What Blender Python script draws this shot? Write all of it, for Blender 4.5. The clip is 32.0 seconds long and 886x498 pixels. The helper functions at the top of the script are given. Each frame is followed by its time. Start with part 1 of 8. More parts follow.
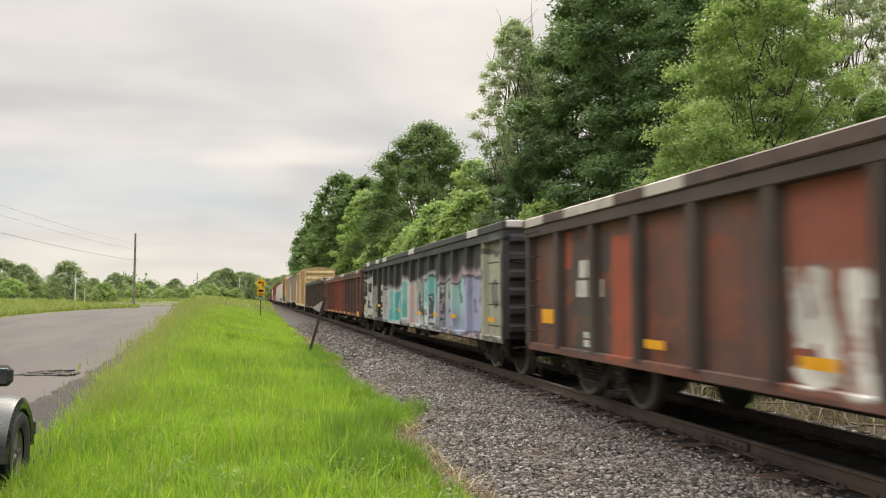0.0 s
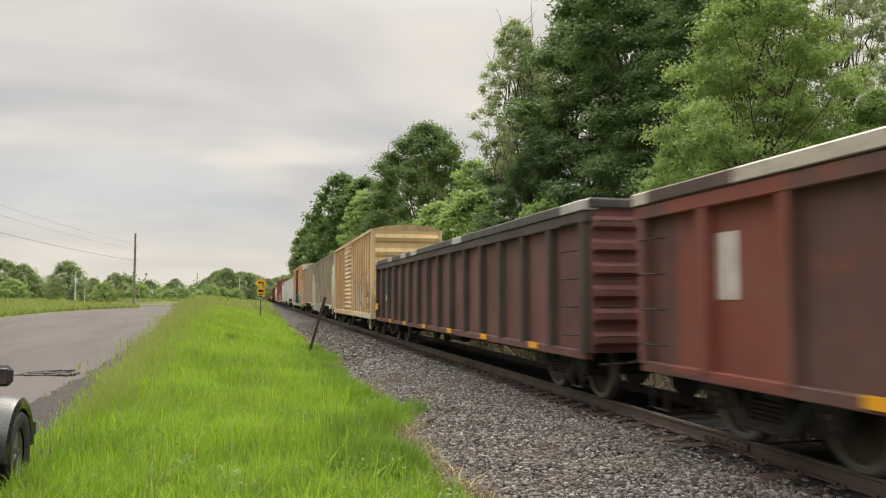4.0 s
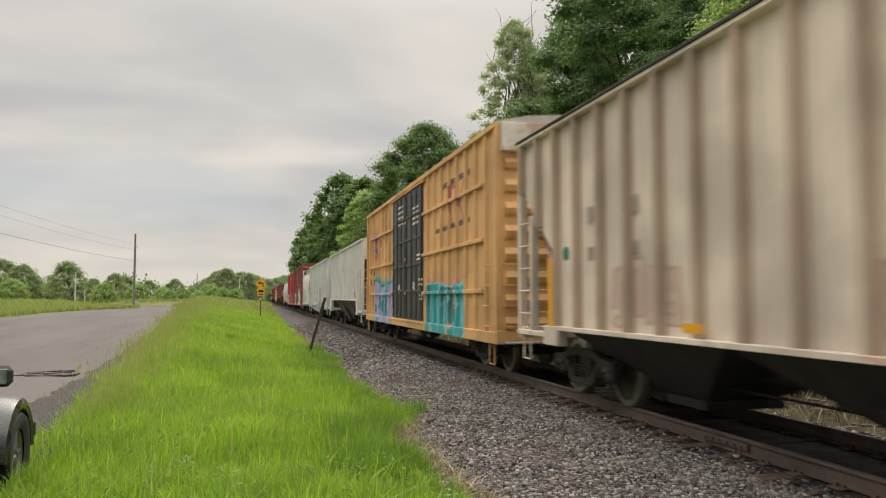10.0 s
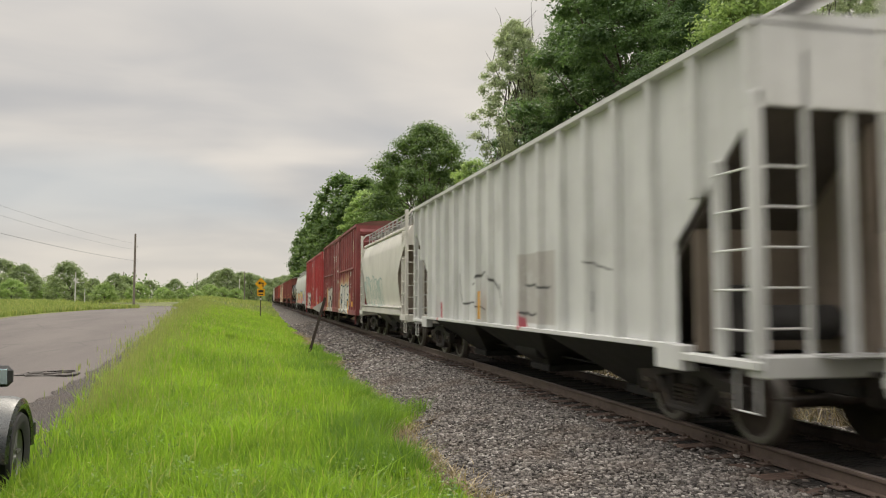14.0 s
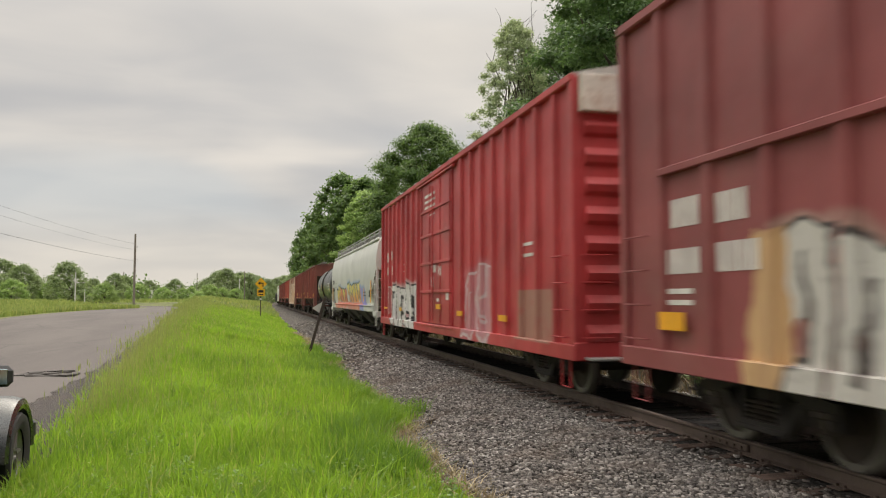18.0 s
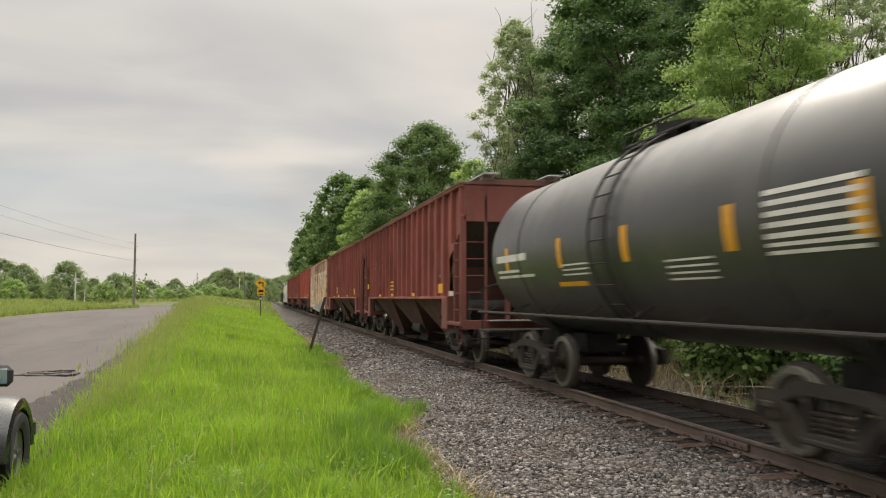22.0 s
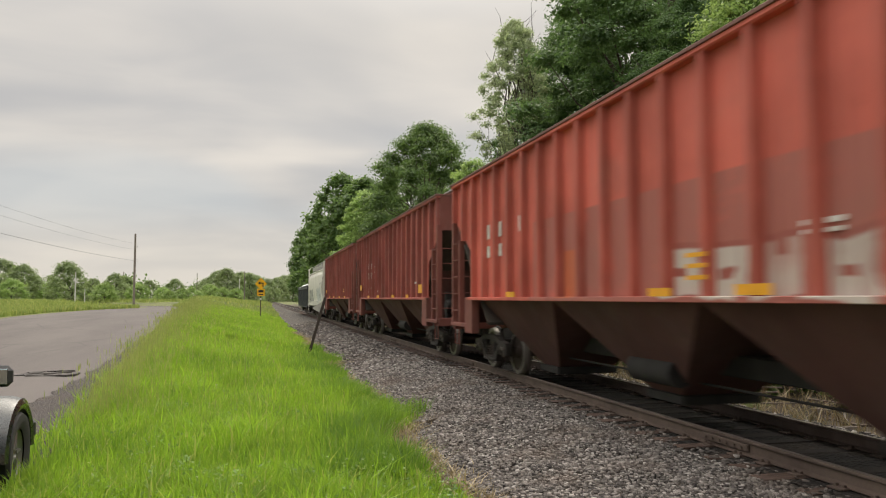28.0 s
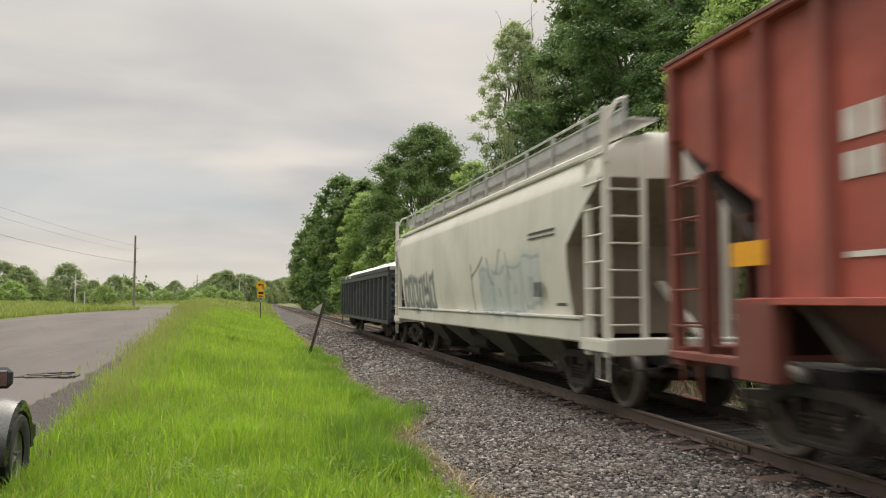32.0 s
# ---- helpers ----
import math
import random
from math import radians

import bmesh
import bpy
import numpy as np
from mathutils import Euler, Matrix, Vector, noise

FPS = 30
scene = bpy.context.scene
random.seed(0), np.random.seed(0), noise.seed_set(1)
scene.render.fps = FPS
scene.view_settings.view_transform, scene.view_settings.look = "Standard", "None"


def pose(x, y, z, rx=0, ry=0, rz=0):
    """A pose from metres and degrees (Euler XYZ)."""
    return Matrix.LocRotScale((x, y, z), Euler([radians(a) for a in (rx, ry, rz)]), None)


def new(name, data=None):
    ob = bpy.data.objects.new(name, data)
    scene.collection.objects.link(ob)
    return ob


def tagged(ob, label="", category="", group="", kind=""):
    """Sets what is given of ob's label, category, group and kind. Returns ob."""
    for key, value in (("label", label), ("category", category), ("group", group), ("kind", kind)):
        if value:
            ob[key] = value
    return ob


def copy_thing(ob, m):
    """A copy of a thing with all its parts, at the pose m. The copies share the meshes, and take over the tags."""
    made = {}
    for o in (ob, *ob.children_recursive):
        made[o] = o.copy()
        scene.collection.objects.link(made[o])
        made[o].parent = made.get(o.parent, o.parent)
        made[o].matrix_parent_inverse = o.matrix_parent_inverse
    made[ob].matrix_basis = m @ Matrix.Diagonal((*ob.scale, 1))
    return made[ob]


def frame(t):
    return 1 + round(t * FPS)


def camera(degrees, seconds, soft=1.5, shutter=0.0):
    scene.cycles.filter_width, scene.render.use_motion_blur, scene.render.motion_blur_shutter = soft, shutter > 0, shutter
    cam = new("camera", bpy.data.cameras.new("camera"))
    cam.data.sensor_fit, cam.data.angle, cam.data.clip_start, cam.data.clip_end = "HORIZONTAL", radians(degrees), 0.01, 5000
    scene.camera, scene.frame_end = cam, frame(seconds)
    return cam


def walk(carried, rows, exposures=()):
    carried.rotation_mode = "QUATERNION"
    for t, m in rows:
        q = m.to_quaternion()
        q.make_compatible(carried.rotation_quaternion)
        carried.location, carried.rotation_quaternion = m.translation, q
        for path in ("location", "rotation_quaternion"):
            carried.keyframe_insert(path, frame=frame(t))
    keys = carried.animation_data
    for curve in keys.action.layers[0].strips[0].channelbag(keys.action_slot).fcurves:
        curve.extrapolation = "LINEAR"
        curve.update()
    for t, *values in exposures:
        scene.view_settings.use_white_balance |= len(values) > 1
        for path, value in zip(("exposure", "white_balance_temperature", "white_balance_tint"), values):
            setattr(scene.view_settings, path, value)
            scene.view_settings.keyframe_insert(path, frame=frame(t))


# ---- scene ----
cam = camera(60.0, 32.0, soft=1.1, shutter=0.5)
YAW, PITCH = -13.58, 3.66
EYE = (0.0, 0.0, 2.0)


def aim(nudge=0.0):
    """The carried camera's pose, tilted by a few thousandths for the small sway."""
    return pose(EYE[0], EYE[1], EYE[2], 90 + PITCH + nudge, 0, YAW)


walk(cam, [(0, aim(-0.035)), (3.5, aim(-0.03)), (5.5, aim(-0.02)), (7.5, aim(0)), (14, aim(0)), (17, aim(0.01)),
           (22, aim(-0.015)), (26, aim(0)), (30, aim(0)), (30.6, aim(0.06)), (31.6, aim(0.07)), (32, aim(0.13))],
     exposures=[(0, 0.35, 6680, 10), (0.8, 0.27, 6680, 10), (3.5, 0.21, 6680, 10), (6.0, 0.09, 6680, 10), (10, 0.07, 6680, 10), (15, 0.07, 6680, 10), (19, 0.09, 6680, 10), (23, 0.10, 6680, 10), (32, 0.10, 6680, 10)])

RAIL = 0.39          # top of rail above the verge
FLOAT = 0.14         # trucks and rails raised against the wagon bodies to fit the camera's view
TRACK = 6.21         # centre line of the track
SPEED = 11.75        # the train's pace, metres a second

# ---- sky and sun ----


def link(nt, value, socket):
    if isinstance(value, (int, float)):
        socket.default_value = value
    elif isinstance(value, (tuple, list)):
        socket.default_value = value
    else:
        nt.links.new(value, socket)


def mth(nt, op, a, b=None, c=None):
    n = nt.nodes.new("ShaderNodeMath")
    n.operation = op
    for i, v in enumerate((a, b, c)):
        if v is not None:
            link(nt, v, n.inputs[i])
    return n.outputs[0]


def mix(nt, fac, a, b, blend="MIX"):
    n = nt.nodes.new("ShaderNodeMix")
    n.data_type, n.blend_type = "RGBA", blend
    link(nt, fac, n.inputs[0])
    link(nt, a if not isinstance(a, tuple) else (*a[:3], 1), n.inputs[6])
    link(nt, b if not isinstance(b, tuple) else (*b[:3], 1), n.inputs[7])
    return n.outputs[2]


def nz(nt, vec, scale, detail=4.0, rough=0.55, distort=0.0):
    n = nt.nodes.new("ShaderNodeTexNoise")
    nt.links.new(vec, n.inputs["Vector"])
    n.inputs["Scale"].default_value, n.inputs["Detail"].default_value = scale, detail
    n.inputs["Roughness"].default_value, n.inputs["Distortion"].default_value = rough, distort
    return n.outputs["Fac"]


def step(nt, x, a, b):
    """0 below a, 1 above b, smooth between."""
    n = nt.nodes.new("ShaderNodeMapRange")
    n.interpolation_type = "SMOOTHSTEP"
    link(nt, x, n.inputs[0])
    n.inputs[1].default_value, n.inputs[2].default_value = a, b
    return n.outputs[0]


def stretch(nt, vec, sx, sy, sz, off=(0, 0, 0)):
    n = nt.nodes.new("ShaderNodeMapping")
    nt.links.new(vec, n.inputs["Vector"])
    n.inputs["Scale"].default_value = (sx, sy, sz)
    n.inputs["Location"].default_value = off
    return n.outputs[0]


def split(nt, vec):
    n = nt.nodes.new("ShaderNodeSeparateXYZ")
    nt.links.new(vec, n.inputs[0])
    return n.outputs[0], n.outputs[1], n.outputs[2]


def join(nt, x, y, z):
    n = nt.nodes.new("ShaderNodeCombineXYZ")
    for i, v in enumerate((x, y, z)):
        link(nt, v, n.inputs[i])
    return n.outputs[0]


SUN_AZ, SUN_EL = 16.0, 52.0     # degrees from the track's line to its right, and above the horizon


def make_world():
    w = bpy.data.worlds.new("sky")
    w.use_nodes = True
    scene.world = w
    nt = w.node_tree
    nt.nodes.clear()
    out = nt.nodes.new("ShaderNodeOutputWorld")
    sky = nt.nodes.new("ShaderNodeTexSky")
    sky.sky_type, sky.sun_disc = "NISHITA", False
    sky.sun_elevation, sky.sun_rotation = radians(SUN_EL), radians(SUN_AZ)
    sky.air_density, sky.dust_density = 1.0, 2.0
    blue = nt.nodes.new("ShaderNodeBackground")
    nt.links.new(sky.outputs[0], blue.inputs[0])
    blue.inputs[1].default_value = 0.1
    co = nt.nodes.new("ShaderNodeTexCoord").outputs["Generated"]
    x, y, z = split(nt, co)
    up = mth(nt, "MAXIMUM", z, 0.0)
    # the cloud deck: long rolls, flattened towards the horizon
    deep = mth(nt, "ADD", up, 0.24)
    flat = join(nt, mth(nt, "DIVIDE", x, deep), mth(nt, "DIVIDE", y, deep), 0.0)
    rolls = nz(nt, stretch(nt, flat, 0.95, 1.1, 1, (0.55, 0.15, 0)), 1.0, 3.0, 0.45, 0.6)
    fine = nz(nt, stretch(nt, flat, 0.9, 1.5, 1), 2.4, 4.0, 0.5, 0.5)
    shade = mth(nt, "ADD", mth(nt, "MULTIPLY", rolls, 0.8), mth(nt, "MULTIPLY", fine, 0.2))
    tone = step(nt, shade, 0.36, 0.64)
    colour = mix(nt, tone, (0.475, 0.475, 0.48), (0.75, 0.705, 0.645))
    # a thinner, bluish belt lies over the pale haze at the horizon
    belt = mth(nt, "MULTIPLY", step(nt, up, 0.045, 0.12), step(nt, up, 0.235, 0.145))
    bluish = mth(nt, "MULTIPLY", belt, step(nt, nz(nt, stretch(nt, flat, 0.5, 0.9, 1, (2.3, 0.4, 0)), 1.0, 3.0, 0.5, 0.5), 0.38, 0.62))
    colour = mix(nt, mth(nt, "MULTIPLY", bluish, 0.62), colour, (0.53, 0.575, 0.605))
    low = step(nt, up, 0.12, 0.0)
    colour = mix(nt, mth(nt, "MULTIPLY", low, 0.85), colour, (0.72, 0.685, 0.63))
    # an overcast dome is brightest overhead, and warm where the sun stands behind the deck
    sd = Vector((math.sin(radians(SUN_AZ)) * math.cos(radians(SUN_EL)), math.cos(radians(SUN_AZ)) * math.cos(radians(SUN_EL)), math.sin(radians(SUN_EL))))
    dot = nt.nodes.new("ShaderNodeVectorMath")
    dot.operation = "DOT_PRODUCT"
    nt.links.new(co, dot.inputs[0])
    dot.inputs[1].default_value = sd
    near_sun = step(nt, dot.outputs["Value"], 0.84, 1.0)
    glow = step(nt, dot.outputs["Value"], 0.74, 0.90)
    colour = mix(nt, mth(nt, "MULTIPLY", glow, 0.4), colour, (0.80, 0.735, 0.63))
    ahead = step(nt, dot.outputs["Value"], -0.3, 0.95)
    high = mth(nt, "MULTIPLY", step(nt, up, 0.30, 0.9), mth(nt, "ADD", 1.6, mth(nt, "MULTIPLY", ahead, 2.6)))
    lift = mth(nt, "ADD", high, mth(nt, "MULTIPLY", near_sun, 1.5))
    power = mth(nt, "ADD", lift, mth(nt, "ADD", 0.72, mth(nt, "MULTIPLY", ahead, 0.30)))
    deck = nt.nodes.new("ShaderNodeBackground")
    nt.links.new(colour, deck.inputs[0])
    nt.links.new(power, deck.inputs[1])
    both = nt.nodes.new("ShaderNodeMixShader")
    both.inputs[0].default_value = 0.94
    nt.links.new(blue.outputs[0], both.inputs[1])
    nt.links.new(deck.outputs[0], both.inputs[2])
    nt.links.new(both.outputs[0], out.inputs[0])
    sun = bpy.data.lights.new("sun", "SUN")
    sun.energy, sun.angle, sun.color = 1.5, radians(14), (1.0, 0.93, 0.82)
    ob = new("sun", sun)
    ob.rotation_euler = (-sd).to_track_quat("-Z", "Y").to_euler()
    ob.location = sd * 200


make_world()

# ---- materials ----


def material(name, rough=0.6, metal=0.0):
    m = bpy.data.materials.new(name)
    m.use_nodes = True
    nt = m.node_tree
    b = nt.nodes["Principled BSDF"]
    b.inputs["Roughness"].default_value, b.inputs["Metallic"].default_value = rough, metal
    return m, nt, b


def bump(nt, b, height, strength=0.3, dist=0.02):
    n = nt.nodes.new("ShaderNodeBump")
    n.inputs["Strength"].default_value, n.inputs["Distance"].default_value = strength, dist
    nt.links.new(height, n.inputs["Height"])
    nt.links.new(n.outputs[0], b.inputs["Normal"])


def plain(name, col, rough=0.6, metal=0.0, vary=0.25, scale=3.0, grain=40.0, relief=0.15, dirt=None):
    """A surface of one colour with stains, grain and a fine relief."""
    m, nt, b = material(name, rough, metal)
    co = nt.nodes.new("ShaderNodeTexCoord").outputs["Object"]
    big, small = nz(nt, co, scale, 5), nz(nt, co, grain, 3)
    k = mth(nt, "ADD", mth(nt, "MULTIPLY", big, 0.7), mth(nt, "MULTIPLY", small, 0.3))
    dark = tuple(c * (1 - vary) for c in col)
    light = tuple(min(1, c * (1 + vary)) for c in col)
    c = mix(nt, step(nt, k, 0.3, 0.7), dark, light)
    if dirt:
        c = mix(nt, mth(nt, "MULTIPLY", step(nt, nz(nt, co, scale * 0.7, 6, 0.65), 0.5, 0.68), 0.7), c, dirt)
    nt.links.new(c, b.inputs["Base Color"])
    nt.links.new(mth(nt, "ADD", mth(nt, "MULTIPLY", small, 0.25), max(0.05, rough - 0.12)), b.inputs["Roughness"])
    bump(nt, b, small, relief, 0.004)
    return m


def leafy(name, dark, light, back=0.35, mottle=0.0):
    """Leaves or blades: each its own shade, some light shining through."""
    m, nt, b = material(name, 0.55)
    g = nt.nodes.new("ShaderNodeNewGeometry")
    co = nt.nodes.new("ShaderNodeTexCoord").outputs["Object"]
    k = mth(nt, "ADD", mth(nt, "MULTIPLY", g.outputs["Random Per Island"], 0.55), mth(nt, "MULTIPLY", step(nt, nz(nt, co, 0.45, 3), 0.3, 0.7), 0.45))
    # no two plants have quite the same green
    own = nt.nodes.new("ShaderNodeObjectInfo").outputs["Random"]
    dark = mix(nt, own, tuple(q * 0.82 for q in dark), tuple(q * 1.15 for q in dark))
    c = mix(nt, k, dark, mix(nt, own, tuple(q * 0.86 for q in light), tuple(q * 1.12 for q in light)))
    if mottle:
        # tufts of older, duller growth between the fresh ones
        old = step(nt, mth(nt, "ADD", mth(nt, "MULTIPLY", nz(nt, co, 2.3, 4), 0.6), mth(nt, "MULTIPLY", nz(nt, co, 0.8, 3), 0.4)), 0.47, 0.60)
        c = mix(nt, mth(nt, "MULTIPLY", old, mottle), c, (0.085, 0.145, 0.03))
        # a dry yellowish blade here and there
        dry = mth(nt, "GREATER_THAN", mth(nt, "FRACT", mth(nt, "MULTIPLY", g.outputs["Random Per Island"], 37.7)), 0.90)
        c = mix(nt, mth(nt, "MULTIPLY", dry, 0.75), c, (0.46, 0.42, 0.15))
    nt.links.new(c, b.inputs["Base Color"])
    t = nt.nodes.new("ShaderNodeBsdfTranslucent")
    nt.links.new(mix(nt, 0.4, c, (light[0] * 1.1, light[1] * 1.1, light[2] * 0.7)), t.inputs[0])
    s = nt.nodes.new("ShaderNodeMixShader")
    s.inputs[0].default_value = back
    nt.links.new(b.outputs[0], s.inputs[1])
    nt.links.new(t.outputs[0], s.inputs[2])
    nt.links.new(s.outputs[0], nt.nodes["Material Output"].inputs[0])
    return m


def tag_zone(nt, co, colour, zone):
    """Sprayed letters in a band of the side (y0, y1, z0, z1): stems and bars of fat strokes, outlined, with a soft halo."""
    y0, y1, z0, z1, palette, size, line, seed = zone[:8]
    fat, halo = zone[8:10] if len(zone) > 8 else (0.17, None)
    tall = z1 - z0
    n = max(1, round((y1 - y0) / max(size, 0.5 * tall)))
    wide = (y1 - y0) / n
    w, o = min(fat, 0.165) * wide, 0.025 + 0.045 * wide
    x, y, z = split(nt, co)
    wob = nz(nt, stretch(nt, co, 1, 1, 1, (seed, seed, 0)), 1.5, 3)
    wob2 = nz(nt, stretch(nt, co, 1, 1, 1, (seed + 9, 3, 0)), 1.1, 2)
    yy = mth(nt, "ADD", y, mth(nt, "MULTIPLY", mth(nt, "SUBTRACT", wob, 0.5), 0.65 * wide))
    zz = mth(nt, "ADD", z, mth(nt, "MULTIPLY", mth(nt, "SUBTRACT", wob2, 0.5), 0.5 * tall))
    u = mth(nt, "DIVIDE", mth(nt, "SUBTRACT", yy, y0), wide)
    i = mth(nt, "FLOOR", u)
    fx = mth(nt, "MULTIPLY", mth(nt, "SUBTRACT", mth(nt, "FRACT", u), 0.5), wide)
    wn = nt.nodes.new("ShaderNodeTexWhiteNoise")
    wn.noise_dimensions = "1D"
    nt.links.new(mth(nt, "ADD", i, seed * 7.31 + 0.5), wn.inputs["W"])
    sep = nt.nodes.new("ShaderNodeSeparateColor")
    nt.links.new(wn.outputs["Color"], sep.inputs[0])
    r, g, b = sep.outputs[0], sep.outputs[1], sep.outputs[2]
    vz = mth(nt, "ADD", mth(nt, "SUBTRACT", zz, (z0 + z1) / 2), mth(nt, "MULTIPLY", mth(nt, "SUBTRACT", g, 0.5), 0.22 * tall))
    a, bar = wide / 2 - w - o * 1.3, tall * 0.43 - w

    def away(value, at_):
        return mth(nt, "ABSOLUTE", mth(nt, "SUBTRACT", value, at_))
    lean1 = mth(nt, "MULTIPLY", mth(nt, "SUBTRACT", r, 0.5), mth(nt, "MULTIPLY", vz, 0.35))
    lean2 = mth(nt, "MULTIPLY", mth(nt, "SUBTRACT", g, 0.5), mth(nt, "MULTIPLY", vz, 0.45))
    d1 = away(mth(nt, "ADD", fx, lean1), -a)
    cut = mth(nt, "SUBTRACT", mth(nt, "MULTIPLY", b, 1.1 * tall), 0.95 * tall)
    d2 = mth(nt, "ADD", away(mth(nt, "ADD", fx, lean2), a), mth(nt, "MULTIPLY", mth(nt, "LESS_THAN", vz, cut), 5.0))
    beyond = mth(nt, "MAXIMUM", mth(nt, "SUBTRACT", mth(nt, "ABSOLUTE", fx), a), 0.0)
    d3 = mth(nt, "ADD", away(vz, mth(nt, "MULTIPLY", mth(nt, "GREATER_THAN", r, 0.45), bar)), beyond)
    d4 = mth(nt, "ADD", mth(nt, "ADD", away(vz, -bar), beyond), mth(nt, "MULTIPLY", mth(nt, "LESS_THAN", g, 0.42), 5.0))
    d = mth(nt, "MINIMUM", mth(nt, "MINIMUM", d1, d2), mth(nt, "MINIMUM", d3, d4))
    d = mth(nt, "MAXIMUM", d, mth(nt, "SUBTRACT", mth(nt, "ABSOLUTE", vz), tall * 0.43 - w))
    side = mth(nt, "MULTIPLY", mth(nt, "LESS_THAN", x, -1.28), mth(nt, "MULTIPLY", step(nt, yy, y0 - 0.01, y0 + 0.01), step(nt, yy, y1 + 0.01, y1 - 0.01)))
    ramp = nt.nodes.new("ShaderNodeValToRGB")
    ramp.color_ramp.interpolation = "CONSTANT"
    nt.links.new(wn.outputs["Value"], ramp.inputs[0])
    for k, p in enumerate(palette):
        el = ramp.color_ramp.elements[k] if k < 2 else ramp.color_ramp.elements.new(k / len(palette))
        el.position, el.color = k / len(palette), (*p, 1)
    # a fade to the next can towards the foot of the letters
    fade = mth(nt, "MULTIPLY", step(nt, mth(nt, "ADD", vz, mth(nt, "MULTIPLY", wob, 0.5 * tall)), 0.45 * tall, 0.05 * tall), 0.75)
    fill = mix(nt, fade, ramp.outputs[0], palette[1 % len(palette)])
    worn = mth(nt, "SUBTRACT", 1.0, mth(nt, "MULTIPLY", step(nt, nz(nt, co, 5.0, 5), 0.56, 0.74), 0.35))
    if halo:
        colour = mix(nt, mth(nt, "MULTIPLY", mth(nt, "MULTIPLY", step(nt, d, w + o + 0.20 * wide, w + o), side), 0.8), colour, halo)
    colour = mix(nt, mth(nt, "MULTIPLY", mth(nt, "MULTIPLY", step(nt, d, w + o + 0.02, w + o - 0.01), side), worn), colour, line)
    return mix(nt, mth(nt, "MULTIPLY", mth(nt, "MULTIPLY", step(nt, d, w + 0.02, w - 0.02), side), worn), colour, fill)


def glossy(m, weight=1.0, rough=0.06):
    """A clear coat over the paint."""
    b = m.node_tree.nodes["Principled BSDF"]
    b.inputs["Coat Weight"].default_value, b.inputs["Coat Roughness"].default_value = weight, rough
    return m


def car_paint(name, col, rust=0.3, rust_col=(0.10, 0.042, 0.022), streak=0.35, rough=0.5, patches=(), zones=(), fade=0.2, strokes=(), panels=None):
    """Weathered paint on a wagon, in the wagon's own metres: fading, rain streaks, rust, newer patches, sprayed letters."""
    m, nt, b = material(name, rough)
    co = nt.nodes.new("ShaderNodeTexCoord").outputs["Object"]
    x, y, z = split(nt, co)
    big = nz(nt, co, 0.6, 5)
    c = mix(nt, step(nt, big, 0.3, 0.7), tuple(q * (1 - fade) for q in col), tuple(min(1, q * (1 + fade) + 0.01) for q in col))
    if panels:
        # sheet by sheet the paint has aged differently
        pitch, amount, other = panels
        wn = nt.nodes.new("ShaderNodeTexWhiteNoise")
        wn.noise_dimensions = "1D"
        nt.links.new(mth(nt, "FLOOR", mth(nt, "DIVIDE", mth(nt, "SUBTRACT", y, 0.13), pitch)), wn.inputs["W"])
        c = mix(nt, mth(nt, "MULTIPLY", step(nt, wn.outputs["Value"], 0.35, 0.95), amount), c, other)
    for y0, y1, z0, z1, pc in patches:
        inside = mth(nt, "MULTIPLY", step(nt, y, y0 - 0.02, y0 + 0.02), step(nt, y, y1 + 0.02, y1 - 0.02))
        inside = mth(nt, "MULTIPLY", inside, mth(nt, "MULTIPLY", step(nt, z, z0 - 0.02, z0 + 0.02), step(nt, z, z1 + 0.02, z1 - 0.02)))
        worn = mth(nt, "SUBTRACT", 1.0, mth(nt, "MULTIPLY", step(nt, nz(nt, co, 1.9, 7, 0.7), 0.5, 0.66), 0.5))
        inside = mth(nt, "MULTIPLY", inside, worn)
        c = mix(nt, mth(nt, "MULTIPLY", inside, mth(nt, "LESS_THAN", x, -1.2)), c, pc)
    for zone in zones:
        c = tag_zone(nt, co, c, zone)
    for yc, zc, turn, length, width, sc in strokes:
        # a sprayed stroke: its middle, slant, length and width
        ca, sa = math.cos(radians(turn)), math.sin(radians(turn))
        dy, dz = mth(nt, "SUBTRACT", y, yc), mth(nt, "SUBTRACT", z, zc)
        along = mth(nt, "ABSOLUTE", mth(nt, "ADD", mth(nt, "MULTIPLY", dy, ca), mth(nt, "MULTIPLY", dz, sa)))
        bend = mth(nt, "MULTIPLY", mth(nt, "SUBTRACT", nz(nt, stretch(nt, co, 1, 1, 1, (turn, yc, 0)), 1.2, 2), 0.5), 0.35)
        over = mth(nt, "ABSOLUTE", mth(nt, "ADD", bend, mth(nt, "SUBTRACT", mth(nt, "MULTIPLY", dz, ca), mth(nt, "MULTIPLY", dy, sa))))
        inside = mth(nt, "MULTIPLY", step(nt, along, length / 2 + 0.03, length / 2 - 0.03), step(nt, over, width / 2 + 0.02, width / 2 - 0.02))
        c = mix(nt, mth(nt, "MULTIPLY", inside, mth(nt, "LESS_THAN", x, -1.2)), c, sc)
    runs = nz(nt, stretch(nt, co, 6.0, 6.0, 0.35), 1.0, 4, 0.6)
    c = mix(nt, mth(nt, "MULTIPLY", step(nt, runs, 0.5, 0.72), streak), c, tuple(0.35 * q + 0.02 for q in col))
    spots = nz(nt, co, 2.2, 8, 0.72)
    amount = mth(nt, "MULTIPLY", step(nt, mth(nt, "ADD", spots, mth(nt, "MULTIPLY", runs, 0.25)), 0.82 - 0.35 * rust, 0.95 - 0.3 * rust), min(1.0, 0.55 + rust * 0.5))
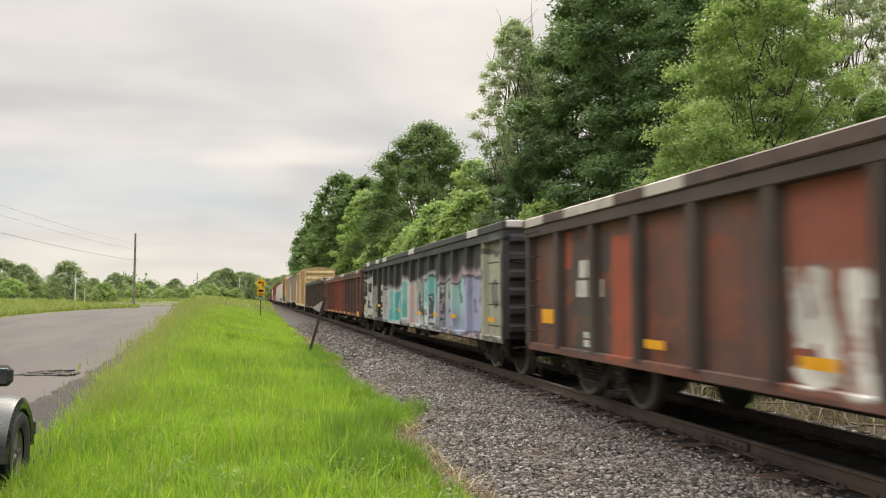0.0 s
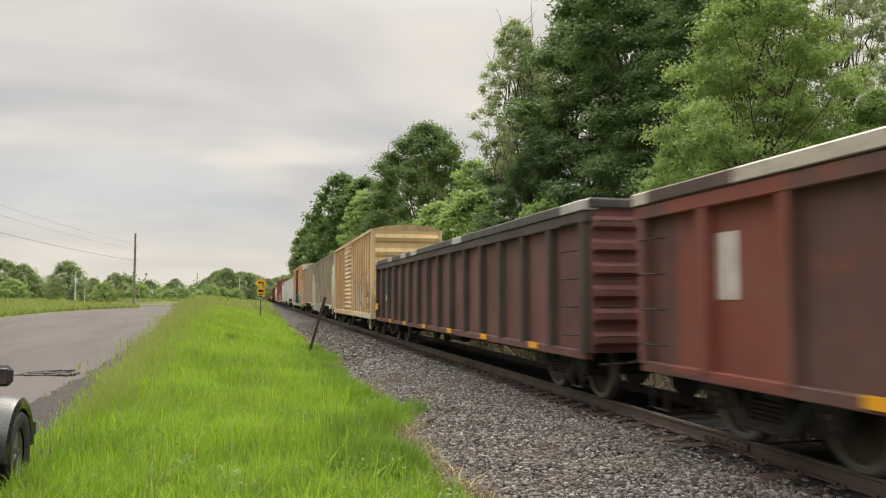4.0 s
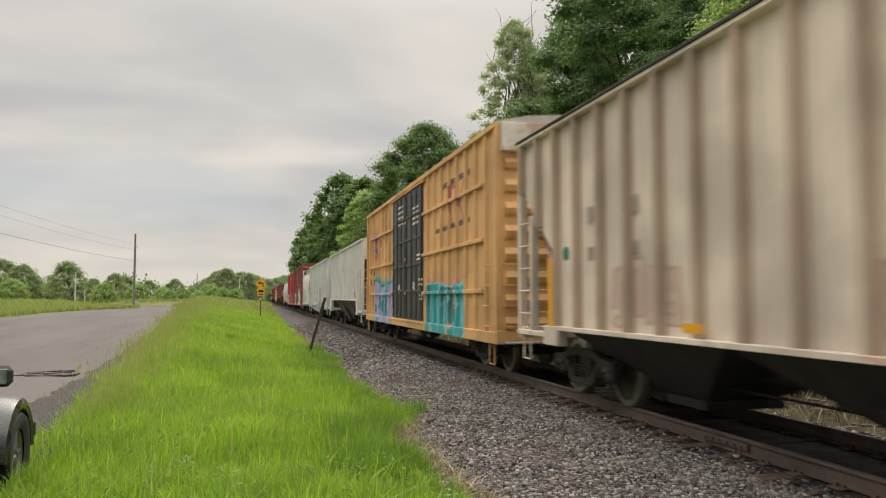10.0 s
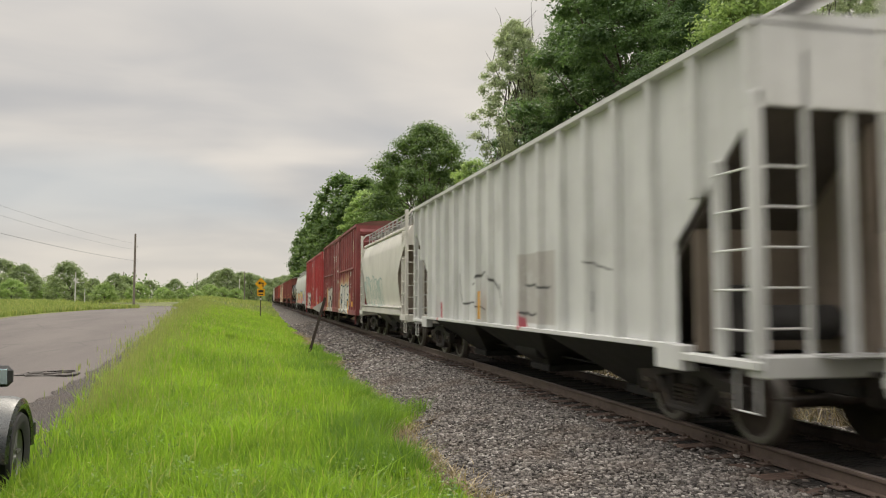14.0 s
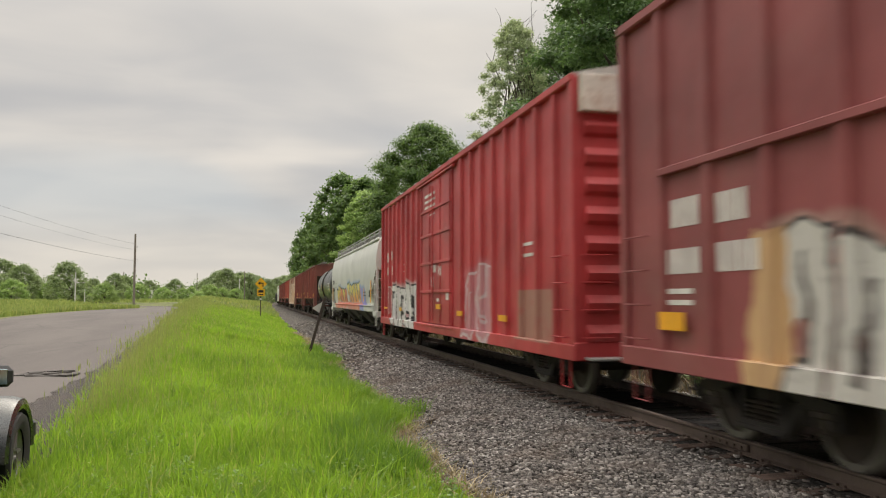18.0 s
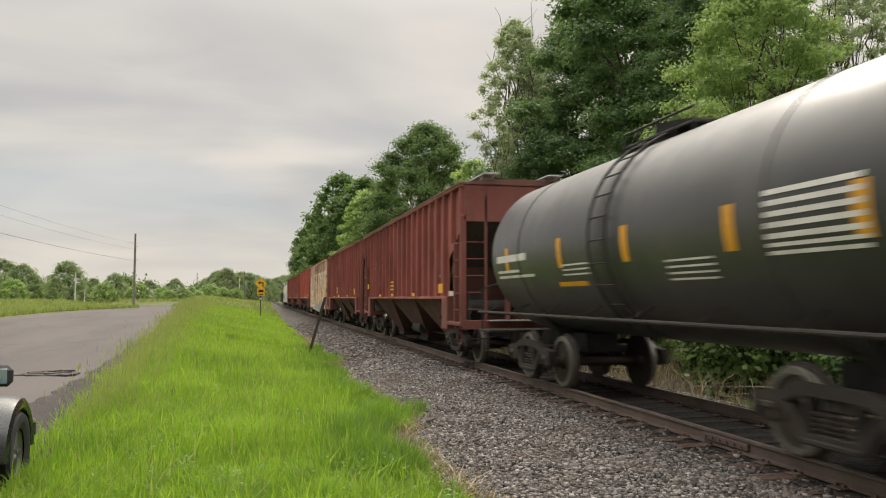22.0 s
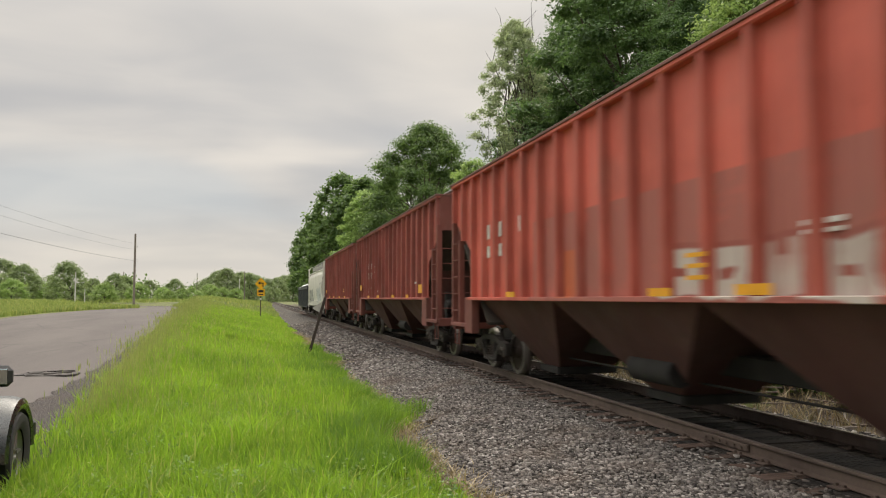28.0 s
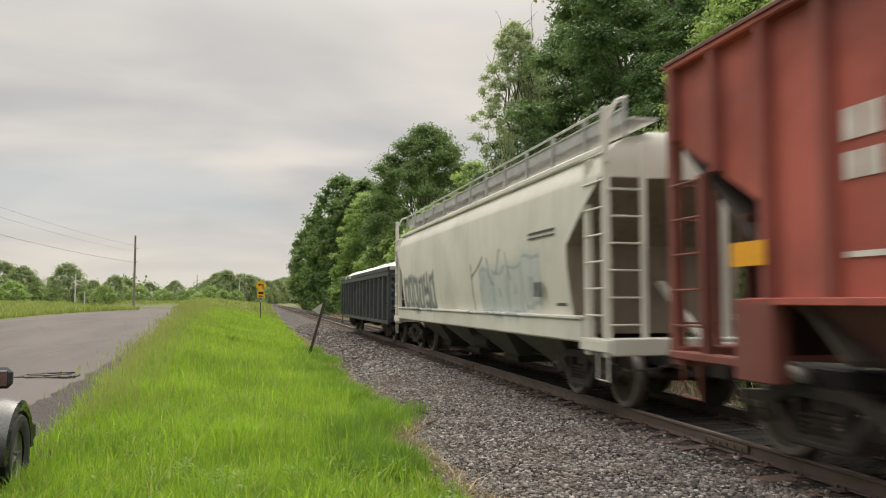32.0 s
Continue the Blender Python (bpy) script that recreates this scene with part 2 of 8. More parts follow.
    c = mix(nt, amount, c, rust_col)
    c = mix(nt, mth(nt, "MULTIPLY", step(nt, nz(nt, co, 0.9, 6, 0.6), 0.45, 0.8), 0.18), c, (0.20, 0.17, 0.14))
    nt.links.new(c, b.inputs["Base Color"])
    nt.links.new(mth(nt, "ADD", mth(nt, "MULTIPLY", spots, 0.35), rough - 0.1), b.inputs["Roughness"])
    bump(nt, b, mth(nt, "ADD", nz(nt, co, 1.3, 2), mth(nt, "MULTIPLY", spots, 0.3)), 0.35, 0.02)
    return m


M_STEEL = plain("dark_running_gear", (0.022, 0.018, 0.015), 0.8, 0.0, 0.45, 2.5, 30, 0.3, (0.05, 0.03, 0.02))
M_WHEEL = plain("brown_wheel_steel", (0.04, 0.028, 0.022), 0.65, 0.1, 0.35, 3, 30, 0.2)
M_TREAD = plain("polished_tread", (0.20, 0.185, 0.17), 0.45, 0.6, 0.1, 4, 30, 0.1)
M_SPRING = plain("spring_steel", (0.06, 0.046, 0.038), 0.6, 0.2, 0.3, 4, 30, 0.2)
M_RAILSIDE = plain("rusty_rail", (0.105, 0.075, 0.060), 0.75, 0.0, 0.25, 2.0, 40, 0.3, (0.06, 0.038, 0.03))
M_RAILTOP = plain("worn_rail_head", (0.22, 0.18, 0.155), 0.5, 0.4, 0.2, 2.0, 40, 0.1)


def tie_material():
    """Weathered timber, with the train's shade put into the colour between the rails."""
    m, nt, b = material("weathered_tie", 0.9)
    co = nt.nodes.new("ShaderNodeTexCoord").outputs["Object"]
    grain = nz(nt, stretch(nt, co, 1.2, 14, 14), 3.0, 5, 0.65)
    c = mix(nt, step(nt, grain, 0.3, 0.7), (0.045, 0.028, 0.022), (0.125, 0.078, 0.058))
    x, y, z = split(nt, co)
    # middle of the tie painted near-black for the shade under the train
    train_shade = step(nt, mth(nt, "ADD", mth(nt, "ABSOLUTE", x), mth(nt, "MULTIPLY", nz(nt, co, 4.0, 4), 0.3)), 1.0, 0.78)
    c = mix(nt, mth(nt, "MULTIPLY", train_shade, 0.85), c, (0.014, 0.012, 0.011))
    nt.links.new(c, b.inputs["Base Color"])
    bump(nt, b, grain, 0.6, 0.01)
    return m


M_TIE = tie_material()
M_YELLOW = plain("yellow_reflector", (0.78, 0.36, 0.01), 0.45, 0, 0.1, 4, 60, 0.05)
M_WHITE = plain("white_stencil", (0.66, 0.64, 0.60), 0.6, 0, 0.2, 4, 40, 0.05)
M_BLACKMARK = plain("black_stencil", (0.05, 0.05, 0.052), 0.6, 0, 0.2, 4, 40, 0.05)
M_FADED = plain("faded_grey_stencil", (0.34, 0.285, 0.24), 0.65, 0, 0.2, 4, 40, 0.05)
M_RED = plain("red_marker", (0.45, 0.05, 0.035), 0.5, 0, 0.2, 4, 40, 0.05)
M_GALV = plain("galvanised_steel", (0.42, 0.42, 0.41), 0.45, 0.6, 0.2, 4, 40, 0.1)
M_CREAM = plain("cream_paint", (0.55, 0.42, 0.28), 0.6, 0, 0.2, 4, 40, 0.05)
M_GREEN = plain("green_paint", (0.02, 0.20, 0.13), 0.6, 0, 0.15, 4, 40, 0.05)
M_DARK = plain("near_black_steel", (0.025, 0.023, 0.022), 0.8, 0, 0.4, 3, 30, 0.2)

# ---- building helpers ----


class Geo:
    """Vertices and faces of one mesh."""

    def __init__(self):
        self.v, self.f, self.m = [], [], []

    def add(self, verts, faces, mi=0):
        k = len(self.v)
        self.v += [tuple(p) for p in verts]
        self.f += [tuple(i + k for i in q) for q in faces]
        self.m += [mi] * len(faces)
        return self

    def box(self, x0, x1, y0, y1, z0, z1, mi=0):
        p = [(x, y, z) for z in (z0, z1) for y in (y0, y1) for x in (x0, x1)]
        return self.add(p, [(0, 2, 3, 1), (4, 5, 7, 6), (0, 1, 5, 4), (2, 6, 7, 3), (0, 4, 6, 2), (1, 3, 7, 5)], mi)

    def cbox(self, x0, x1, y0, y1, z0, z1, c=0.01, mi=0):
        """A box with broken edges."""
        lo, hi = (x0, y0, z0), (x1, y1, z1)
        verts, idx = [], {}
        for corner in range(8):
            b = [(corner >> a) & 1 for a in range(3)]
            for a in range(3):
                p = [(hi[i] if b[i] else lo[i]) + (0 if i == a else (-c if b[i] else c)) for i in range(3)]
                idx[corner, a] = len(verts)
                verts.append(p)
        faces = []
        for a in range(3):
            u, w = (a + 1) % 3, (a + 2) % 3
            for s in (0, 1):
                q = [(s << a) | (i << u) | (j << w) for i, j in ((0, 0), (1, 0), (1, 1), (0, 1))]
                q = [idx[k, a] for k in q]
                faces.append(q if s else q[::-1])
            for i in (0, 1):
                for j in (0, 1):
                    k0 = (i << u) | (j << w)
                    k1 = k0 | (1 << a)
                    q = [idx[k0, u], idx[k1, u], idx[k1, w], idx[k0, w]]
                    faces.append(q if (i != j) else q[::-1])
        for k in range(8):
            q = [idx[k, 0], idx[k, 1], idx[k, 2]]
            faces.append(q if bin(k).count("1") % 2 else q[::-1])
        return self.add(verts, faces, mi)

    def prism(self, poly, a0, a1, axis="x", mi=0):
        """A polygon drawn across an axis, between a0 and a1. axis x: (y, z) points; y: (x, z); z: (x, y)."""
        n = len(poly)

        def at(p, a):
            return (a, p[0], p[1]) if axis == "x" else (p[0], a, p[1]) if axis == "y" else (p[0], p[1], a)
        verts = [at(p, a0) for p in poly] + [at(p, a1) for p in poly]
        faces = [tuple(range(n))[::-1], tuple(range(n, 2 * n))] + [(i, (i + 1) % n, (i + 1) % n + n, i + n) for i in range(n)]
        return self.add(verts, faces, mi)

    def tube(self, p0, p1, r0, r1=None, n=8, mi=0, caps=True):
        p0, p1 = Vector(p0), Vector(p1)
        r1 = r0 if r1 is None else r1
        d = (p1 - p0).normalized()
        u = d.orthogonal().normalized()
        w = d.cross(u)
        verts = []
        for p, r in ((p0, r0), (p1, r1)):
            verts += [tuple(p + (u * math.cos(2 * math.pi * i / n) + w * math.sin(2 * math.pi * i / n)) * r) for i in range(n)]
        faces = [(i, (i + 1) % n, (i + 1) % n + n, i + n) for i in range(n)]
        if caps:
            faces += [tuple(range(n))[::-1], tuple(range(n, 2 * n))]
        return self.add(verts, faces, mi)

    def path(self, pts, r, n=6, mi=0):
        """One bent round bar along the points."""
        p = [Vector(q) for q in pts]
        u = (p[1] - p[0]).orthogonal().normalized()
        verts = []
        for i, q in enumerate(p):
            d = (p[min(i + 1, len(p) - 1)] - p[max(i - 1, 0)]).normalized()
            u = (u - d * u.dot(d)).normalized()
            w = d.cross(u)
            verts += [tuple(q + (u * math.cos(2 * math.pi * k / n) + w * math.sin(2 * math.pi * k / n)) * r) for k in range(n)]
        m = len(p)
        faces = [(j * n + k, j * n + (k + 1) % n, (j + 1) * n + (k + 1) % n, (j + 1) * n + k) for j in range(m - 1) for k in range(n)]
        faces += [tuple(range(n))[::-1], tuple(range((m - 1) * n, m * n))]
        return self.add(verts, faces, mi)

    def lathe(self, prof, axis="x", n=24, mi=None, centre=(0, 0, 0)):
        """A profile of (along, radius) turned round an axis."""
        verts, k = [], len(prof)
        for i in range(n):
            c, s = math.cos(2 * math.pi * i / n), math.sin(2 * math.pi * i / n)
            for a, r in prof:
                p = (a, r * c, r * s) if axis == "x" else (r * s, a, r * c) if axis == "y" else (r * c, r * s, a)
                verts.append((p[0] + centre[0], p[1] + centre[1], p[2] + centre[2]))
        base = len(self.v)
        self.v += verts
        for j in range(k - 1):
            for i in range(n):
                i2 = (i + 1) % n
                self.f.append((base + i * k + j, base + i2 * k + j, base + i2 * k + j + 1, base + i * k + j + 1))
                self.m.append(0 if mi is None else mi[j])
        return self

    def mesh(self, name, mats):
        me = bpy.data.meshes.new(name)
        me.from_pydata(self.v, [], self.f)
        for q in mats:
            me.materials.append(q)
        if len(mats) > 1:
            me.polygons.foreach_set("material_index", self.m)
        me.update()
        return me


def smooth(me, angle=35):
    me.polygons.foreach_set("use_smooth", [True] * len(me.polygons))
    me.set_sharp_from_angle(angle=radians(angle))
    return me


def part(name, geo, mats, parent=None, label="", soft=False):
    """One mesh object under a thing or a part."""
    mats = mats if isinstance(mats, (list, tuple)) else [mats]
    me = geo if isinstance(geo, bpy.types.Mesh) else geo.mesh(name, mats)
    if soft:
        smooth(me)
    ob = new(name, me)
    if parent is not None:
        ob.parent = parent
    if label:
        tagged(ob, label)
    return ob


def thing(name, label, category, group="", kind=""):
    return tagged(new(name), label, category, group, kind)


def arrays(name, verts, faces, mats, per=3, soft=False):
    """A mesh from numpy arrays: faces all with `per` corners."""
    me = bpy.data.meshes.new(name)
    n, k = len(verts), len(faces)
    me.vertices.add(n)
    me.vertices.foreach_set("co", np.asarray(verts, dtype=np.float32).ravel())
    me.loops.add(k * per)
    me.loops.foreach_set("vertex_index", np.asarray(faces, dtype=np.int32).ravel())
    me.polygons.add(k)
    me.polygons.foreach_set("loop_start", np.arange(0, k * per, per, dtype=np.int32))
    for q in mats:
        me.materials.append(q)
    me.update(calc_edges=True)
    if soft:
        me.polygons.foreach_set("use_smooth", [True] * k)
    return me


def sstep(a, b, v):
    v = np.clip((np.asarray(v, dtype=float) - a) / (b - a), 0, 1)
    return v * v * (3 - 2 * v)

# ---- ground, road and track ----


def verge_left(y):
    """Where the verge meets the road."""
    return np.interp(y, [0, 12, 20, 32, 60, 90, 113, 200], [-2.8, -2.9, -3.3, -4.0, -5.4, -7.5, -10.5, -13])


def road_left(y):
    """The far edge of the asphalt."""
    return np.interp(y, [-60, 0, 12, 32, 62, 85, 105, 122, 134], [-9.2, -9.2, -9.6, -12, -19, -20.6, -20.2, -16.8, -20])


def ground_z(x, y):
    """Height of the land: level at the camera, rising a little ahead along the road."""
    x, y = np.asarray(x, dtype=float), np.asarray(y, dtype=float)
    e = verge_left(y)
    road = 0.5 * sstep(14, 60, y)
    bank = np.interp(y, [9, 16, 30, 60, 100], [0, 0.38, 0.72, 1.12, 1.15])
    up = np.clip((2.0 - x) / (1.2 - e), 0, 1)
    up = up * up * (3 - 2 * up)
    rise = np.where(x > e + 0.8, bank * up, road + (bank - road) * sstep(e - 0.1, e + 0.8, x))
    ditch = -0.10 * sstep(8.6, 9.8, x) * (1 - sstep(11.5, 14, x))
    roll = 0.035 * np.sin(x * 1.3 + y * 0.37) * np.sin(y * 0.61 - x * 0.4) * sstep(-2.4, -1.2, x) * (1 - sstep(1.6, 2.1, x))
    under = -0.12 * sstep(2.0, 2.6, x) * (1 - sstep(8.8, 9.6, x))
    inner = sstep(0.8, 12, road_left(y) - x) * (1 - sstep(122, 134, y))
    outer = sstep(3, 16, y - np.interp(-x, [0, 7, 11, 13, 18, 60, 150], [112, 112, 120, 134, 150, 160, 172])) * (x < 3)
    return rise + ditch + roll + under + 0.75 * np.maximum(inner, outer)


def sheet(name, xs, ys, zf, mat):
    gx, gy = np.meshgrid(xs, ys)
    v = np.stack([gx.ravel(), gy.ravel(), zf(gx, gy).ravel()], 1)
    nx, ny = len(xs), len(ys)
    i = (np.arange(ny - 1)[:, None] * nx + np.arange(nx - 1)[None, :]).ravel()
    f = np.stack([i, i + 1, i + nx + 1, i + nx], 1)
    return arrays(name, v, f, [mat], 4, True)


def earth_material():
    m, nt, b = material("verge_soil_and_grass", 0.95)
    co = nt.nodes.new("ShaderNodeTexCoord").outputs["Object"]
    c = mix(nt, step(nt, nz(nt, co, 0.5, 6), 0.35, 0.65), (0.065, 0.080, 0.022), (0.13, 0.145, 0.040))
    c = mix(nt, mth(nt, "MULTIPLY", step(nt, nz(nt, co, 7.0, 6, 0.7), 0.5, 0.75), 0.6), c, (0.09, 0.075, 0.035))
    nt.links.new(c, b.inputs["Base Color"])
    bump(nt, b, nz(nt, co, 9.0, 6, 0.7), 0.8, 0.06)
    return m


def asphalt_material():
    m, nt, b = material("worn_asphalt", 0.85)
    co = nt.nodes.new("ShaderNodeTexCoord").outputs["Object"]
    big = nz(nt, stretch(nt, co, 1.0, 0.18, 1), 0.5, 5, 0.6)
    fine = nz(nt, co, 60.0, 3, 0.7)
    c = mix(nt, step(nt, big, 0.3, 0.7), (0.049, 0.040, 0.038), (0.084, 0.071, 0.066))
    c = mix(nt, mth(nt, "MULTIPLY", step(nt, fine, 0.45, 0.7), 0.45), c, (0.125, 0.108, 0.10))
    v = nt.nodes.new("ShaderNodeTexVoronoi")
    v.feature = "DISTANCE_TO_EDGE"
    nt.links.new(stretch(nt, co, 0.22, 0.12, 1), v.inputs["Vector"])
    v.inputs["Scale"].default_value = 1.0
    wander = mth(nt, "ADD", v.outputs[0], mth(nt, "MULTIPLY", mth(nt, "SUBTRACT", nz(nt, co, 2.0, 5), 0.5), 0.05))
    crack = step(nt, wander, 0.012, 0.004)
    c = mix(nt, mth(nt, "MULTIPLY", crack, 0.7), c, (0.04, 0.036, 0.033))
    tar = step(nt, nz(nt, stretch(nt, co, 0.3, 0.5, 1, (3, 1, 0)), 1.0, 4, 0.6), 0.60, 0.68)
    c = mix(nt, mth(nt, "MULTIPLY", tar, 0.5), c, (0.075, 0.068, 0.062))
    nt.links.new(c, b.inputs["Base Color"])
    bump(nt, b, mth(nt, "SUBTRACT", mth(nt, "MULTIPLY", fine, 0.4), crack), 0.5, 0.01)
    return m


def gravel_material(name, lo, hi, size=16.0):
    m, nt, b = material(name, 0.92)
    co = nt.nodes.new("ShaderNodeTexCoord").outputs["Object"]
    v = nt.nodes.new("ShaderNodeTexVoronoi")
    nt.links.new(co, v.inputs["Vector"])
    v.inputs["Scale"].default_value = size
    sep = nt.nodes.new("ShaderNodeSeparateColor")
    nt.links.new(v.outputs["Color"], sep.inputs[0])
    c = mix(nt, sep.outputs[0], lo, hi)
    # shade in the gaps between stones, painted as near-black colour
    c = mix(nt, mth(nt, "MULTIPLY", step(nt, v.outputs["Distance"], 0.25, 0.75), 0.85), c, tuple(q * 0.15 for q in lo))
    c = mix(nt, mth(nt, "MULTIPLY", step(nt, nz(nt, co, 0.7, 5), 0.45, 0.75), 0.35), c, (0.12, 0.085, 0.06))
    nt.links.new(c, b.inputs["Base Color"])
    bump(nt, b, mth(nt, "MULTIPLY", v.outputs["Distance"], -1.0), 1.0, 0.05)
    return m


def stone_material():
    m, nt, b = material("crushed_stone", 0.9)
    g = nt.nodes.new("ShaderNodeNewGeometry")
    co = nt.nodes.new("ShaderNodeTexCoord").outputs["Object"]
    r = nt.nodes.new("ShaderNodeValToRGB")
    nt.links.new(g.outputs["Random Per Island"], r.inputs[0])
    tones = [(0.0, (0.034, 0.030, 0.029)), (0.3, (0.088, 0.078, 0.072)), (0.6, (0.15, 0.135, 0.125)), (0.88, (0.245, 0.223, 0.205)), (1.0, (0.38, 0.36, 0.335))]
    for i, (p, q) in enumerate(tones):
        el = r.color_ramp.elements[i] if i < 2 else r.color_ramp.elements.new(p)
        el.position, el.color = p, (*q, 1)
    c = mix(nt, mth(nt, "MULTIPLY", step(nt, nz(nt, co, 0.8, 4), 0.48, 0.72), 0.4), r.outputs[0], (0.13, 0.09, 0.065))
    nt.links.new(c, b.inputs["Base Color"])
    bump(nt, b, nz(nt, co, 60, 3), 0.3, 0.004)
    return m


M_EARTH = earth_material()
M_ASPHALT = asphalt_material()
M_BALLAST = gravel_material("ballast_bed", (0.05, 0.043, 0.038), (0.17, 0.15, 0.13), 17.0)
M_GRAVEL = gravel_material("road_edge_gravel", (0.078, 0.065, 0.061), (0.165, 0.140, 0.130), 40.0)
M_STONE = stone_material()

XS = np.concatenate([[-3500, -1500, -700, -350, -200, -130, -90, -75], np.arange(-70, -14, 2.0), np.arange(-14, -6, 0.5), np.arange(-6, -1.5, 0.2), np.arange(-1.5, 3, 0.5), np.arange(3, 15, 1.0), [17, 21, 30, 45, 70, 120, 250, 600, 1500, 3500]])
YS = np.concatenate([[-3000, -900, -300, -120, -60, -30, -15, -8, -4], np.arange(-1, 70, 1.0), np.arange(70, 200, 3.0), [220, 260, 320, 420, 600, 900, 1500, 2600, 4500]])
tagged(new("ground", sheet("ground", XS, YS, ground_z, M_EARTH)), "green grassy land beside a road and a railway", "ground", kind="structure")


def ribbon(name, left, right, lift, mat, steps=8, ragged=0.0):
    """A strip of road between two edges given as (x, y) points, following the land."""
    def dense(pts):
        out = []
        p = [pts[0]] + list(pts) + [pts[-1]]
        for i in range(1, len(p) - 2):
            for s in range(steps):
                t = s / steps
                q = [0.5 * (2 * p[i][k] + (p[i + 1][k] - p[i - 1][k]) * t + (2 * p[i - 1][k] - 5 * p[i][k] + 4 * p[i + 1][k] - p[i + 2][k]) * t * t
                            + (3 * p[i][k] - p[i - 1][k] - 3 * p[i + 1][k] + p[i + 2][k]) * t ** 3) for k in (0, 1)]
                out.append(q)
        out.append(list(pts[-1]))
        return np.array(out)
    a, b = dense(left), dense(right)
    if ragged:
        a[:, 0] += [ragged * (noise.noise((k * 0.37, 4.0, 0)) * 1.3 + noise.noise((k * 1.3, 9.0, 0)) * 0.7) for k in range(len(a))]
    across = 9
    rows = []
    for k in range(across):
        t = k / (across - 1)
        p = a * (1 - t) + b * t
        z = ground_z(p[:, 0], p[:, 1]) + lift + 0.05 * math.sin(math.pi * t)
        if k in (0, across - 1):
            z = z - lift - 0.06
        rows.append(np.column_stack([p, z]))
    v = np.stack(rows, 1).reshape(-1, 3)
    n = len(a)
    i = (np.arange(n - 1)[:, None] * across + np.arange(across - 1)[None, :]).ravel()
    f = np.stack([i, i + 1, i + across + 1, i + across], 1)
    return arrays(name, v, f, [mat], 4, True)


ROAD_R = [(-2.9, -60), (-2.9, 0), (-3.0, 12), (-4.0, 30), (-5.5, 60), (-7.6, 90), (-10.6, 113), (-11.8, 132), (-22, 149), (-60, 158), (-150, 170)]
ROAD_L = [(-9.2, -60), (-9.2, 0), (-9.6, 12), (-12, 32), (-19, 62), (-20.6, 85), (-20.2, 105), (-16.8, 122), (-23, 139), (-60, 147), (-150, 158)]
tagged(new("road", ribbon("road", ROAD_L, ROAD_R, 0.035, M_ASPHALT)), "worn grey asphalt country road bending away", "road", kind="structure")
SHOULDER_L = [(x - (1.15 if y < 20 else 0.6), y) for x, y in ROAD_R]
SHOULDER_R = [(x + 0.85, y) for x, y in ROAD_R]
tagged(new("road_shoulder", ribbon("road_shoulder", SHOULDER_L, SHOULDER_R, 0.062, M_GRAVEL, 60, 0.22)), "gravelly crumbling shoulder along the asphalt edge", "shoulder", kind="structure")


def ballast_z(x, y):
    x = np.asarray(x, dtype=float)
    top = RAIL - 0.20
    z = -0.10 + (top + 0.10) * sstep(2.0, 4.3, x) - (top + 0.16) * sstep(7.7, 9.3, x)
    return z + 0.018 * np.sin(x * 5.1 + y * 1.7) * np.sin(y * 2.3 + x) * (1 - sstep(4.6, 4.9, x))


BX = np.concatenate([np.arange(1.9, 9.6, 0.25)])
BY = np.concatenate([[-120, -60, -30], np.arange(-20, 40, 0.5), np.arange(40, 120, 4.0), np.arange(120, 900, 30)])
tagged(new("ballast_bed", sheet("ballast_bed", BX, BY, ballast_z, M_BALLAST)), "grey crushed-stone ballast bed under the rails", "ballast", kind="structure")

rng = np.random.default_rng(4)


def stones(n, y0, y1, x0, x1, size, edge=False):
    """Loose angular stones lying on the ballast, or strewn along the road's crumbling edge."""
    block = np.array([(x, y, z) for z in (-1, 1) for y in (-1, 1) for x in (-1, 1)]) * 0.62
    tri = np.array([(0, 2, 3), (0, 3, 1), (4, 5, 7), (4, 7, 6), (0, 1, 5), (0, 5, 4), (2, 6, 7), (2, 7, 3), (0, 4, 6), (0, 6, 2), (1, 3, 7), (1, 7, 5)])
    y = y0 + (y1 - y0) * rng.random(n) ** 1.5
    x = rng.uniform(x0, x1, n)
    if edge:
        x = verge_left(y) + 0.75 - np.abs(rng.normal(0, 0.48, n))
    s = size * rng.uniform(0.55, 1.3, n)
    shape = block[None] * rng.uniform(0.35, 1.35, (n, 8, 3)) * rng.uniform(0.65, 1.3, (n, 1, 3))
    a = rng.uniform(0, 6.283, n)
    c, d = np.cos(a), np.sin(a)
    px = shape[:, :, 0] * c[:, None] - shape[:, :, 1] * d[:, None]
    py = shape[:, :, 0] * d[:, None] + shape[:, :, 1] * c[:, None]
    z = np.where(edge, ground_z(x, y) + 0.045, np.maximum(ballast_z(x, y), ground_z(x, y) - 0.01)) + s * 0.22
    v = np.stack([px * s[:, None] + x[:, None], py * s[:, None] + y[:, None], shape[:, :, 2] * 0.75 * s[:, None] + z[:, None]], 2).reshape(-1, 3)
    f = (tri[None] + (np.arange(n) * 8)[:, None, None]).reshape(-1, 3)
    return v, f


v1, f1 = stones(66000, 3.0, 24, 1.8, 4.95, 0.028)
v2, f2 = stones(9000, 20, 60, 2.2, 4.95, 0.055)
v3, f3 = stones(1400, 0, 24, 7.4, 8.3, 0.045)
v4, f4 = stones(1500, -4, 20, 4.9, 5.3, 0.034)
v5, f5 = stones(16000, 5, 34, 0, 1, 0.019, True)
tagged(new("road_edge_gravel", arrays("road_edge_gravel", v5, f5, [M_STONE])), "loose grey gravel strewn along the crumbling asphalt edge", "gravel", kind="stuff")
allv = np.concatenate([v1, v2, v3, v4])
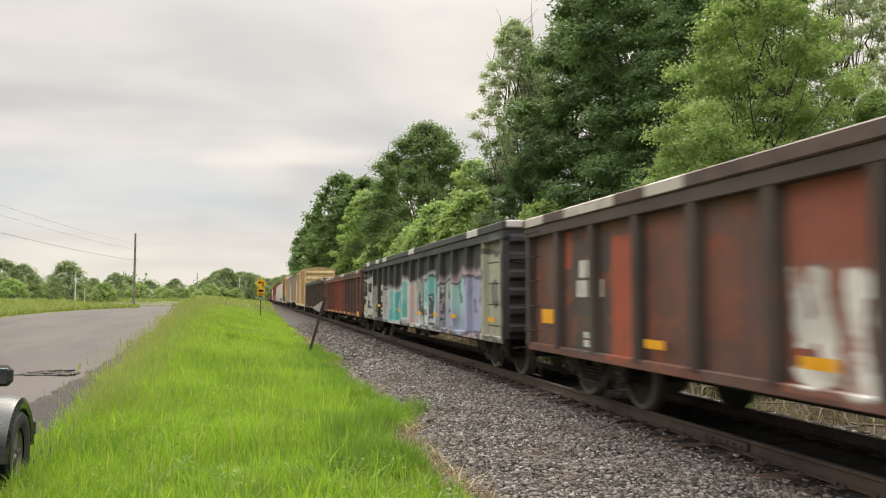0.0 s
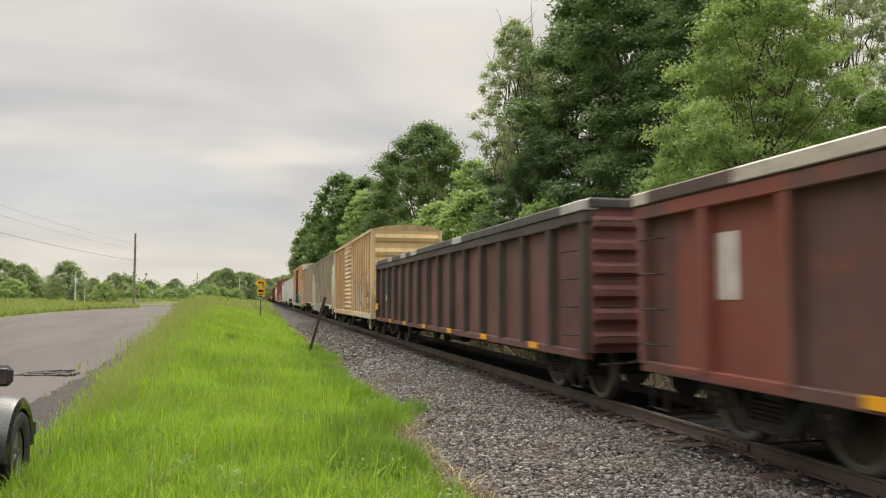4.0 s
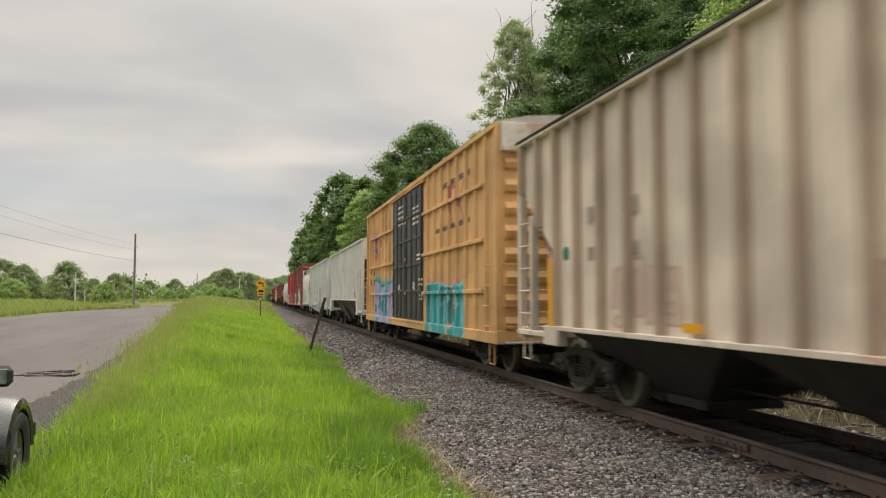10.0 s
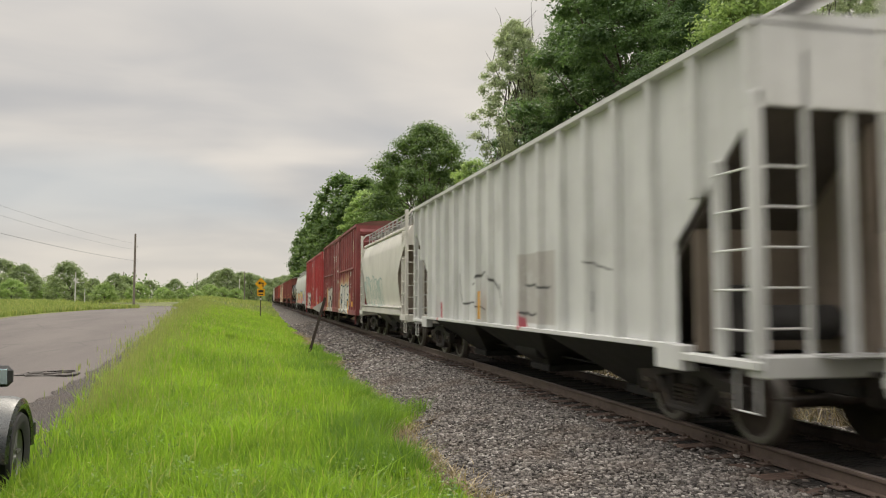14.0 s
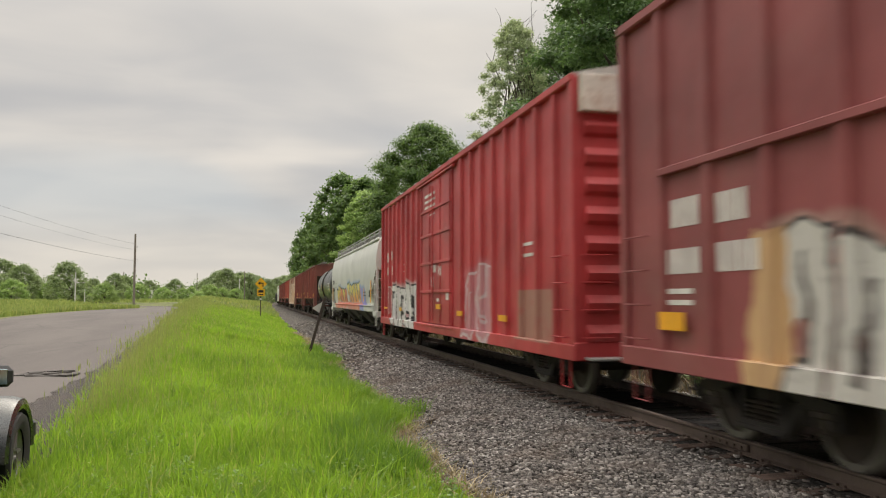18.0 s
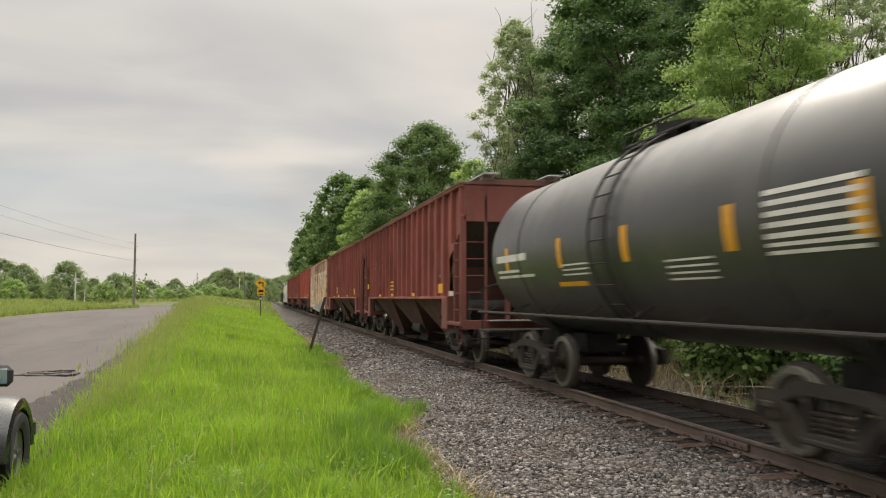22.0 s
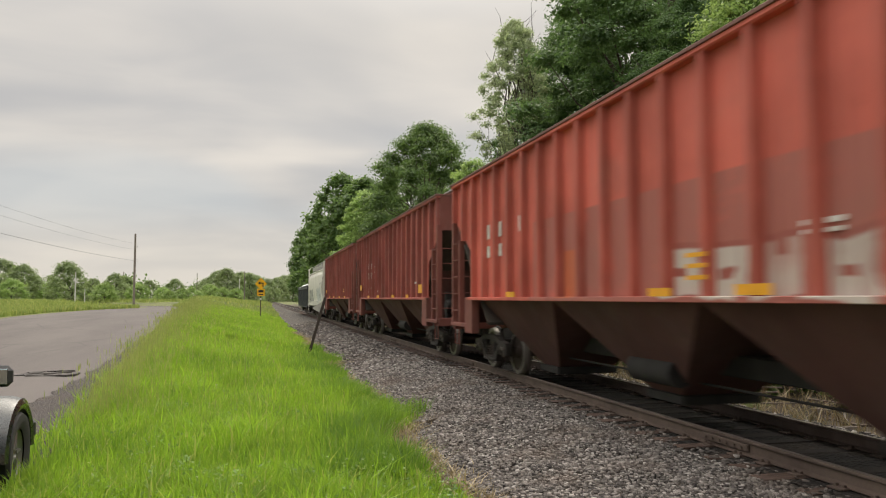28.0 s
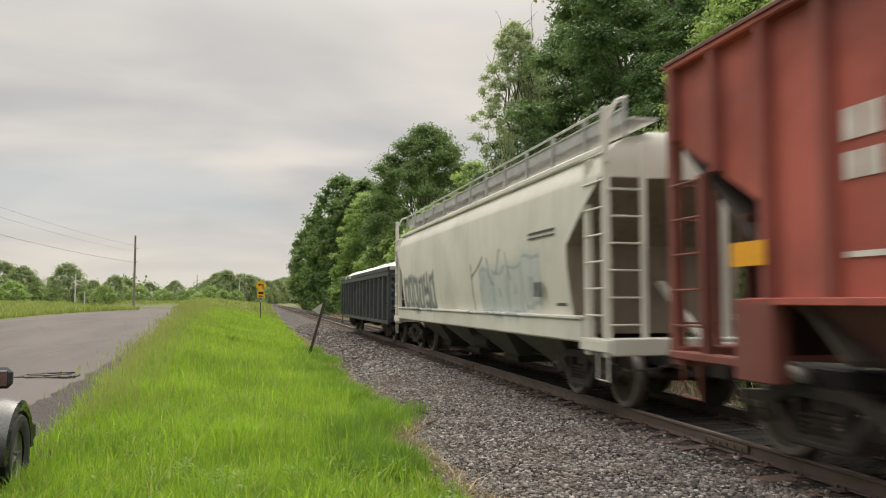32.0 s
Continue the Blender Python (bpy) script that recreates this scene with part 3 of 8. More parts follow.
allf = np.concatenate([f1, f2 + len(v1), f3 + len(v1) + len(v2), f4 + len(v1) + len(v2) + len(v3)])
tagged(new("loose_ballast", arrays("loose_ballast", allv, allf, [M_STONE])), "loose grey crushed stones of the railway ballast", "stones", kind="stuff")

# between and behind the rails the train's shade is painted as near-black stones
M_BEDSHADE = gravel_material("shaded_ballast", (0.010, 0.009, 0.008), (0.032, 0.027, 0.024), 17.0)
tagged(new("shaded_ballast_strip", sheet("shaded_ballast_strip", np.arange(5.1, 9.15, 0.25), BY, lambda x, y: ballast_z(x, y) + 0.012, M_BEDSHADE)), "ballast darkened for shade between and behind the rails", "ballast", kind="structure")

track = thing("railway_track", "single rusty railway track on timber ties", "railway track")


def rail_mesh(y0, y1):
    prof = [(-0.070, 0), (0.070, 0), (0.070, 0.012), (0.012, 0.03), (0.010, 0.125), (0.036, 0.138), (0.036, 0.160), (0.030, 0.170), (-0.030, 0.170), (-0.036, 0.160), (-0.036, 0.138), (-0.010, 0.125), (-0.012, 0.03), (-0.070, 0.012)]
    g = Geo()
    n = len(prof)
    g.v = [(x, y, z + RAIL - 0.17) for y in (y0, y1) for x, z in prof]
    for i in range(n):
        g.f.append((i, (i + 1) % n, (i + 1) % n + n, i + n))
        g.m.append(1 if i == 7 else 0)
    g.f += [tuple(range(n))[::-1], tuple(range(n, 2 * n))]
    g.m += [0, 0]
    return g


for side in (-0.753, 0.753):
    g = rail_mesh(-150, 900)
    ob = part("rail", g, [M_RAILSIDE, M_RAILTOP], track, "rusty steel rail with a worn bright head")
    ob.location.x = TRACK + side
# joint bars and spikes on the near rail
JOINT = Geo()
JOINT.cbox(-0.05, -0.012, -0.45, 0.45, -0.13, -0.045, 0.008)
for k in range(6):
    JOINT.tube((-0.07, -0.36 + 0.144 * k, -0.09), (-0.045, -0.36 + 0.144 * k, -0.09), 0.016, n=6)
joint_mesh = JOINT.mesh("joint_bar", [M_RAILSIDE])
for y in (8.2, 19.6, 31.0, 42.4):
    part("joint_bar", joint_mesh, None, track).location = (TRACK - 0.753, y, RAIL)
PLATE = Geo()
PLATE.cbox(-0.17, 0.17, -0.09, 0.09, -0.008, 0.008, 0.003)
for sx in (-1, 1):
    for sy in (-0.05, 0.05):
        PLATE.cbox(sx * 0.085 - 0.018, sx * 0.085 + 0.018, sy - 0.012, sy + 0.012, 0, 0.035, 0.004)
plate_mesh = PLATE.mesh("tie_plate", [M_RAILSIDE])
TIES = []
for k in range(4):
    g = Geo()
    g.cbox(-1.295, 1.295, -0.115, 0.115, -0.17, 0.0, 0.012)
    r = random.Random(k)
    g.v = [(x + r.uniform(-0.02, 0.02), y + r.uniform(-0.012, 0.012), z + r.uniform(-0.008, 0.004)) for x, y, z in g.v]
    TIES.append(g.mesh("tie", [M_TIE]))
r = random.Random(5)
for k in range(200):
    y = -8 + k * 0.53 + r.uniform(-0.04, 0.04)
    tie = part("tie", TIES[k % 4], None, track)
    tie.location = (TRACK + r.uniform(-0.07, 0.05), y, RAIL - 0.176 + r.uniform(-0.012, 0.004))
    tie.rotation_euler = (0, 0, r.uniform(-0.02, 0.02))
    if y < 45:
        for side in (-0.753, 0.753):
            part("tie_plate", plate_mesh, None, track).location = (TRACK + side, y, RAIL - 0.172)
rest = Geo()
for k in range(500):
    y = 98.2 + k * 0.53
    rest.box(TRACK - 1.3, TRACK + 1.3, y - 0.11, y + 0.11, RAIL - 0.35, RAIL - 0.19)
tagged(part("far_ties", rest, M_TIE, track), kind="stuff")

# ---- vegetation ----
M_GRASS = leafy("fresh_grass", (0.05, 0.14, 0.016), (0.375, 0.575, 0.056), 0.5, 0.55)
M_FIELD = leafy("tall_meadow_grass", (0.09, 0.15, 0.03), (0.34, 0.40, 0.12), 0.4, 0.5)
M_SEED = leafy("grass_seed_heads", (0.15, 0.20, 0.055), (0.33, 0.36, 0.12), 0.45)
M_STRAW = leafy("dry_straw", (0.22, 0.17, 0.09), (0.42, 0.34, 0.20), 0.2)
M_LEAF_DARK = leafy("dark_green_leaves", (0.034, 0.078, 0.034), (0.145, 0.24, 0.075), 0.42)
M_LEAF_MID = leafy("mid_green_leaves", (0.055, 0.115, 0.045), (0.19, 0.29, 0.085), 0.5)
M_LEAF_LIGHT = leafy("light_green_leaves", (0.13, 0.23, 0.07), (0.38, 0.51, 0.17), 0.5)
# ash leaves: backlight and haze are lifted into this pale base colour
M_LEAF_PALE = leafy("grey_green_leaves", (0.26, 0.33, 0.19), (0.50, 0.58, 0.36), 0.5)
# leaves of the far trees, with distance haze put into a paler colour
M_LEAF_FAR = leafy("hazed_green_leaves", (0.13, 0.19, 0.085), (0.30, 0.38, 0.175), 0.5)
M_BARK = plain("grey_brown_bark", (0.075, 0.06, 0.048), 0.9, 0, 0.4, 4, 25, 0.8)
M_DEAD = plain("dead_wood", (0.21, 0.18, 0.15), 0.9, 0, 0.3, 4, 25, 0.5)


def blades(x, y, h, w, lean=0.35, droop=0.3, way=None):
    """Bent tapering blades at (x, y) on the land: three triangles each."""
    n = len(x)
    z = ground_z(x, y) - 0.02
    a = rng.uniform(0, 6.283, n)
    t = rng.normal(0, lean, n)
    b = rng.uniform(0, 6.283, n) if way is None else way
    wx, wy = np.cos(a) * w, np.sin(a) * w
    lx, ly = np.cos(b) * np.abs(t) * h, np.sin(b) * np.abs(t) * h
    p0 = np.stack([x - wx, y - wy, z], 1)
    p1 = np.stack([x + wx, y + wy, z], 1)
    m = np.stack([x + lx * 0.4, y + ly * 0.4, z + h * 0.62], 1)
    side = np.stack([wx, wy, wx * 0], 1) * 0.75
    tip = np.stack([x + lx * (1 + droop), y + ly * (1 + droop), z + h * (1 - 0.25 * droop * np.abs(t))], 1)
    v = np.stack([p0, p1, m + side, m - side, tip], 1).reshape(-1, 3)
    k = (np.arange(n) * 5)[:, None, None]
    f = (np.array([(0, 1, 2), (0, 2, 3), (3, 2, 4)])[None] + k).reshape(-1, 3)
    return v, f


def verge_edge(y):
    """Where the grass gives way to the ballast."""
    y = np.asarray(y, dtype=float)
    return 2.15 + 0.35 * np.exp(-((y - 17.2) / 1.1) ** 2) - 0.25 * np.exp(-((y - 15.2) / 0.6) ** 2) + 0.25 * np.sin(y * 0.55) + 0.18 * np.sin(y * 1.3 + 1) + 0.62 * np.exp(-((y - 13.1) / 1.35) ** 4) - 0.35 * np.exp(-((y - 10.6) / 1.0) ** 2) + 0.3 * np.exp(-((y - 7.2) / 1.3) ** 2)


def scatter(n, y0, y1, power=1.6, left=-2.35):
    y = y0 + (y1 - y0) * rng.random(n) ** power
    edge = verge_left(y) + np.interp(y, [5, 40, 90], [0.62, 0.6, 0.35]) if left is None else np.full(n, left)
    x = edge + (verge_edge(y) - edge) * rng.random(n)
    return x, y


def patchy(x, y, s, seed):
    return np.array([noise.noise((a * s, b * s, seed)) for a, b in zip(x, y)])


x, y = scatter(64000, 3.2, 32, 1.7, None)
lush = patchy(x, y, 0.45, 3.3)
h = (0.20 + 0.10 * rng.random(len(x))) * (1 + 0.55 * lush) * (1 + 0.25 * sstep(-0.5, -2.0, x))
h *= np.interp(verge_edge(y) - x, [0, 0.5, 1.2], [0.45, 0.8, 1.0])
va, fa = blades(x, y, h, 0.0038 + 0.003 * rng.random(len(x)) + 0.0003 * y, 0.28)
# fine short blades close by, between the longer ones
x, y = scatter(70000, 4.4, 17, 1.2, None)
hf_ = (0.10 + 0.13 * rng.random(len(x))) * np.interp(verge_edge(y) - x, [0, 0.5, 1.2], [0.5, 0.85, 1.0])
vf, ff_ = blades(x, y, hf_, 0.0026 + 0.0022 * rng.random(len(x)), 0.4)
# rank clumps near the stones, taller, their own shade put into a darker green
cx, cy = scatter(1700, 8, 30, 1.2, 0.0)
near = np.clip(1.0 - np.abs(verge_edge(cy) - cx - 0.62) / 0.75, 0, 1)
pick = rng.random(len(cx)) < near * (0.35 + 0.65 * sstep(-0.15, 0.2, patchy(cx, cy, 0.55, 12.7)))
cx, cy = cx[pick], cy[pick]
x0, y0 = np.repeat(cx, 46), np.repeat(cy, 46)
ang = rng.uniform(0, 6.283, len(x0))
rad = np.abs(rng.normal(0, 0.10, len(x0)))
vr, fr = blades(x0 + np.cos(ang) * rad, y0 + np.sin(ang) * rad, np.repeat(0.24 + 0.20 * rng.random(len(cx)), 46) * rng.uniform(0.6, 1.1, len(x0)), 0.0045 + 0.0003 * y0, 0.4, 0.5, ang)
x, y = scatter(45000, 28, 95, 1.5, None)
vb, fb = blades(x, y, (0.30 + 0.2 * rng.random(len(x))) * np.interp(verge_edge(y) - x, [0, 0.5, 1.4], [0.25, 0.5, 1.0]), 0.018 + 0.0004 * y)
y = rng.uniform(3.4, 60, 9000)
x = rng.uniform(0, 1, 9000) * (1.4 - verge_left(y)) + verge_left(y) + 0.2
vc, fc = blades(x, y, 0.34 + 0.2 * rng.random(9000), 0.007 + 0.0003 * y, 0.25)
# tufts: blades fanning out from one root
tx, ty = scatter(3400, 3.3, 34, 1.5, None)
big = patchy(tx, ty, 0.6, 8.1)
per = 16
x0, y0 = np.repeat(tx, per), np.repeat(ty, per)
ang = rng.uniform(0, 6.283, len(x0))
rad = np.abs(rng.normal(0, 0.035, len(x0)))
hh = np.repeat((0.24 + 0.16 * rng.random(len(tx))) * (1 + 0.6 * big) * np.interp(verge_edge(ty) - tx, [0, 0.5, 1.2], [0.5, 0.85, 1.0]), per) * rng.uniform(0.6, 1.1, len(x0))
vt, ft = blades(x0 + np.cos(ang) * rad, y0 + np.sin(ang) * rad, hh, 0.0045 + 0.003 * rng.random(len(x0)) + 0.0003 * y0, 0.42, 0.5, ang)
# straggling tufts over the crumbling road edge
ey = 4 + 50 * rng.random(900)
ex = verge_left(ey) + 0.68 - np.abs(rng.normal(0, 0.35, 900))
x0, y0 = np.repeat(ex, 10), np.repeat(ey, 10)
ang = rng.uniform(0, 6.283, len(x0))
ve, fe = blades(x0 + 0.05 * np.cos(ang), y0 + 0.05 * np.sin(ang), np.repeat(0.15 + 0.3 * rng.random(900), 10) * rng.uniform(0.6, 1.1, 9000), 0.004 + 0.0003 * y0, 0.4, 0.4, ang)
y = rng.uniform(-5, 3.4, 8000)
x = rng.uniform(-2.2, 2.1, 8000)
ok = np.hypot(x, y) > 0.8
vk, fk = blades(x[ok], y[ok], 0.14 + 0.1 * rng.random(ok.sum()), 0.007)
# darker green that paints in the shade among the clumps
M_RANK = leafy("rank_shaded_grass", (0.045, 0.125, 0.017), (0.27, 0.45, 0.052), 0.45)
tagged(new("rank_grass", arrays("rank_grass", vr, fr, [M_RANK])), "rank tufts in a shaded green where the verge meets the stones", "grass", kind="stuff")
fields = [(vk, fk), (vf, ff_), (va, fa), (vb, fb), (vc, fc), (vt, ft), (ve, fe)]
# grass on the field across the road
x = rng.uniform(-75, -12, 40000)
y = rng.uniform(40, 190, 40000)
ok = ((y < 128) & (x < road_left(y) - 0.3)) | (y > 162)
x, y = x[ok], y[ok]
vd, fd = blades(x, y, 0.35 + 0.45 * rng.random(len(x)), 0.04 + 0.03 * rng.random(len(x)))
x = rng.uniform(-14, 2.3, 16000)
y = rng.uniform(80, 240, 16000)
ok = ((y < 112) & (x > verge_left(y) + 0.3)) | (y > np.interp(-x, [0, 7, 11, 13.5, 18], [90, 113, 120, 136, 152]))
x2, y2 = x[ok], y[ok]
y3 = rng.uniform(28, 126, 16000)
x3 = road_left(y3) - 0.2 - 14 * rng.random(16000) ** 1.6
vn, fn = blades(np.concatenate([x2, x3]), np.concatenate([y2, y3]), 0.3 + 0.45 * rng.random(len(x2) + 16000), 0.03 + 0.03 * rng.random(len(x2) + 16000))
vd, fd = np.concatenate([vd, vn]), np.concatenate([fd, fn + len(vd)])
tagged(new("field_grass", arrays("field_grass", vd, fd, [M_FIELD])), "tall pale green meadow grass across the road", "grass", kind="stuff")
off, vv, ff = 0, [], []
for v, f in fields:
    vv.append(v)
    ff.append(f + off)
    off += len(v)
tagged(new("grass", arrays("grass", np.concatenate(vv), np.concatenate(ff), [M_GRASS])), "bright green uncut grass on the verge", "grass", kind="stuff")

# clover and other broad-leaved weeds among the grass
n = 1500
wx, wy = scatter(n, 3.4, 26, 1.5, None)
keep = patchy(wx, wy, 0.5, 5.5) > -0.05
wx, wy = wx[keep], wy[keep]
per = 14
x0, y0 = np.repeat(wx, per) + rng.normal(0, 0.07, len(wx) * per), np.repeat(wy, per) + rng.normal(0, 0.07, len(wx) * per)
z0 = ground_z(x0, y0) + 0.10 + 0.16 * rng.random(len(x0))
sz = (0.014 + 0.016 * rng.random(len(x0)))[:, None]
nn = rng.normal(0, 0.45, (len(x0), 3)) + [0, 0, 1]
nn /= np.linalg.norm(nn, axis=1)[:, None]
uu = np.cross(nn, rng.normal(0, 1, (len(x0), 3)))
uu /= np.linalg.norm(uu, axis=1)[:, None]
ww = np.cross(nn, uu)
pp = np.stack([x0, y0, z0], 1)
wv = np.stack([pp - uu * sz, pp + ww * sz * 0.6, pp + uu * sz, pp - ww * sz * 0.6], 1).reshape(-1, 3)
M_WEED = leafy("weed_leaves", (0.06, 0.15, 0.03), (0.27, 0.42, 0.07), 0.45)
tagged(new("verge_weeds", arrays("verge_weeds", wv, np.arange(len(wv)).reshape(-1, 4), [M_WEED], 4)), "small broad-leaved weeds growing among the verge grass", "weeds", kind="stuff")

# seed stalks along the road side of the verge
n = 9500
y = 11 + 80 * rng.random(n) ** 1.15
edge = verge_left(y) + np.interp(y, [7, 40, 90], [0.6, 0.55, 0.3])
x = edge + np.abs(rng.normal(0, 0.8, n)) * np.interp(y, [11, 40, 80], [0.5, 1.0, 1.8]) - 0.12
x = np.where(rng.random(n) < 0.22, edge + 3.4 * rng.random(n), x)
hs = (0.34 + 0.50 * rng.random(n) ** 1.4) * np.interp(x - edge, [0, 1.0, 2.0], [1.1, 0.95, 0.75])
vs, fs = blades(x, y, hs, 0.0014 + 0.00012 * y, 0.25, 0.1)
tips = vs.reshape(-1, 5, 3)[:, 4]
sv, sf = [vs], [fs]
k0 = len(vs)
q = rng.normal(0, 1, (n, 3)) * [1, 1, 0.2]
q /= np.linalg.norm(q, axis=1)[:, None]
wd = (0.004 + 0.0002 * y)[:, None]
hv = np.stack([tips - [0, 0, 0.11], tips + q * wd - [0, 0, 0.05], tips + [0, 0, 0.035], tips - q * wd - [0, 0, 0.05]], 1).reshape(-1, 3)
hf = (np.array([(0, 1, 2), (0, 2, 3)])[None] + (np.arange(n) * 4)[:, None, None]).reshape(-1, 3) + k0
tagged(new("seed_stalks", arrays("seed_stalks", np.concatenate([vs, hv]), np.concatenate([fs, hf]), [M_SEED])), "brownish seed heads of tall grass on thin stalks", "grass", kind="stuff")
# straw where the grass meets the stones, and dead stalks behind the track
n = 7500
y = 4 + 40 * rng.random(n) ** 1.6
x = verge_edge(y) + rng.normal(0.05, 0.2, n)
y[:700] = rng.normal(13.5, 0.25, 700)
x[:700] = rng.normal(1.55, 0.16, 700)
vs, fs = blades(x, y, 0.06 + 0.16 * rng.random(n), 0.004 + 0.0004 * y, 1.1, 0.2)
n = 9000
y = rng.uniform(-6, 90, n)
x = 8.25 + 3.2 * rng.random(n) ** 1.3
vt, ft = blades(x, y, 0.25 + 0.6 * rng.random(n) ** 2, 0.007 + 0.0003 * np.abs(y), 0.9, 0.3)
tagged(new("dry_stalks", arrays("dry_stalks", np.concatenate([vs, vt]), np.concatenate([fs, ft + len(vs)]), [M_STRAW])), "dry straw-coloured stalks at the edge of the ballast", "dry grass", kind="stuff")


# leaf litter and bare earth under the trees
M_LITTER = plain("brown_leaf_litter", (0.062, 0.047, 0.03), 0.95, 0, 0.5, 1.5, 25, 0.8, (0.05, 0.06, 0.02))
tagged(new("woodland_floor", sheet("woodland_floor", np.concatenate([np.arange(9.0, 14, 0.5), [16, 20, 26, 34, 45]]), np.concatenate([[-60, -30], np.arange(-16, 60, 1.5), np.arange(60, 260, 10)]),
                                   lambda x, y: ground_z(x, y) + 0.03 + 0.10 * np.sin(x * 2.1 + y * 0.9) * np.sin(y * 1.7) * (x < 40), M_LITTER)), "brown leaf litter under the trees", "woodland floor", kind="structure")


def leaf_cloud(centres, radii, count, size, r, flat=0.8, lie=0.5):
    """Leaf quads set round the centres of clumps, thicker to the outside."""
    pick = r.choice(len(centres), count, p=radii ** 2 / np.sum(radii ** 2))
    d = r.normal(0, 1, (count, 3))
    d /= np.linalg.norm(d, axis=1)[:, None]
    rad = radii[pick] * np.minimum(1.42, 0.30 + 0.60 * np.abs(r.normal(0, 1, count)))
    p = centres[pick] + d * rad[:, None] * [1, 1, flat]
    nrm = d * 0.6 + r.normal(0, 0.6, (count, 3)) + [0, 0, lie]
    nrm /= np.linalg.norm(nrm, axis=1)[:, None]
    u = np.cross(nrm, r.normal(0, 1, (count, 3)))
    u /= np.linalg.norm(u, axis=1)[:, None]
    w = np.cross(nrm, u)
    s = (size * r.uniform(0.6, 1.3, count))[:, None]
    v = np.stack([p - u * s, p + w * s * 0.55 - nrm * s * 0.12, p + u * s, p - w * s * 0.55 - nrm * s * 0.12], 1).reshape(-1, 3)
    f = np.arange(count * 4).reshape(-1, 4)
    return v, f


def limb(g, p, q, r0, r1, r, bends=3):
    pts = [Vector(p).lerp(Vector(q), i / bends) + Vector((r.gauss(0, 1), r.gauss(0, 1), r.gauss(0, 0.5))) * (0 if i in (0, bends) else (Vector(q) - Vector(p)).length * 0.06) for i in range(bends + 1)]
    for i in range(bends):
        a, b = r0 + (r1 - r0) * i / bends, r0 + (r1 - r0) * (i + 1) / bends
        g.tube(pts[i], pts[i + 1], a, b, 7, caps=False)
    return pts


def make_tree(name, label, seed, height, spread, leaf_mat, leaves, size, base=0.22, clumps=60, airy=1.0, bare=0, flat=0.8, lie=0.5, thin=1.0, core=0.45):
    """A trunk with limbs and a crown of many leaf clumps, standing at the origin."""
    r, q = random.Random(seed), np.random.default_rng(seed)
    g = Geo()
    top = limb(g, (0, 0, -0.3), (r.uniform(-0.5, 0.5), r.uniform(-0.5, 0.5), height * 0.82), (height * 0.012 + 0.04) * thin, 0.05 * thin, r, 6)
    centres, radii = [], []
    for i in range(clumps):
        k = (i + 0.5) / clumps
        z = base + (1 - base) * k ** 0.85
        prof = math.sin(math.pi * min(1, max(0.0, (z - base) / (1 - base)) ** 0.75 * 0.93 + 0.07)) ** 0.6
        a = i * 2.4 + r.uniform(-0.5, 0.5)
        rr = spread * prof * (core + (1 - core) * r.random() ** 0.5)
        c = Vector((math.cos(a) * rr, math.sin(a) * rr, z * height - spread * 0.1))
        centres.append(c)
        radii.append(spread * r.uniform(0.17, 0.31) * airy)
        if i % 3 == 0 and i < clumps * 0.9:
            j = min(5, int(max(0.0, z - 0.12) * 6))
            limb(g, top[j], c, (height * 0.0035 + 0.012) * thin, 0.01 * thin, r, 3)
    for i in range(bare):
        a = r.uniform(0, 6.28)
        s = Vector((math.cos(a) * spread * 0.4, math.sin(a) * spread * 0.4, height * 0.72))
        e = s + Vector((r.uniform(-0.8, 0.8), r.uniform(-0.8, 0.8), height * r.uniform(0.18, 0.30)))
        pts = limb(g, s, e, 0.05, 0.012, r, 4)
        for p in pts[1:]:
            limb(g, p, p + Vector((r.uniform(-0.9, 0.9), r.uniform(-0.9, 0.9), r.uniform(0.3, 1.0))), 0.018, 0.006, r, 2)
    tree = thing(name, label, "tree" if height > 4.5 else "bush")
    part("trunk", g, M_BARK, tree)
    cs = np.array([tuple(c) for c in centres])
    v, f = leaf_cloud(cs, np.array(radii), leaves, size, q, flat, lie)
    v[:, 2] = np.maximum(v[:, 2], 0.02)
    part("crown", arrays("crown", v, f, [leaf_mat], 4), None, tree)
    return tree


def place(tree, x, y, turn, scale=1.0, label=""):
    z = float(ground_z(x, y))
    ob = copy_thing(tree, pose(x, y, z, 0, 0, turn))
    ob.scale = (scale, scale, scale * 1.0)
    if label:
        ob["label"] = label
    return ob


def at(tree, x, y, turn, scale=1.0):
    tree.matrix_basis = pose(x, y, float(ground_z(x, y)), 0, 0, turn)
    tree.scale = (scale, scale, scale)


oak = make_tree("oak_tree", "tall dark green leafy tree behind the railway", 11, 24, 7.3, M_LEAF_DARK, 150000, 0.105, 0.06, 190, 0.60, 0, 0.42, 0.9)
maple = make_tree("maple_tree", "broad rounded mid-green tree behind the railway", 23, 20, 7.2, M_LEAF_MID, 70000, 0.135, 0.10, 170, 0.58, 0, 0.5, 0.8)
linden = make_tree("linden_tree", "rounded green tree farther along the railway", 29, 20, 6.0, M_LEAF_MID, 15000, 0.27, 0.08, 130, 0.72, 0, 0.6, 0.7)
locust = make_tree("locust_tree", "light green feathery tree close behind the track", 37, 11.5, 3.0, M_LEAF_LIGHT, 110000, 0.050, 0.02, 300, 0.58, 0, 0.5, 0.6, 0.45, 0.12)
lime = make_tree("lime_tree", "light green tree between darker ones behind the railway", 43, 14, 3.6, M_LEAF_LIGHT, 26000, 0.13, 0.06, 90, 0.66, 0, 0.5, 0.6)
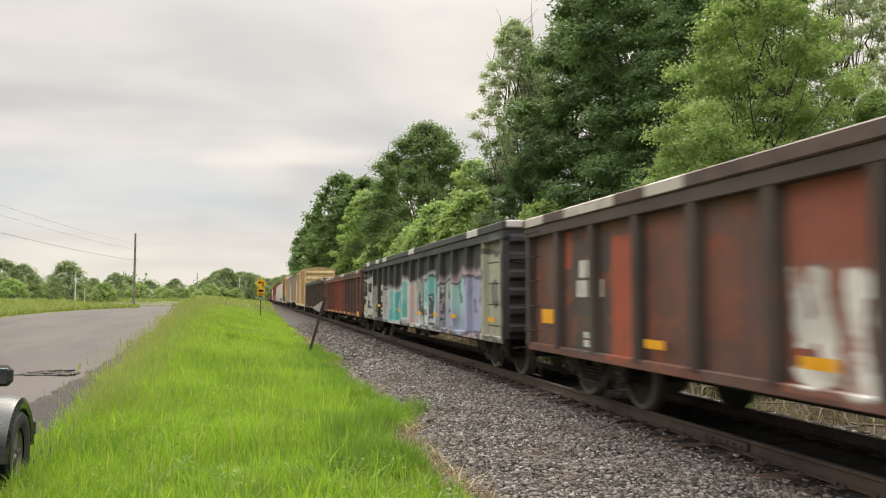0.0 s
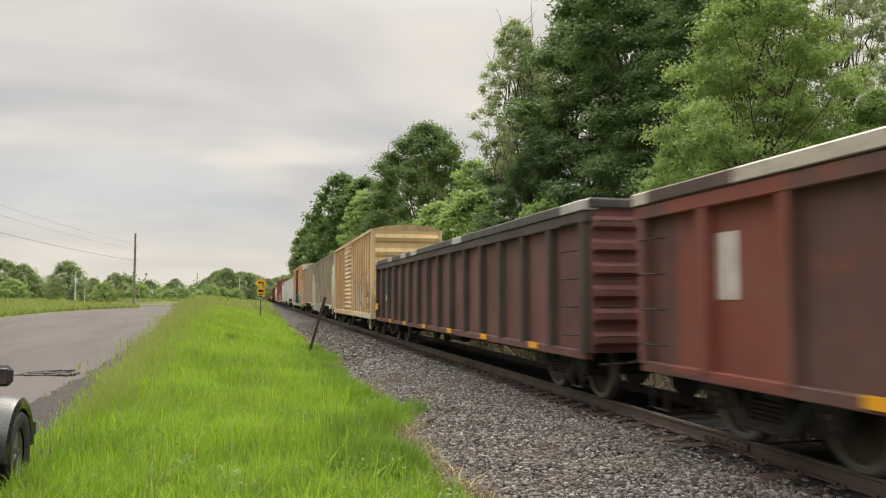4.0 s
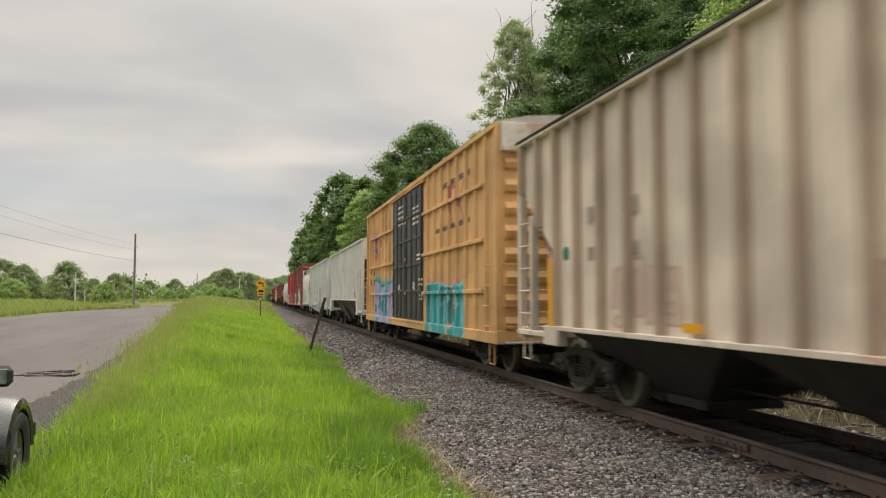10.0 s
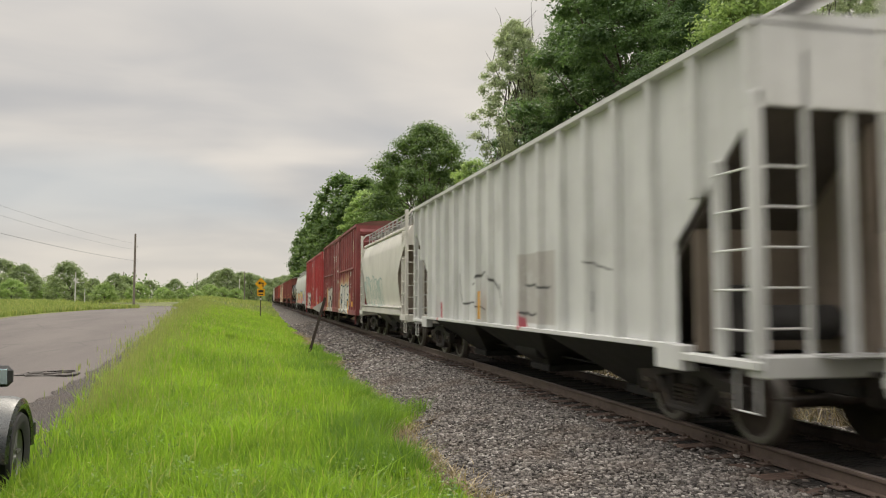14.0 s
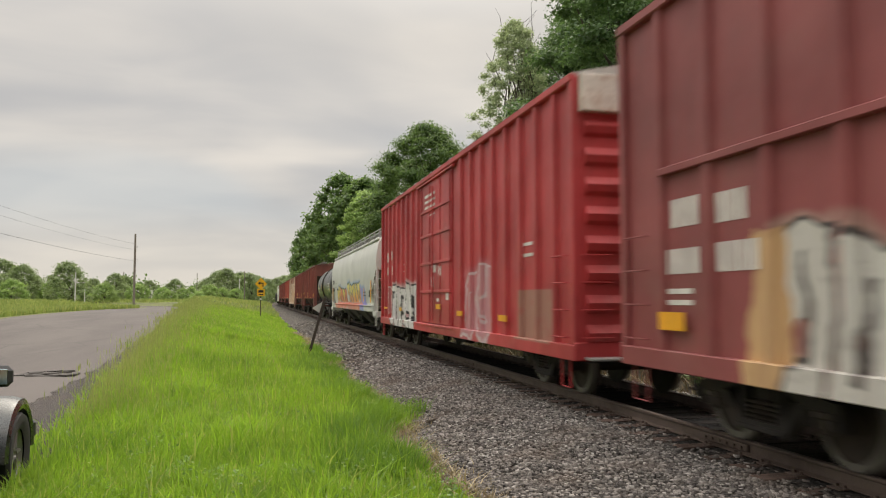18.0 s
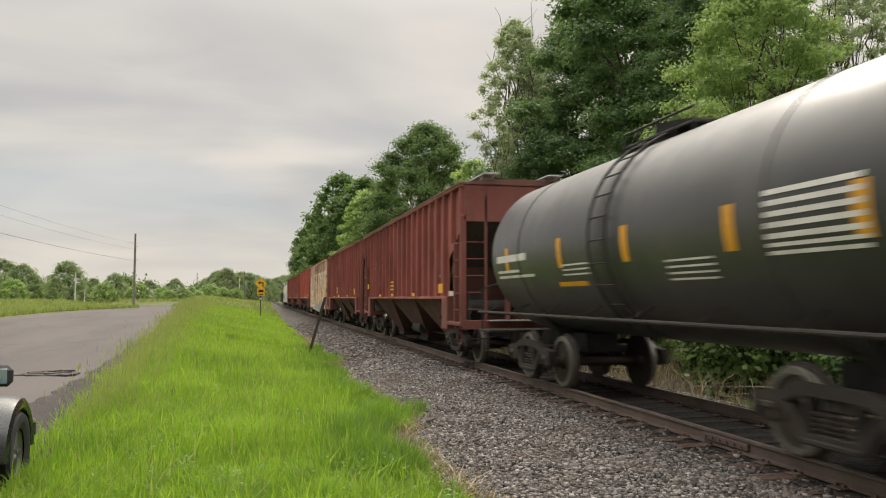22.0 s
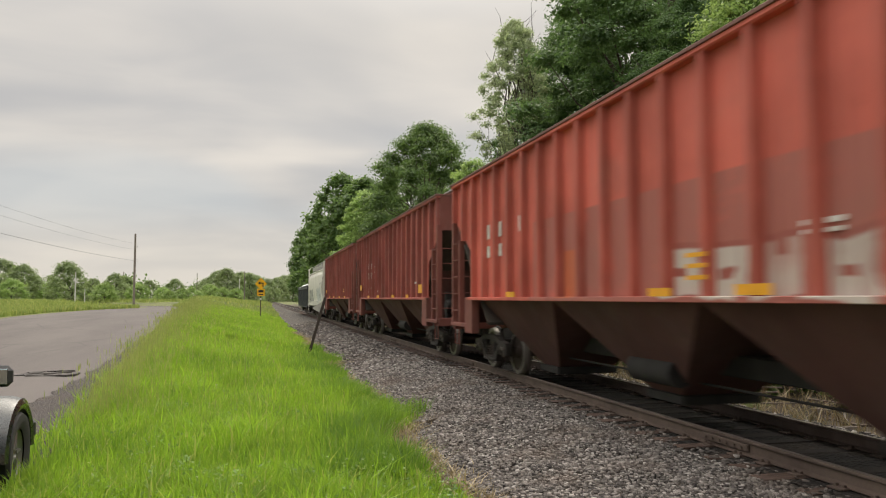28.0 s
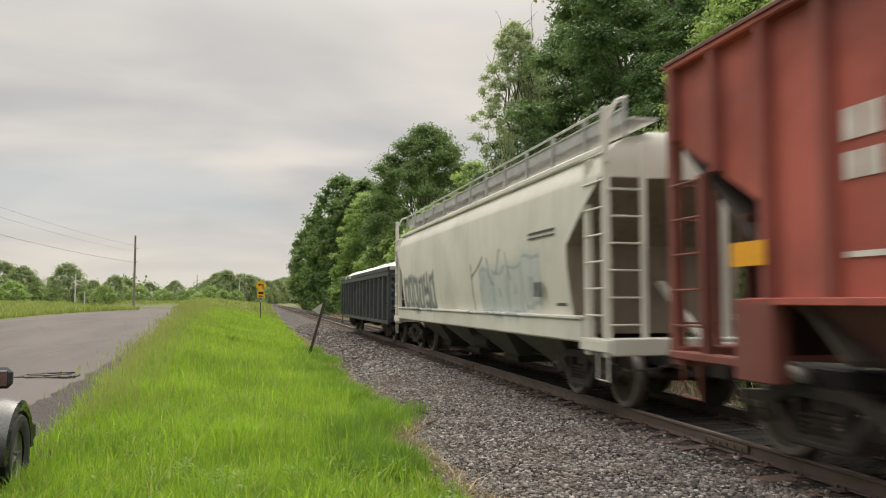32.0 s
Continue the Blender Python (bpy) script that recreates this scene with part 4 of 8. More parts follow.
ash = make_tree("ash_tree", "tall grey-green tree with bare dead branches on top", 51, 20, 2.7, M_LEAF_PALE, 30000, 0.075, 0.52, 170, 0.60, 8, 0.6, 0.5, 0.5, 0.15)
shrub = make_tree("shrub", "tangled green shrub beside the railway", 64, 4.2, 2.0, M_LEAF_MID, 5200, 0.17, 0.02, 40, 1.15)
sapling = make_tree("sapling", "light green sapling beside the railway", 77, 6.5, 2.2, M_LEAF_LIGHT, 11000, 0.13, 0.08, 80, 0.75)
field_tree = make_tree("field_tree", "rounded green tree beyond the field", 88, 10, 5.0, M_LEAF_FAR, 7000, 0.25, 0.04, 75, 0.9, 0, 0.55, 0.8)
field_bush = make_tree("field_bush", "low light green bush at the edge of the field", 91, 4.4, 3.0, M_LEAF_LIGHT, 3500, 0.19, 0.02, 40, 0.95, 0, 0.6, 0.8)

# the wood behind the track
at(oak, 22.0, 43.6, 30)
place(oak, 20.6, 47.6, 200, 0.86)
place(oak, 13.8, 36.9, 75, 0.42)
place(oak, 19.0, 33.0, 140, 1.0)
place(oak, 16.9, 26.4, 250, 0.6)
at(ash, 13.8, 39.9, 0, 0.88)
place(ash, 24.0, 26.5, 80, 0.8)
at(lime, 16.9, 59.7, 0, 0.95)
place(lime, 13.0, 96.0, 120, 1.12)
at(locust, 12.6, 17.2, 0, 1.0)
place(locust, 13.9, 14.6, 120, 0.6)
place(locust, 13.2, 20.5, 220, 0.72)
at(maple, 16.5, 75.0, 0, 1.0)
place(maple, 18.5, 92.0, 110, 0.98)
at(linden, 15.0, 112.0, 200, 1.0)
place(linden, 12.3, 116.0, 80, 1.05)
place(linden, 12.4, 165.0, 170, 1.0)
place(linden, 21.0, 130.0, 300, 1.1)
place(linden, 14.0, 150.0, 60, 0.9)
place(linden, 12.5, 188.0, 150, 0.98)
place(linden, 17.0, 215.0, 250, 1.0)
place(linden, 16.0, 170.0, 90, 0.95)
at(sapling, 12.5, 44.0, 0, 1.3)
r = random.Random(9)
for y, s in ((33, 1.0), (52, 1.35), (60, 1.2), (70, 1.4), (84, 1.3), (97, 1.5), (27, 0.8), (110, 1.3)):
    place(sapling, 12.6 + r.uniform(-0.6, 0.8), y, r.uniform(0, 360), s)
at(shrub, 11.8, 12.0, 0, 0.7)
for k in range(40):
    y = -8 + k * 4.4 + r.uniform(-1.2, 1.2)
    place(shrub, 10.6 + r.uniform(0, 1.6), y, r.uniform(0, 360), r.uniform(0.55, 1.15) * (1 if y > 20 else 0.75))
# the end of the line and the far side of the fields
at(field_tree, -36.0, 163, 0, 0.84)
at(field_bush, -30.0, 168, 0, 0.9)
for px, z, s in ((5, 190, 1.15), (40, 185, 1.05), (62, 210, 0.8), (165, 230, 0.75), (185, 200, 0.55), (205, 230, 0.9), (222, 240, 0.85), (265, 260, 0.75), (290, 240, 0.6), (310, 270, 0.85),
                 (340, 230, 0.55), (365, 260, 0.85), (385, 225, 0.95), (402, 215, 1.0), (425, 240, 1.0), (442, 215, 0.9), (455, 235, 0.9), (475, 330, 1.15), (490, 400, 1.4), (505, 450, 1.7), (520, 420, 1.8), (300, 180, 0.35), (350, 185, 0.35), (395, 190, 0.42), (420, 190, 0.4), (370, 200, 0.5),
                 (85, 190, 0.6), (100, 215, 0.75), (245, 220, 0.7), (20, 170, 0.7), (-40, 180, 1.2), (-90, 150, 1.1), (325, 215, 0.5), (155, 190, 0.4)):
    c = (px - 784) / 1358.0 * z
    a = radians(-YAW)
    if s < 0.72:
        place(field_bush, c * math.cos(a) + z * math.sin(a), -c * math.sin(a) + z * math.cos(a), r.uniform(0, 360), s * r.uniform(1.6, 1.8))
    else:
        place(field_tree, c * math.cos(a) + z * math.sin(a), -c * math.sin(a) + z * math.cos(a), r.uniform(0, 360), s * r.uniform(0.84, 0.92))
far = []
for k in range(90):
    a = radians(-100 + k * 2.0)
    d = 420 + r.uniform(-30, 200)
    far.append((math.sin(a) * d, math.cos(a) * d))
cs, rs = [], []
for fx, fy in far:
    for j in range(9):
        cs.append((fx + r.uniform(-9, 9), fy + r.uniform(-9, 9), r.uniform(1, 10)))
        rs.append(r.uniform(2.5, 5))
v, f = leaf_cloud(np.array(cs), np.array(rs), 45000, 0.9, np.random.default_rng(3))
v[:, 2] = np.maximum(v[:, 2], 0.05)
tagged(new("far_woods", arrays("far_woods", v, f, [M_LEAF_MID], 4)), "distant green woods along the horizon", "woods", kind="stuff")

# ---- wayside things ----
M_WOODPOLE = plain("grey_pole_wood", (0.22, 0.19, 0.165), 0.9, 0, 0.25, 2, 30, 0.5)
M_SIGNYELLOW = plain("yellow_sign_sheet", (0.80, 0.42, 0.01), 0.5, 0, 0.06, 2, 30, 0.05)
M_BLACK = plain("black_sign_paint", (0.02, 0.02, 0.02), 0.6, 0, 0.2, 3, 30, 0.05)
M_POST = plain("rusty_post_steel", (0.05, 0.038, 0.032), 0.8, 0.1, 0.35, 4, 30, 0.3)
M_SIGNBACK = plain("weathered_sign_sheet", (0.42, 0.40, 0.39), 0.6, 0.1, 0.15, 3, 30, 0.1)
M_WIRE = plain("dark_cable", (0.03, 0.03, 0.032), 0.6)
M_WHITEPOLE = plain("pale_pole", (0.55, 0.54, 0.52), 0.7, 0, 0.15, 2, 30, 0.2)


def from_view(px, depth):
    """The place on the plan at that depth along the lens's line, across the view."""
    c, a = (px - 784) / 1358.0 * depth, radians(-YAW)
    return c * math.cos(a) + depth * math.sin(a), -c * math.sin(a) + depth * math.cos(a)


def utility_pole(px, depth, height, radius, mat, label, cross=False):
    x, y = from_view(px, depth)
    p = thing("utility_pole", label, "utility pole")
    p.location = (x, y, float(ground_z(x, y)))
    g = Geo()
    g.tube((0, 0, -0.5), (0, 0, height), radius, radius * 0.68, 12)
    part("shaft", g, mat, p, soft=True)
    if cross:
        for z in (height - 2.0, height - 4.0):
            g = Geo()
            g.tube((0.16, 0, z), (0.34, 0, z), 0.035, n=8)
            g.tube((0.34, 0, z - 0.06), (0.34, 0, z + 0.08), 0.05, 0.035, 8)
            part("insulator", g, M_SIGNBACK, p)
        g = Geo()
        g.cbox(-0.02, 0.02, -0.25, -0.15, height - 2.4, height - 1.6, 0.005)
        part("bracket", g, M_GALV, p)
    return p


utility_pole(238, 118, 11.4, 0.20, M_WOODPOLE, "weathered grey wooden utility pole beside the road", True)
utility_pole(-190, 54, 11.6, 0.18, M_WOODPOLE, "weathered grey wooden utility pole beside the road", True)
utility_pole(134, 120, 5.4, 0.11, M_WHITEPOLE, "pale slim pole at the edge of the field")
utility_pole(151, 130, 3.0, 0.08, M_WHITEPOLE, "short pale pole at the edge of the field")
utility_pole(219, 260, 9.6, 0.20, M_WOODPOLE, "distant wooden pole above the bushes")
utility_pole(349, 240, 8.5, 0.14, M_WOODPOLE, "distant wooden pole above the bushes")
utility_pole(424, 200, 5.8, 0.13, M_WHITEPOLE, "pale pole beside the far end of the road")
utility_pole(433, 180, 7.2, 0.14, M_WOODPOLE, "wooden pole beside the far end of the road")


def cable(a, b, sag, radius=0.012):
    pts = [Vector(a).lerp(Vector(b), t / 14) - Vector((0, 0, sag * 4 * (t / 14) * (1 - t / 14))) for t in range(15)]
    g = Geo()
    g.path([tuple(p) for p in pts], radius, 5)
    ob = part("overhead_cable", g, M_WIRE)
    tagged(ob, "thin dark overhead cable between utility poles", "cable")


xa, ya = from_view(238, 118)
xb, yb = from_view(-190, 54)
za, zb = float(ground_z(xa, ya)), float(ground_z(xb, yb))
for k, (drop, sag) in enumerate(((1.4, 0.5), (2.3, 0.5), (4.0, 0.4))):
    cable((xa + 0.3, ya, za + 11.2 - drop), (xb + 0.3, yb, zb + 11.6 - drop), sag, 0.009 if k < 2 else 0.017)

# the curve warning sign with its advisory plate
sx, sy = from_view(462, 62)
sign = thing("warning_sign", "yellow diamond road sign with a left-turn arrow on a steel post", "road sign")
sign.location = (sx, sy, float(ground_z(sx, sy)))
sign.rotation_euler = (0, 0, radians(10))
g = Geo()
g.cbox(-0.035, 0.035, -0.02, 0.02, -0.3, 3.3, 0.008)
part("post", g, M_POST, sign)
D = 0.48
g = Geo()
g.prism([(0, 3.0 - D), (D, 3.0), (0, 3.0 + D), (-D, 3.0)], -0.05, -0.03, "y")
panel = part("panel", g, M_SIGNYELLOW, sign)
g = Geo()
g.prism([(0.12, 2.74), (0.20, 2.74), (0.20, 3.10), (-0.05, 3.10), (-0.05, 3.20), (-0.25, 3.06), (-0.05, 2.92), (-0.05, 3.02), (0.12, 3.02)], -0.058, -0.0505, "y")
part("arrow", g, M_BLACK, panel, "black left-turn arrow")
g = Geo()
g.cbox(-0.30, 0.30, -0.075, -0.0585, 2.02, 2.60, 0.005)
plate = part("advisory_plate", g, M_SIGNYELLOW, sign)
for z0, z1, w in ((2.30, 2.50, 0.20), (2.10, 2.19, 0.18)):
    g = Geo()
    g.box(-w, w, -0.081, -0.0755, z0, z1)
    part("writing_bar", g, M_BLACK, plate)
# a white reflector low on the post
g = Geo()
g.cbox(-0.06, 0.06, -0.04, -0.022, 1.72, 1.85, 0.004)
part("reflector", g, M_WHITE, sign)

# the leaning post by the ballast
lp = thing("leaning_post", "leaning rusty steel post with a small pale triangular plate", "post")
lx, ly = from_view(546, 25.6)
lp.location = (lx, ly, float(ground_z(lx, ly)) - 0.02)
lp.rotation_euler = (0, radians(15.5), radians(-13.6))
g = Geo()
g.cbox(-0.045, 0.045, -0.02, 0.02, -0.3, 2.12, 0.006)
g.cbox(-0.012, 0.012, 0.02, 0.055, -0.3, 2.12, 0.004)
part("shaft", g, M_POST, lp)
g = Geo()
g.prism([(-0.33, 1.66), (0.02, 1.56), (0.02, 2.06)], 0.057, 0.065, "y")
part("triangle_plate", g, M_SIGNBACK, lp, "pale grey triangular plate")

# fallen branches on the stones and sticks behind the track
r = random.Random(21)


def stick(x, y, z, length, turn, radius, mat):
    g = Geo()
    d = Vector((math.cos(turn), math.sin(turn), 0))
    pts = [Vector((x, y, z)) + d * length * t + Vector((r.uniform(-0.03, 0.03), r.uniform(-0.03, 0.03), 0.02 * r.random())) * (length) for t in (0, 0.3, 0.6, 1)]
    for i in range(3):
        g.tube(pts[i], pts[i + 1], radius * (1 - 0.25 * i), radius * (0.75 - 0.25 * i), 6)
    ob = part("branch", g, mat)
    tagged(ob, "dead broken branch lying beside the track", "branch", "dead branches")
    return ob


def on_ballast(px, py):
    depth = 2.0 * 1358 / (py - 528)
    return from_view(px, depth)


for px, py, px2, py2, rad in ((760, 745, 800, 728, 0.03), (725, 772, 765, 765, 0.018), (772, 752, 850, 722, 0.010), (690, 655, 700, 640, 0.012)):
    a, b = on_ballast(px, py), on_ballast(px2, py2)
    L = math.hypot(b[0] - a[0], b[1] - a[1])
    stick(a[0], a[1], float(ballast_z(a[0], a[1])) + 0.03, min(L, 1.1), math.atan2(b[1] - a[1], b[0] - a[0]), rad, M_BARK)
for k in range(110):
    x, y = r.uniform(8.5, 10.8), r.uniform(3, 36)
    stick(x, y, float(ground_z(x, y)) + r.uniform(0.03, 0.35), r.uniform(0.6, 1.8), r.uniform(0, 6.28), r.uniform(0.01, 0.028), M_DEAD)

# heaved, broken asphalt at the road's edge
heave = thing("asphalt_heave", "heaved and cracked slabs of broken asphalt at the road edge", "broken asphalt")
hx, hy = from_view(92, 19.5)
heave.location = (hx, hy, float(ground_z(hx, hy)) + 0.06)
M_BROKEN = plain("broken_asphalt", (0.05, 0.044, 0.04), 0.9, 0, 0.4, 5, 40, 0.7)
for k in range(11):
    g = Geo()
    ring = [(r.uniform(0.10, 0.26) * math.cos(a + r.uniform(-0.25, 0.25)), r.uniform(0.2, 0.5) * math.sin(a)) for a in (0, 1.05, 2.1, 3.14, 4.2, 5.2)]
    g.prism(ring, -0.03, 0.035, "z")
    o = part("slab", g, M_BROKEN, heave)
    o.location = (-0.55 + 0.11 * k + r.uniform(-0.05, 0.05), r.uniform(-0.7, 0.7), 0.0)
    o.rotation_euler = (r.uniform(-0.09, 0.09), r.uniform(-0.1, 0.1), r.uniform(0, 6.28))

# ---- the parked car ----
M_CARPAINT = glossy(plain("grey_green_car_paint", (0.012, 0.016, 0.014), 0.28, 0.0, 0.1, 1, 30, 0.01), 0.7, 0.06)
M_TYRE = plain("black_tyre_rubber", (0.022, 0.022, 0.022), 0.85, 0, 0.3, 3, 60, 0.3)
M_RIM = plain("dull_alloy", (0.20, 0.20, 0.20), 0.4, 0.7, 0.15, 3, 40, 0.1)
M_TRIM = plain("black_plastic", (0.03, 0.03, 0.032), 0.6, 0, 0.15, 3, 60, 0.1)


def glass_material(name, tint, rough=0.03):
    m, nt, b = material(name, rough)
    b.inputs["Base Color"].default_value = (*tint, 1)
    b.inputs["Transmission Weight"].default_value = 0.85
    b.inputs["IOR"].default_value = 1.45
    return m


M_GLASS = glass_material("tinted_car_glass", (0.25, 0.30, 0.29))
M_MIRROR, _nt, _b = material("mirror_glass", 0.03, 1.0)
# teal tint stands in for what the mirror would reflect
_b.inputs["Base Color"].default_value = (0.38, 0.47, 0.50, 1)


def parked_car():
    car = thing("parked_car", "dark grey-green off-road car parked at the edge of the asphalt", "car")
    W = 0.86
    g = Geo()
    prof = [(-2.1, 0.42), (-2.15, 0.75), (-2.05, 1.05), (-0.1, 1.08), (1.35, 1.02), (1.85, 0.92), (1.95, 0.70), (1.92, 0.42), (1.55, 0.40), (1.50, 0.66), (1.32, 0.86), (1.04, 0.92), (0.76, 0.86), (0.58, 0.66), (0.53, 0.40),
            (-1.02, 0.40), (-1.07, 0.66), (-1.25, 0.86), (-1.53, 0.92), (-1.81, 0.86), (-1.99, 0.66), (-2.04, 0.42)]
    # the lower body is a shell of side profiles drawn in towards the shoulders
    n = len(prof)
    verts = []
    for s, inset in ((-1, 0.0), (1, 0.0)):
        for (yy, zz) in prof:
            k = (0.05 + 0.27 * max(0.0, min(1.0, (yy - 0.1) / 0.4))) * max(0.0, (zz - 0.75) / 0.33) + 0.22 * max(0.0, min(1.0, (yy - 1.3) / 0.6))
            verts.append((s * (W - k), yy, zz))
    faces = [tuple(range(n))[::-1], tuple(range(n, 2 * n))] + [(i, (i + 1) % n, (i + 1) % n + n, i + n) for i in range(n)]
    g.add(verts, faces)
    part("body", g, M_CARPAINT, car)
    g = Geo()
    cab = [(-2.05, 1.05), (-1.95, 1.62), (-1.75, 1.74), (-0.15, 1.74), (0.15, 1.66), (0.55, 1.06)]
    verts = []
    for s in (-1, 1):
        for yy, zz in cab:
            verts.append((s * (W - 0.05 - 0.12 * (zz - 1.05) / 0.7), yy, zz))
    k = len(cab)
    g.add(verts, [tuple(range(k))[::-1], tuple(range(k, 2 * k))] + [(i, (i + 1) % k, (i + 1) % k + k, i + k) for i in range(k)])
    part("cabin", g, M_CARPAINT, car)
    for s in (-1, 1):
        for y0, y1 in ((-1.85, -1.05), (-0.98, -0.10)):
            g = Geo()
            x0, x1 = W - 0.058, W - 0.155
            g.add([(s * x0, y0, 1.12), (s * x0, y1, 1.12), (s * x1, y1 - 0.04, 1.62), (s * x1, y0 + 0.08, 1.62),
                   (s * (x0 + 0.012), y0, 1.12), (s * (x0 + 0.012), y1, 1.12), (s * (x1 + 0.012), y1 - 0.04, 1.62), (s * (x1 + 0.012), y0 + 0.08, 1.62)],
                  [(0, 1, 2, 3), (4, 7, 6, 5), (0, 4, 5, 1), (1, 5, 6, 2), (2, 6, 7, 3), (3, 7, 4, 0)])
            part("side_window", g, M_GLASS, car)
    g = Geo()
    g.add([(-0.72, 0.52, 1.10), (0.72, 0.52, 1.10), (0.66, 0.20, 1.62), (-0.66, 0.20, 1.62), (-0.72, 0.535, 1.11), (0.72, 0.535, 1.11), (0.66, 0.215, 1.63), (-0.66, 0.215, 1.63)],
          [(0, 1, 2, 3), (4, 7, 6, 5), (0, 4, 5, 1), (1, 5, 6, 2), (2, 6, 7, 3), (3, 7, 4, 0)])
    part("windscreen", g, M_GLASS, car)
    for s in (-1, 1):
        for yc in (1.04, -1.53):
            # fender flare: a swept arch
            g = Geo()
            ring = []
            for k in range(15):
                a = math.pi * k / 14
                for rad, out in ((0.45, 0.0), (0.45, 0.09), (0.50, 0.105), (0.555, 0.085), (0.585, -0.02), (0.59, -0.34)):
                    shelf = out if out > -0.3 else -0.02 - 0.32 * max(0.0, math.sin(a) - 0.75) / 0.25
                    ring.append((s * (W - 0.02 + shelf), yc + rad * math.cos(a), 0.42 + rad * math.sin(a)))
            g.add(ring, [(j * 6 + i, j * 6 + (i + 1) % 6, (j + 1) * 6 + (i + 1) % 6, (j + 1) * 6 + i) for j in range(14) for i in range(6)] + [(0, 1, 2, 3, 4, 5), (89, 88, 87, 86, 85, 84)])
            part("fender_flare", g, M_CARPAINT, car, soft=True)
            wheel = part("wheel", Geo().lathe([(-0.09, 0.10), (0.03, 0.14), (0.05, 0.20), (0.085, 0.235), (0.085, 0.25)], "x", 24, None, (0, 0, 0)), M_RIM, car, "dull grey alloy wheel", True)
            wheel.location = (s * (W - 0.05), yc, 0.42)
            wheel.rotation_euler = (0, 0, 0 if s > 0 else math.pi)
            t = Geo()
            t.lathe([(-0.11, 0.25), (-0.12, 0.38), (-0.10, 0.415), (0.09, 0.42), (0.125, 0.395), (0.13, 0.32), (0.10, 0.245)], "x", 32)
            part("tyre", t, M_TYRE, wheel, soft=True)
            h = Geo()
            h.lathe([(0.03, 0.0), (0.075, 0.03), (0.07, 0.06), (0.03, 0.075)], "x", 16)
            for k in range(5):
                a = 2 * math.pi * k / 5
                h.tube((0.055, 0.05 * math.cos(a), 0.05 * math.sin(a)), (0.055, 0.22 * math.cos(a), 0.22 * math.sin(a)), 0.03, 0.022, 6)
            part("hub", h, M_RIM, wheel, soft=True)
        # door mirror on its stalk
        mir = Geo()
        mir.cbox(-0.105, 0.105, -0.055, 0.055, -0.095, 0.095, 0.045)
        mo = part("door_mirror", mir, M_TRIM, car, "black door mirror")
        mo.location = (s * (W + 0.13), 0.0, 1.30)
        mo.rotation_euler = (0, 0, radians(-10 * s))
        part("mirror_glass", Geo().cbox(-0.085, 0.085, -0.062, -0.053, -0.068, 0.068, 0.003), M_MIRROR, mo)
        part("mirror_stalk", Geo().tube((-s * 0.20, 0.02, -0.18), (-s * 0.02, 0, -0.05), 0.03, n=8), M_TRIM, mo)
        g = Geo()
        g.tube((s * (W - 0.01), -0.35, 0.95), (s * (W - 0.01), -0.20, 0.95), 0.014, n=8)
        part("door_handle", g, M_TRIM, car)
        part("headlight", Geo().lathe([(0.0, 0.0), (0.03, 0.06), (0.0, 0.1)], "y", 16, None, (s * 0.6, 1.94, 0.74)), M_GALV, car)
        part("tail_light", Geo().cbox(s * 0.72 - 0.07, s * 0.72 + 0.07, -2.17, -2.09, 0.70, 0.98, 0.01), M_RED, car)
    part("front_bumper", Geo().cbox(-W, W, 1.93, 2.06, 0.42, 0.62, 0.03), M_TRIM, car)
    part("rear_bumper", Geo().cbox(-W, W, -2.26, -2.10, 0.42, 0.62, 0.03), M_TRIM, car)
    part("underbody", Geo().cbox(-0.7, 0.7, -2.0, 1.8, 0.28, 0.45, 0.03), M_DARK, car)
    for yc in (1.04, -1.53):
        part("axle", Geo().tube((-0.8, yc, 0.38), (0.8, yc, 0.38), 0.05, n=8), M_DARK, car)
    return car


car = parked_car()
car.matrix_basis = pose(-3.22, 7.66, 0.0, 0, 0, 2.0)

# ---- the train ----
VX = 1.55   # half a wagon's width


def wheelset_mesh():
    g = Geo()
    for s in (-1, 1):
        prof = [(0.685, 0.51), (0.72, 0.505), (0.735, 0.468), (0.82, 0.457), (0.83, 0.445), (0.83, 0.375), (0.80, 0.36), (0.775, 0.20), (0.80, 0.13), (0.86, 0.12), (0.86, 0.085), (1.06, 0.085), (1.06, 0.10), (1.14, 0.10), (1.15, 0.07), (1.15, 0.0)]
        mats = [0, 0, 1, 1, 1] + [0] * 10
        g.lathe([(s * a, b) for a, b in prof], "x", 20, mats)
        g.lathe([(s * 0.685, 0.51), (s * 0.70, 0.36), (s * 0.73, 0.20), (s * 0.66, 0.12), (s * 0.64, 0.09)], "x", 20)
        for k in range(3):
            a = 2 * math.pi * k / 3
            g.tube((s * 1.145, 0.055 * math.cos(a), 0.055 * math.sin(a)), (s * 1.165, 0.055 * math.cos(a), 0.055 * math.sin(a)), 0.014, n=6)
    g.tube((-0.66, 0, 0), (0.66, 0, 0), 0.085, n=14)
    return smooth(g.mesh("wheelset", [M_WHEEL, M_TREAD]), 30)


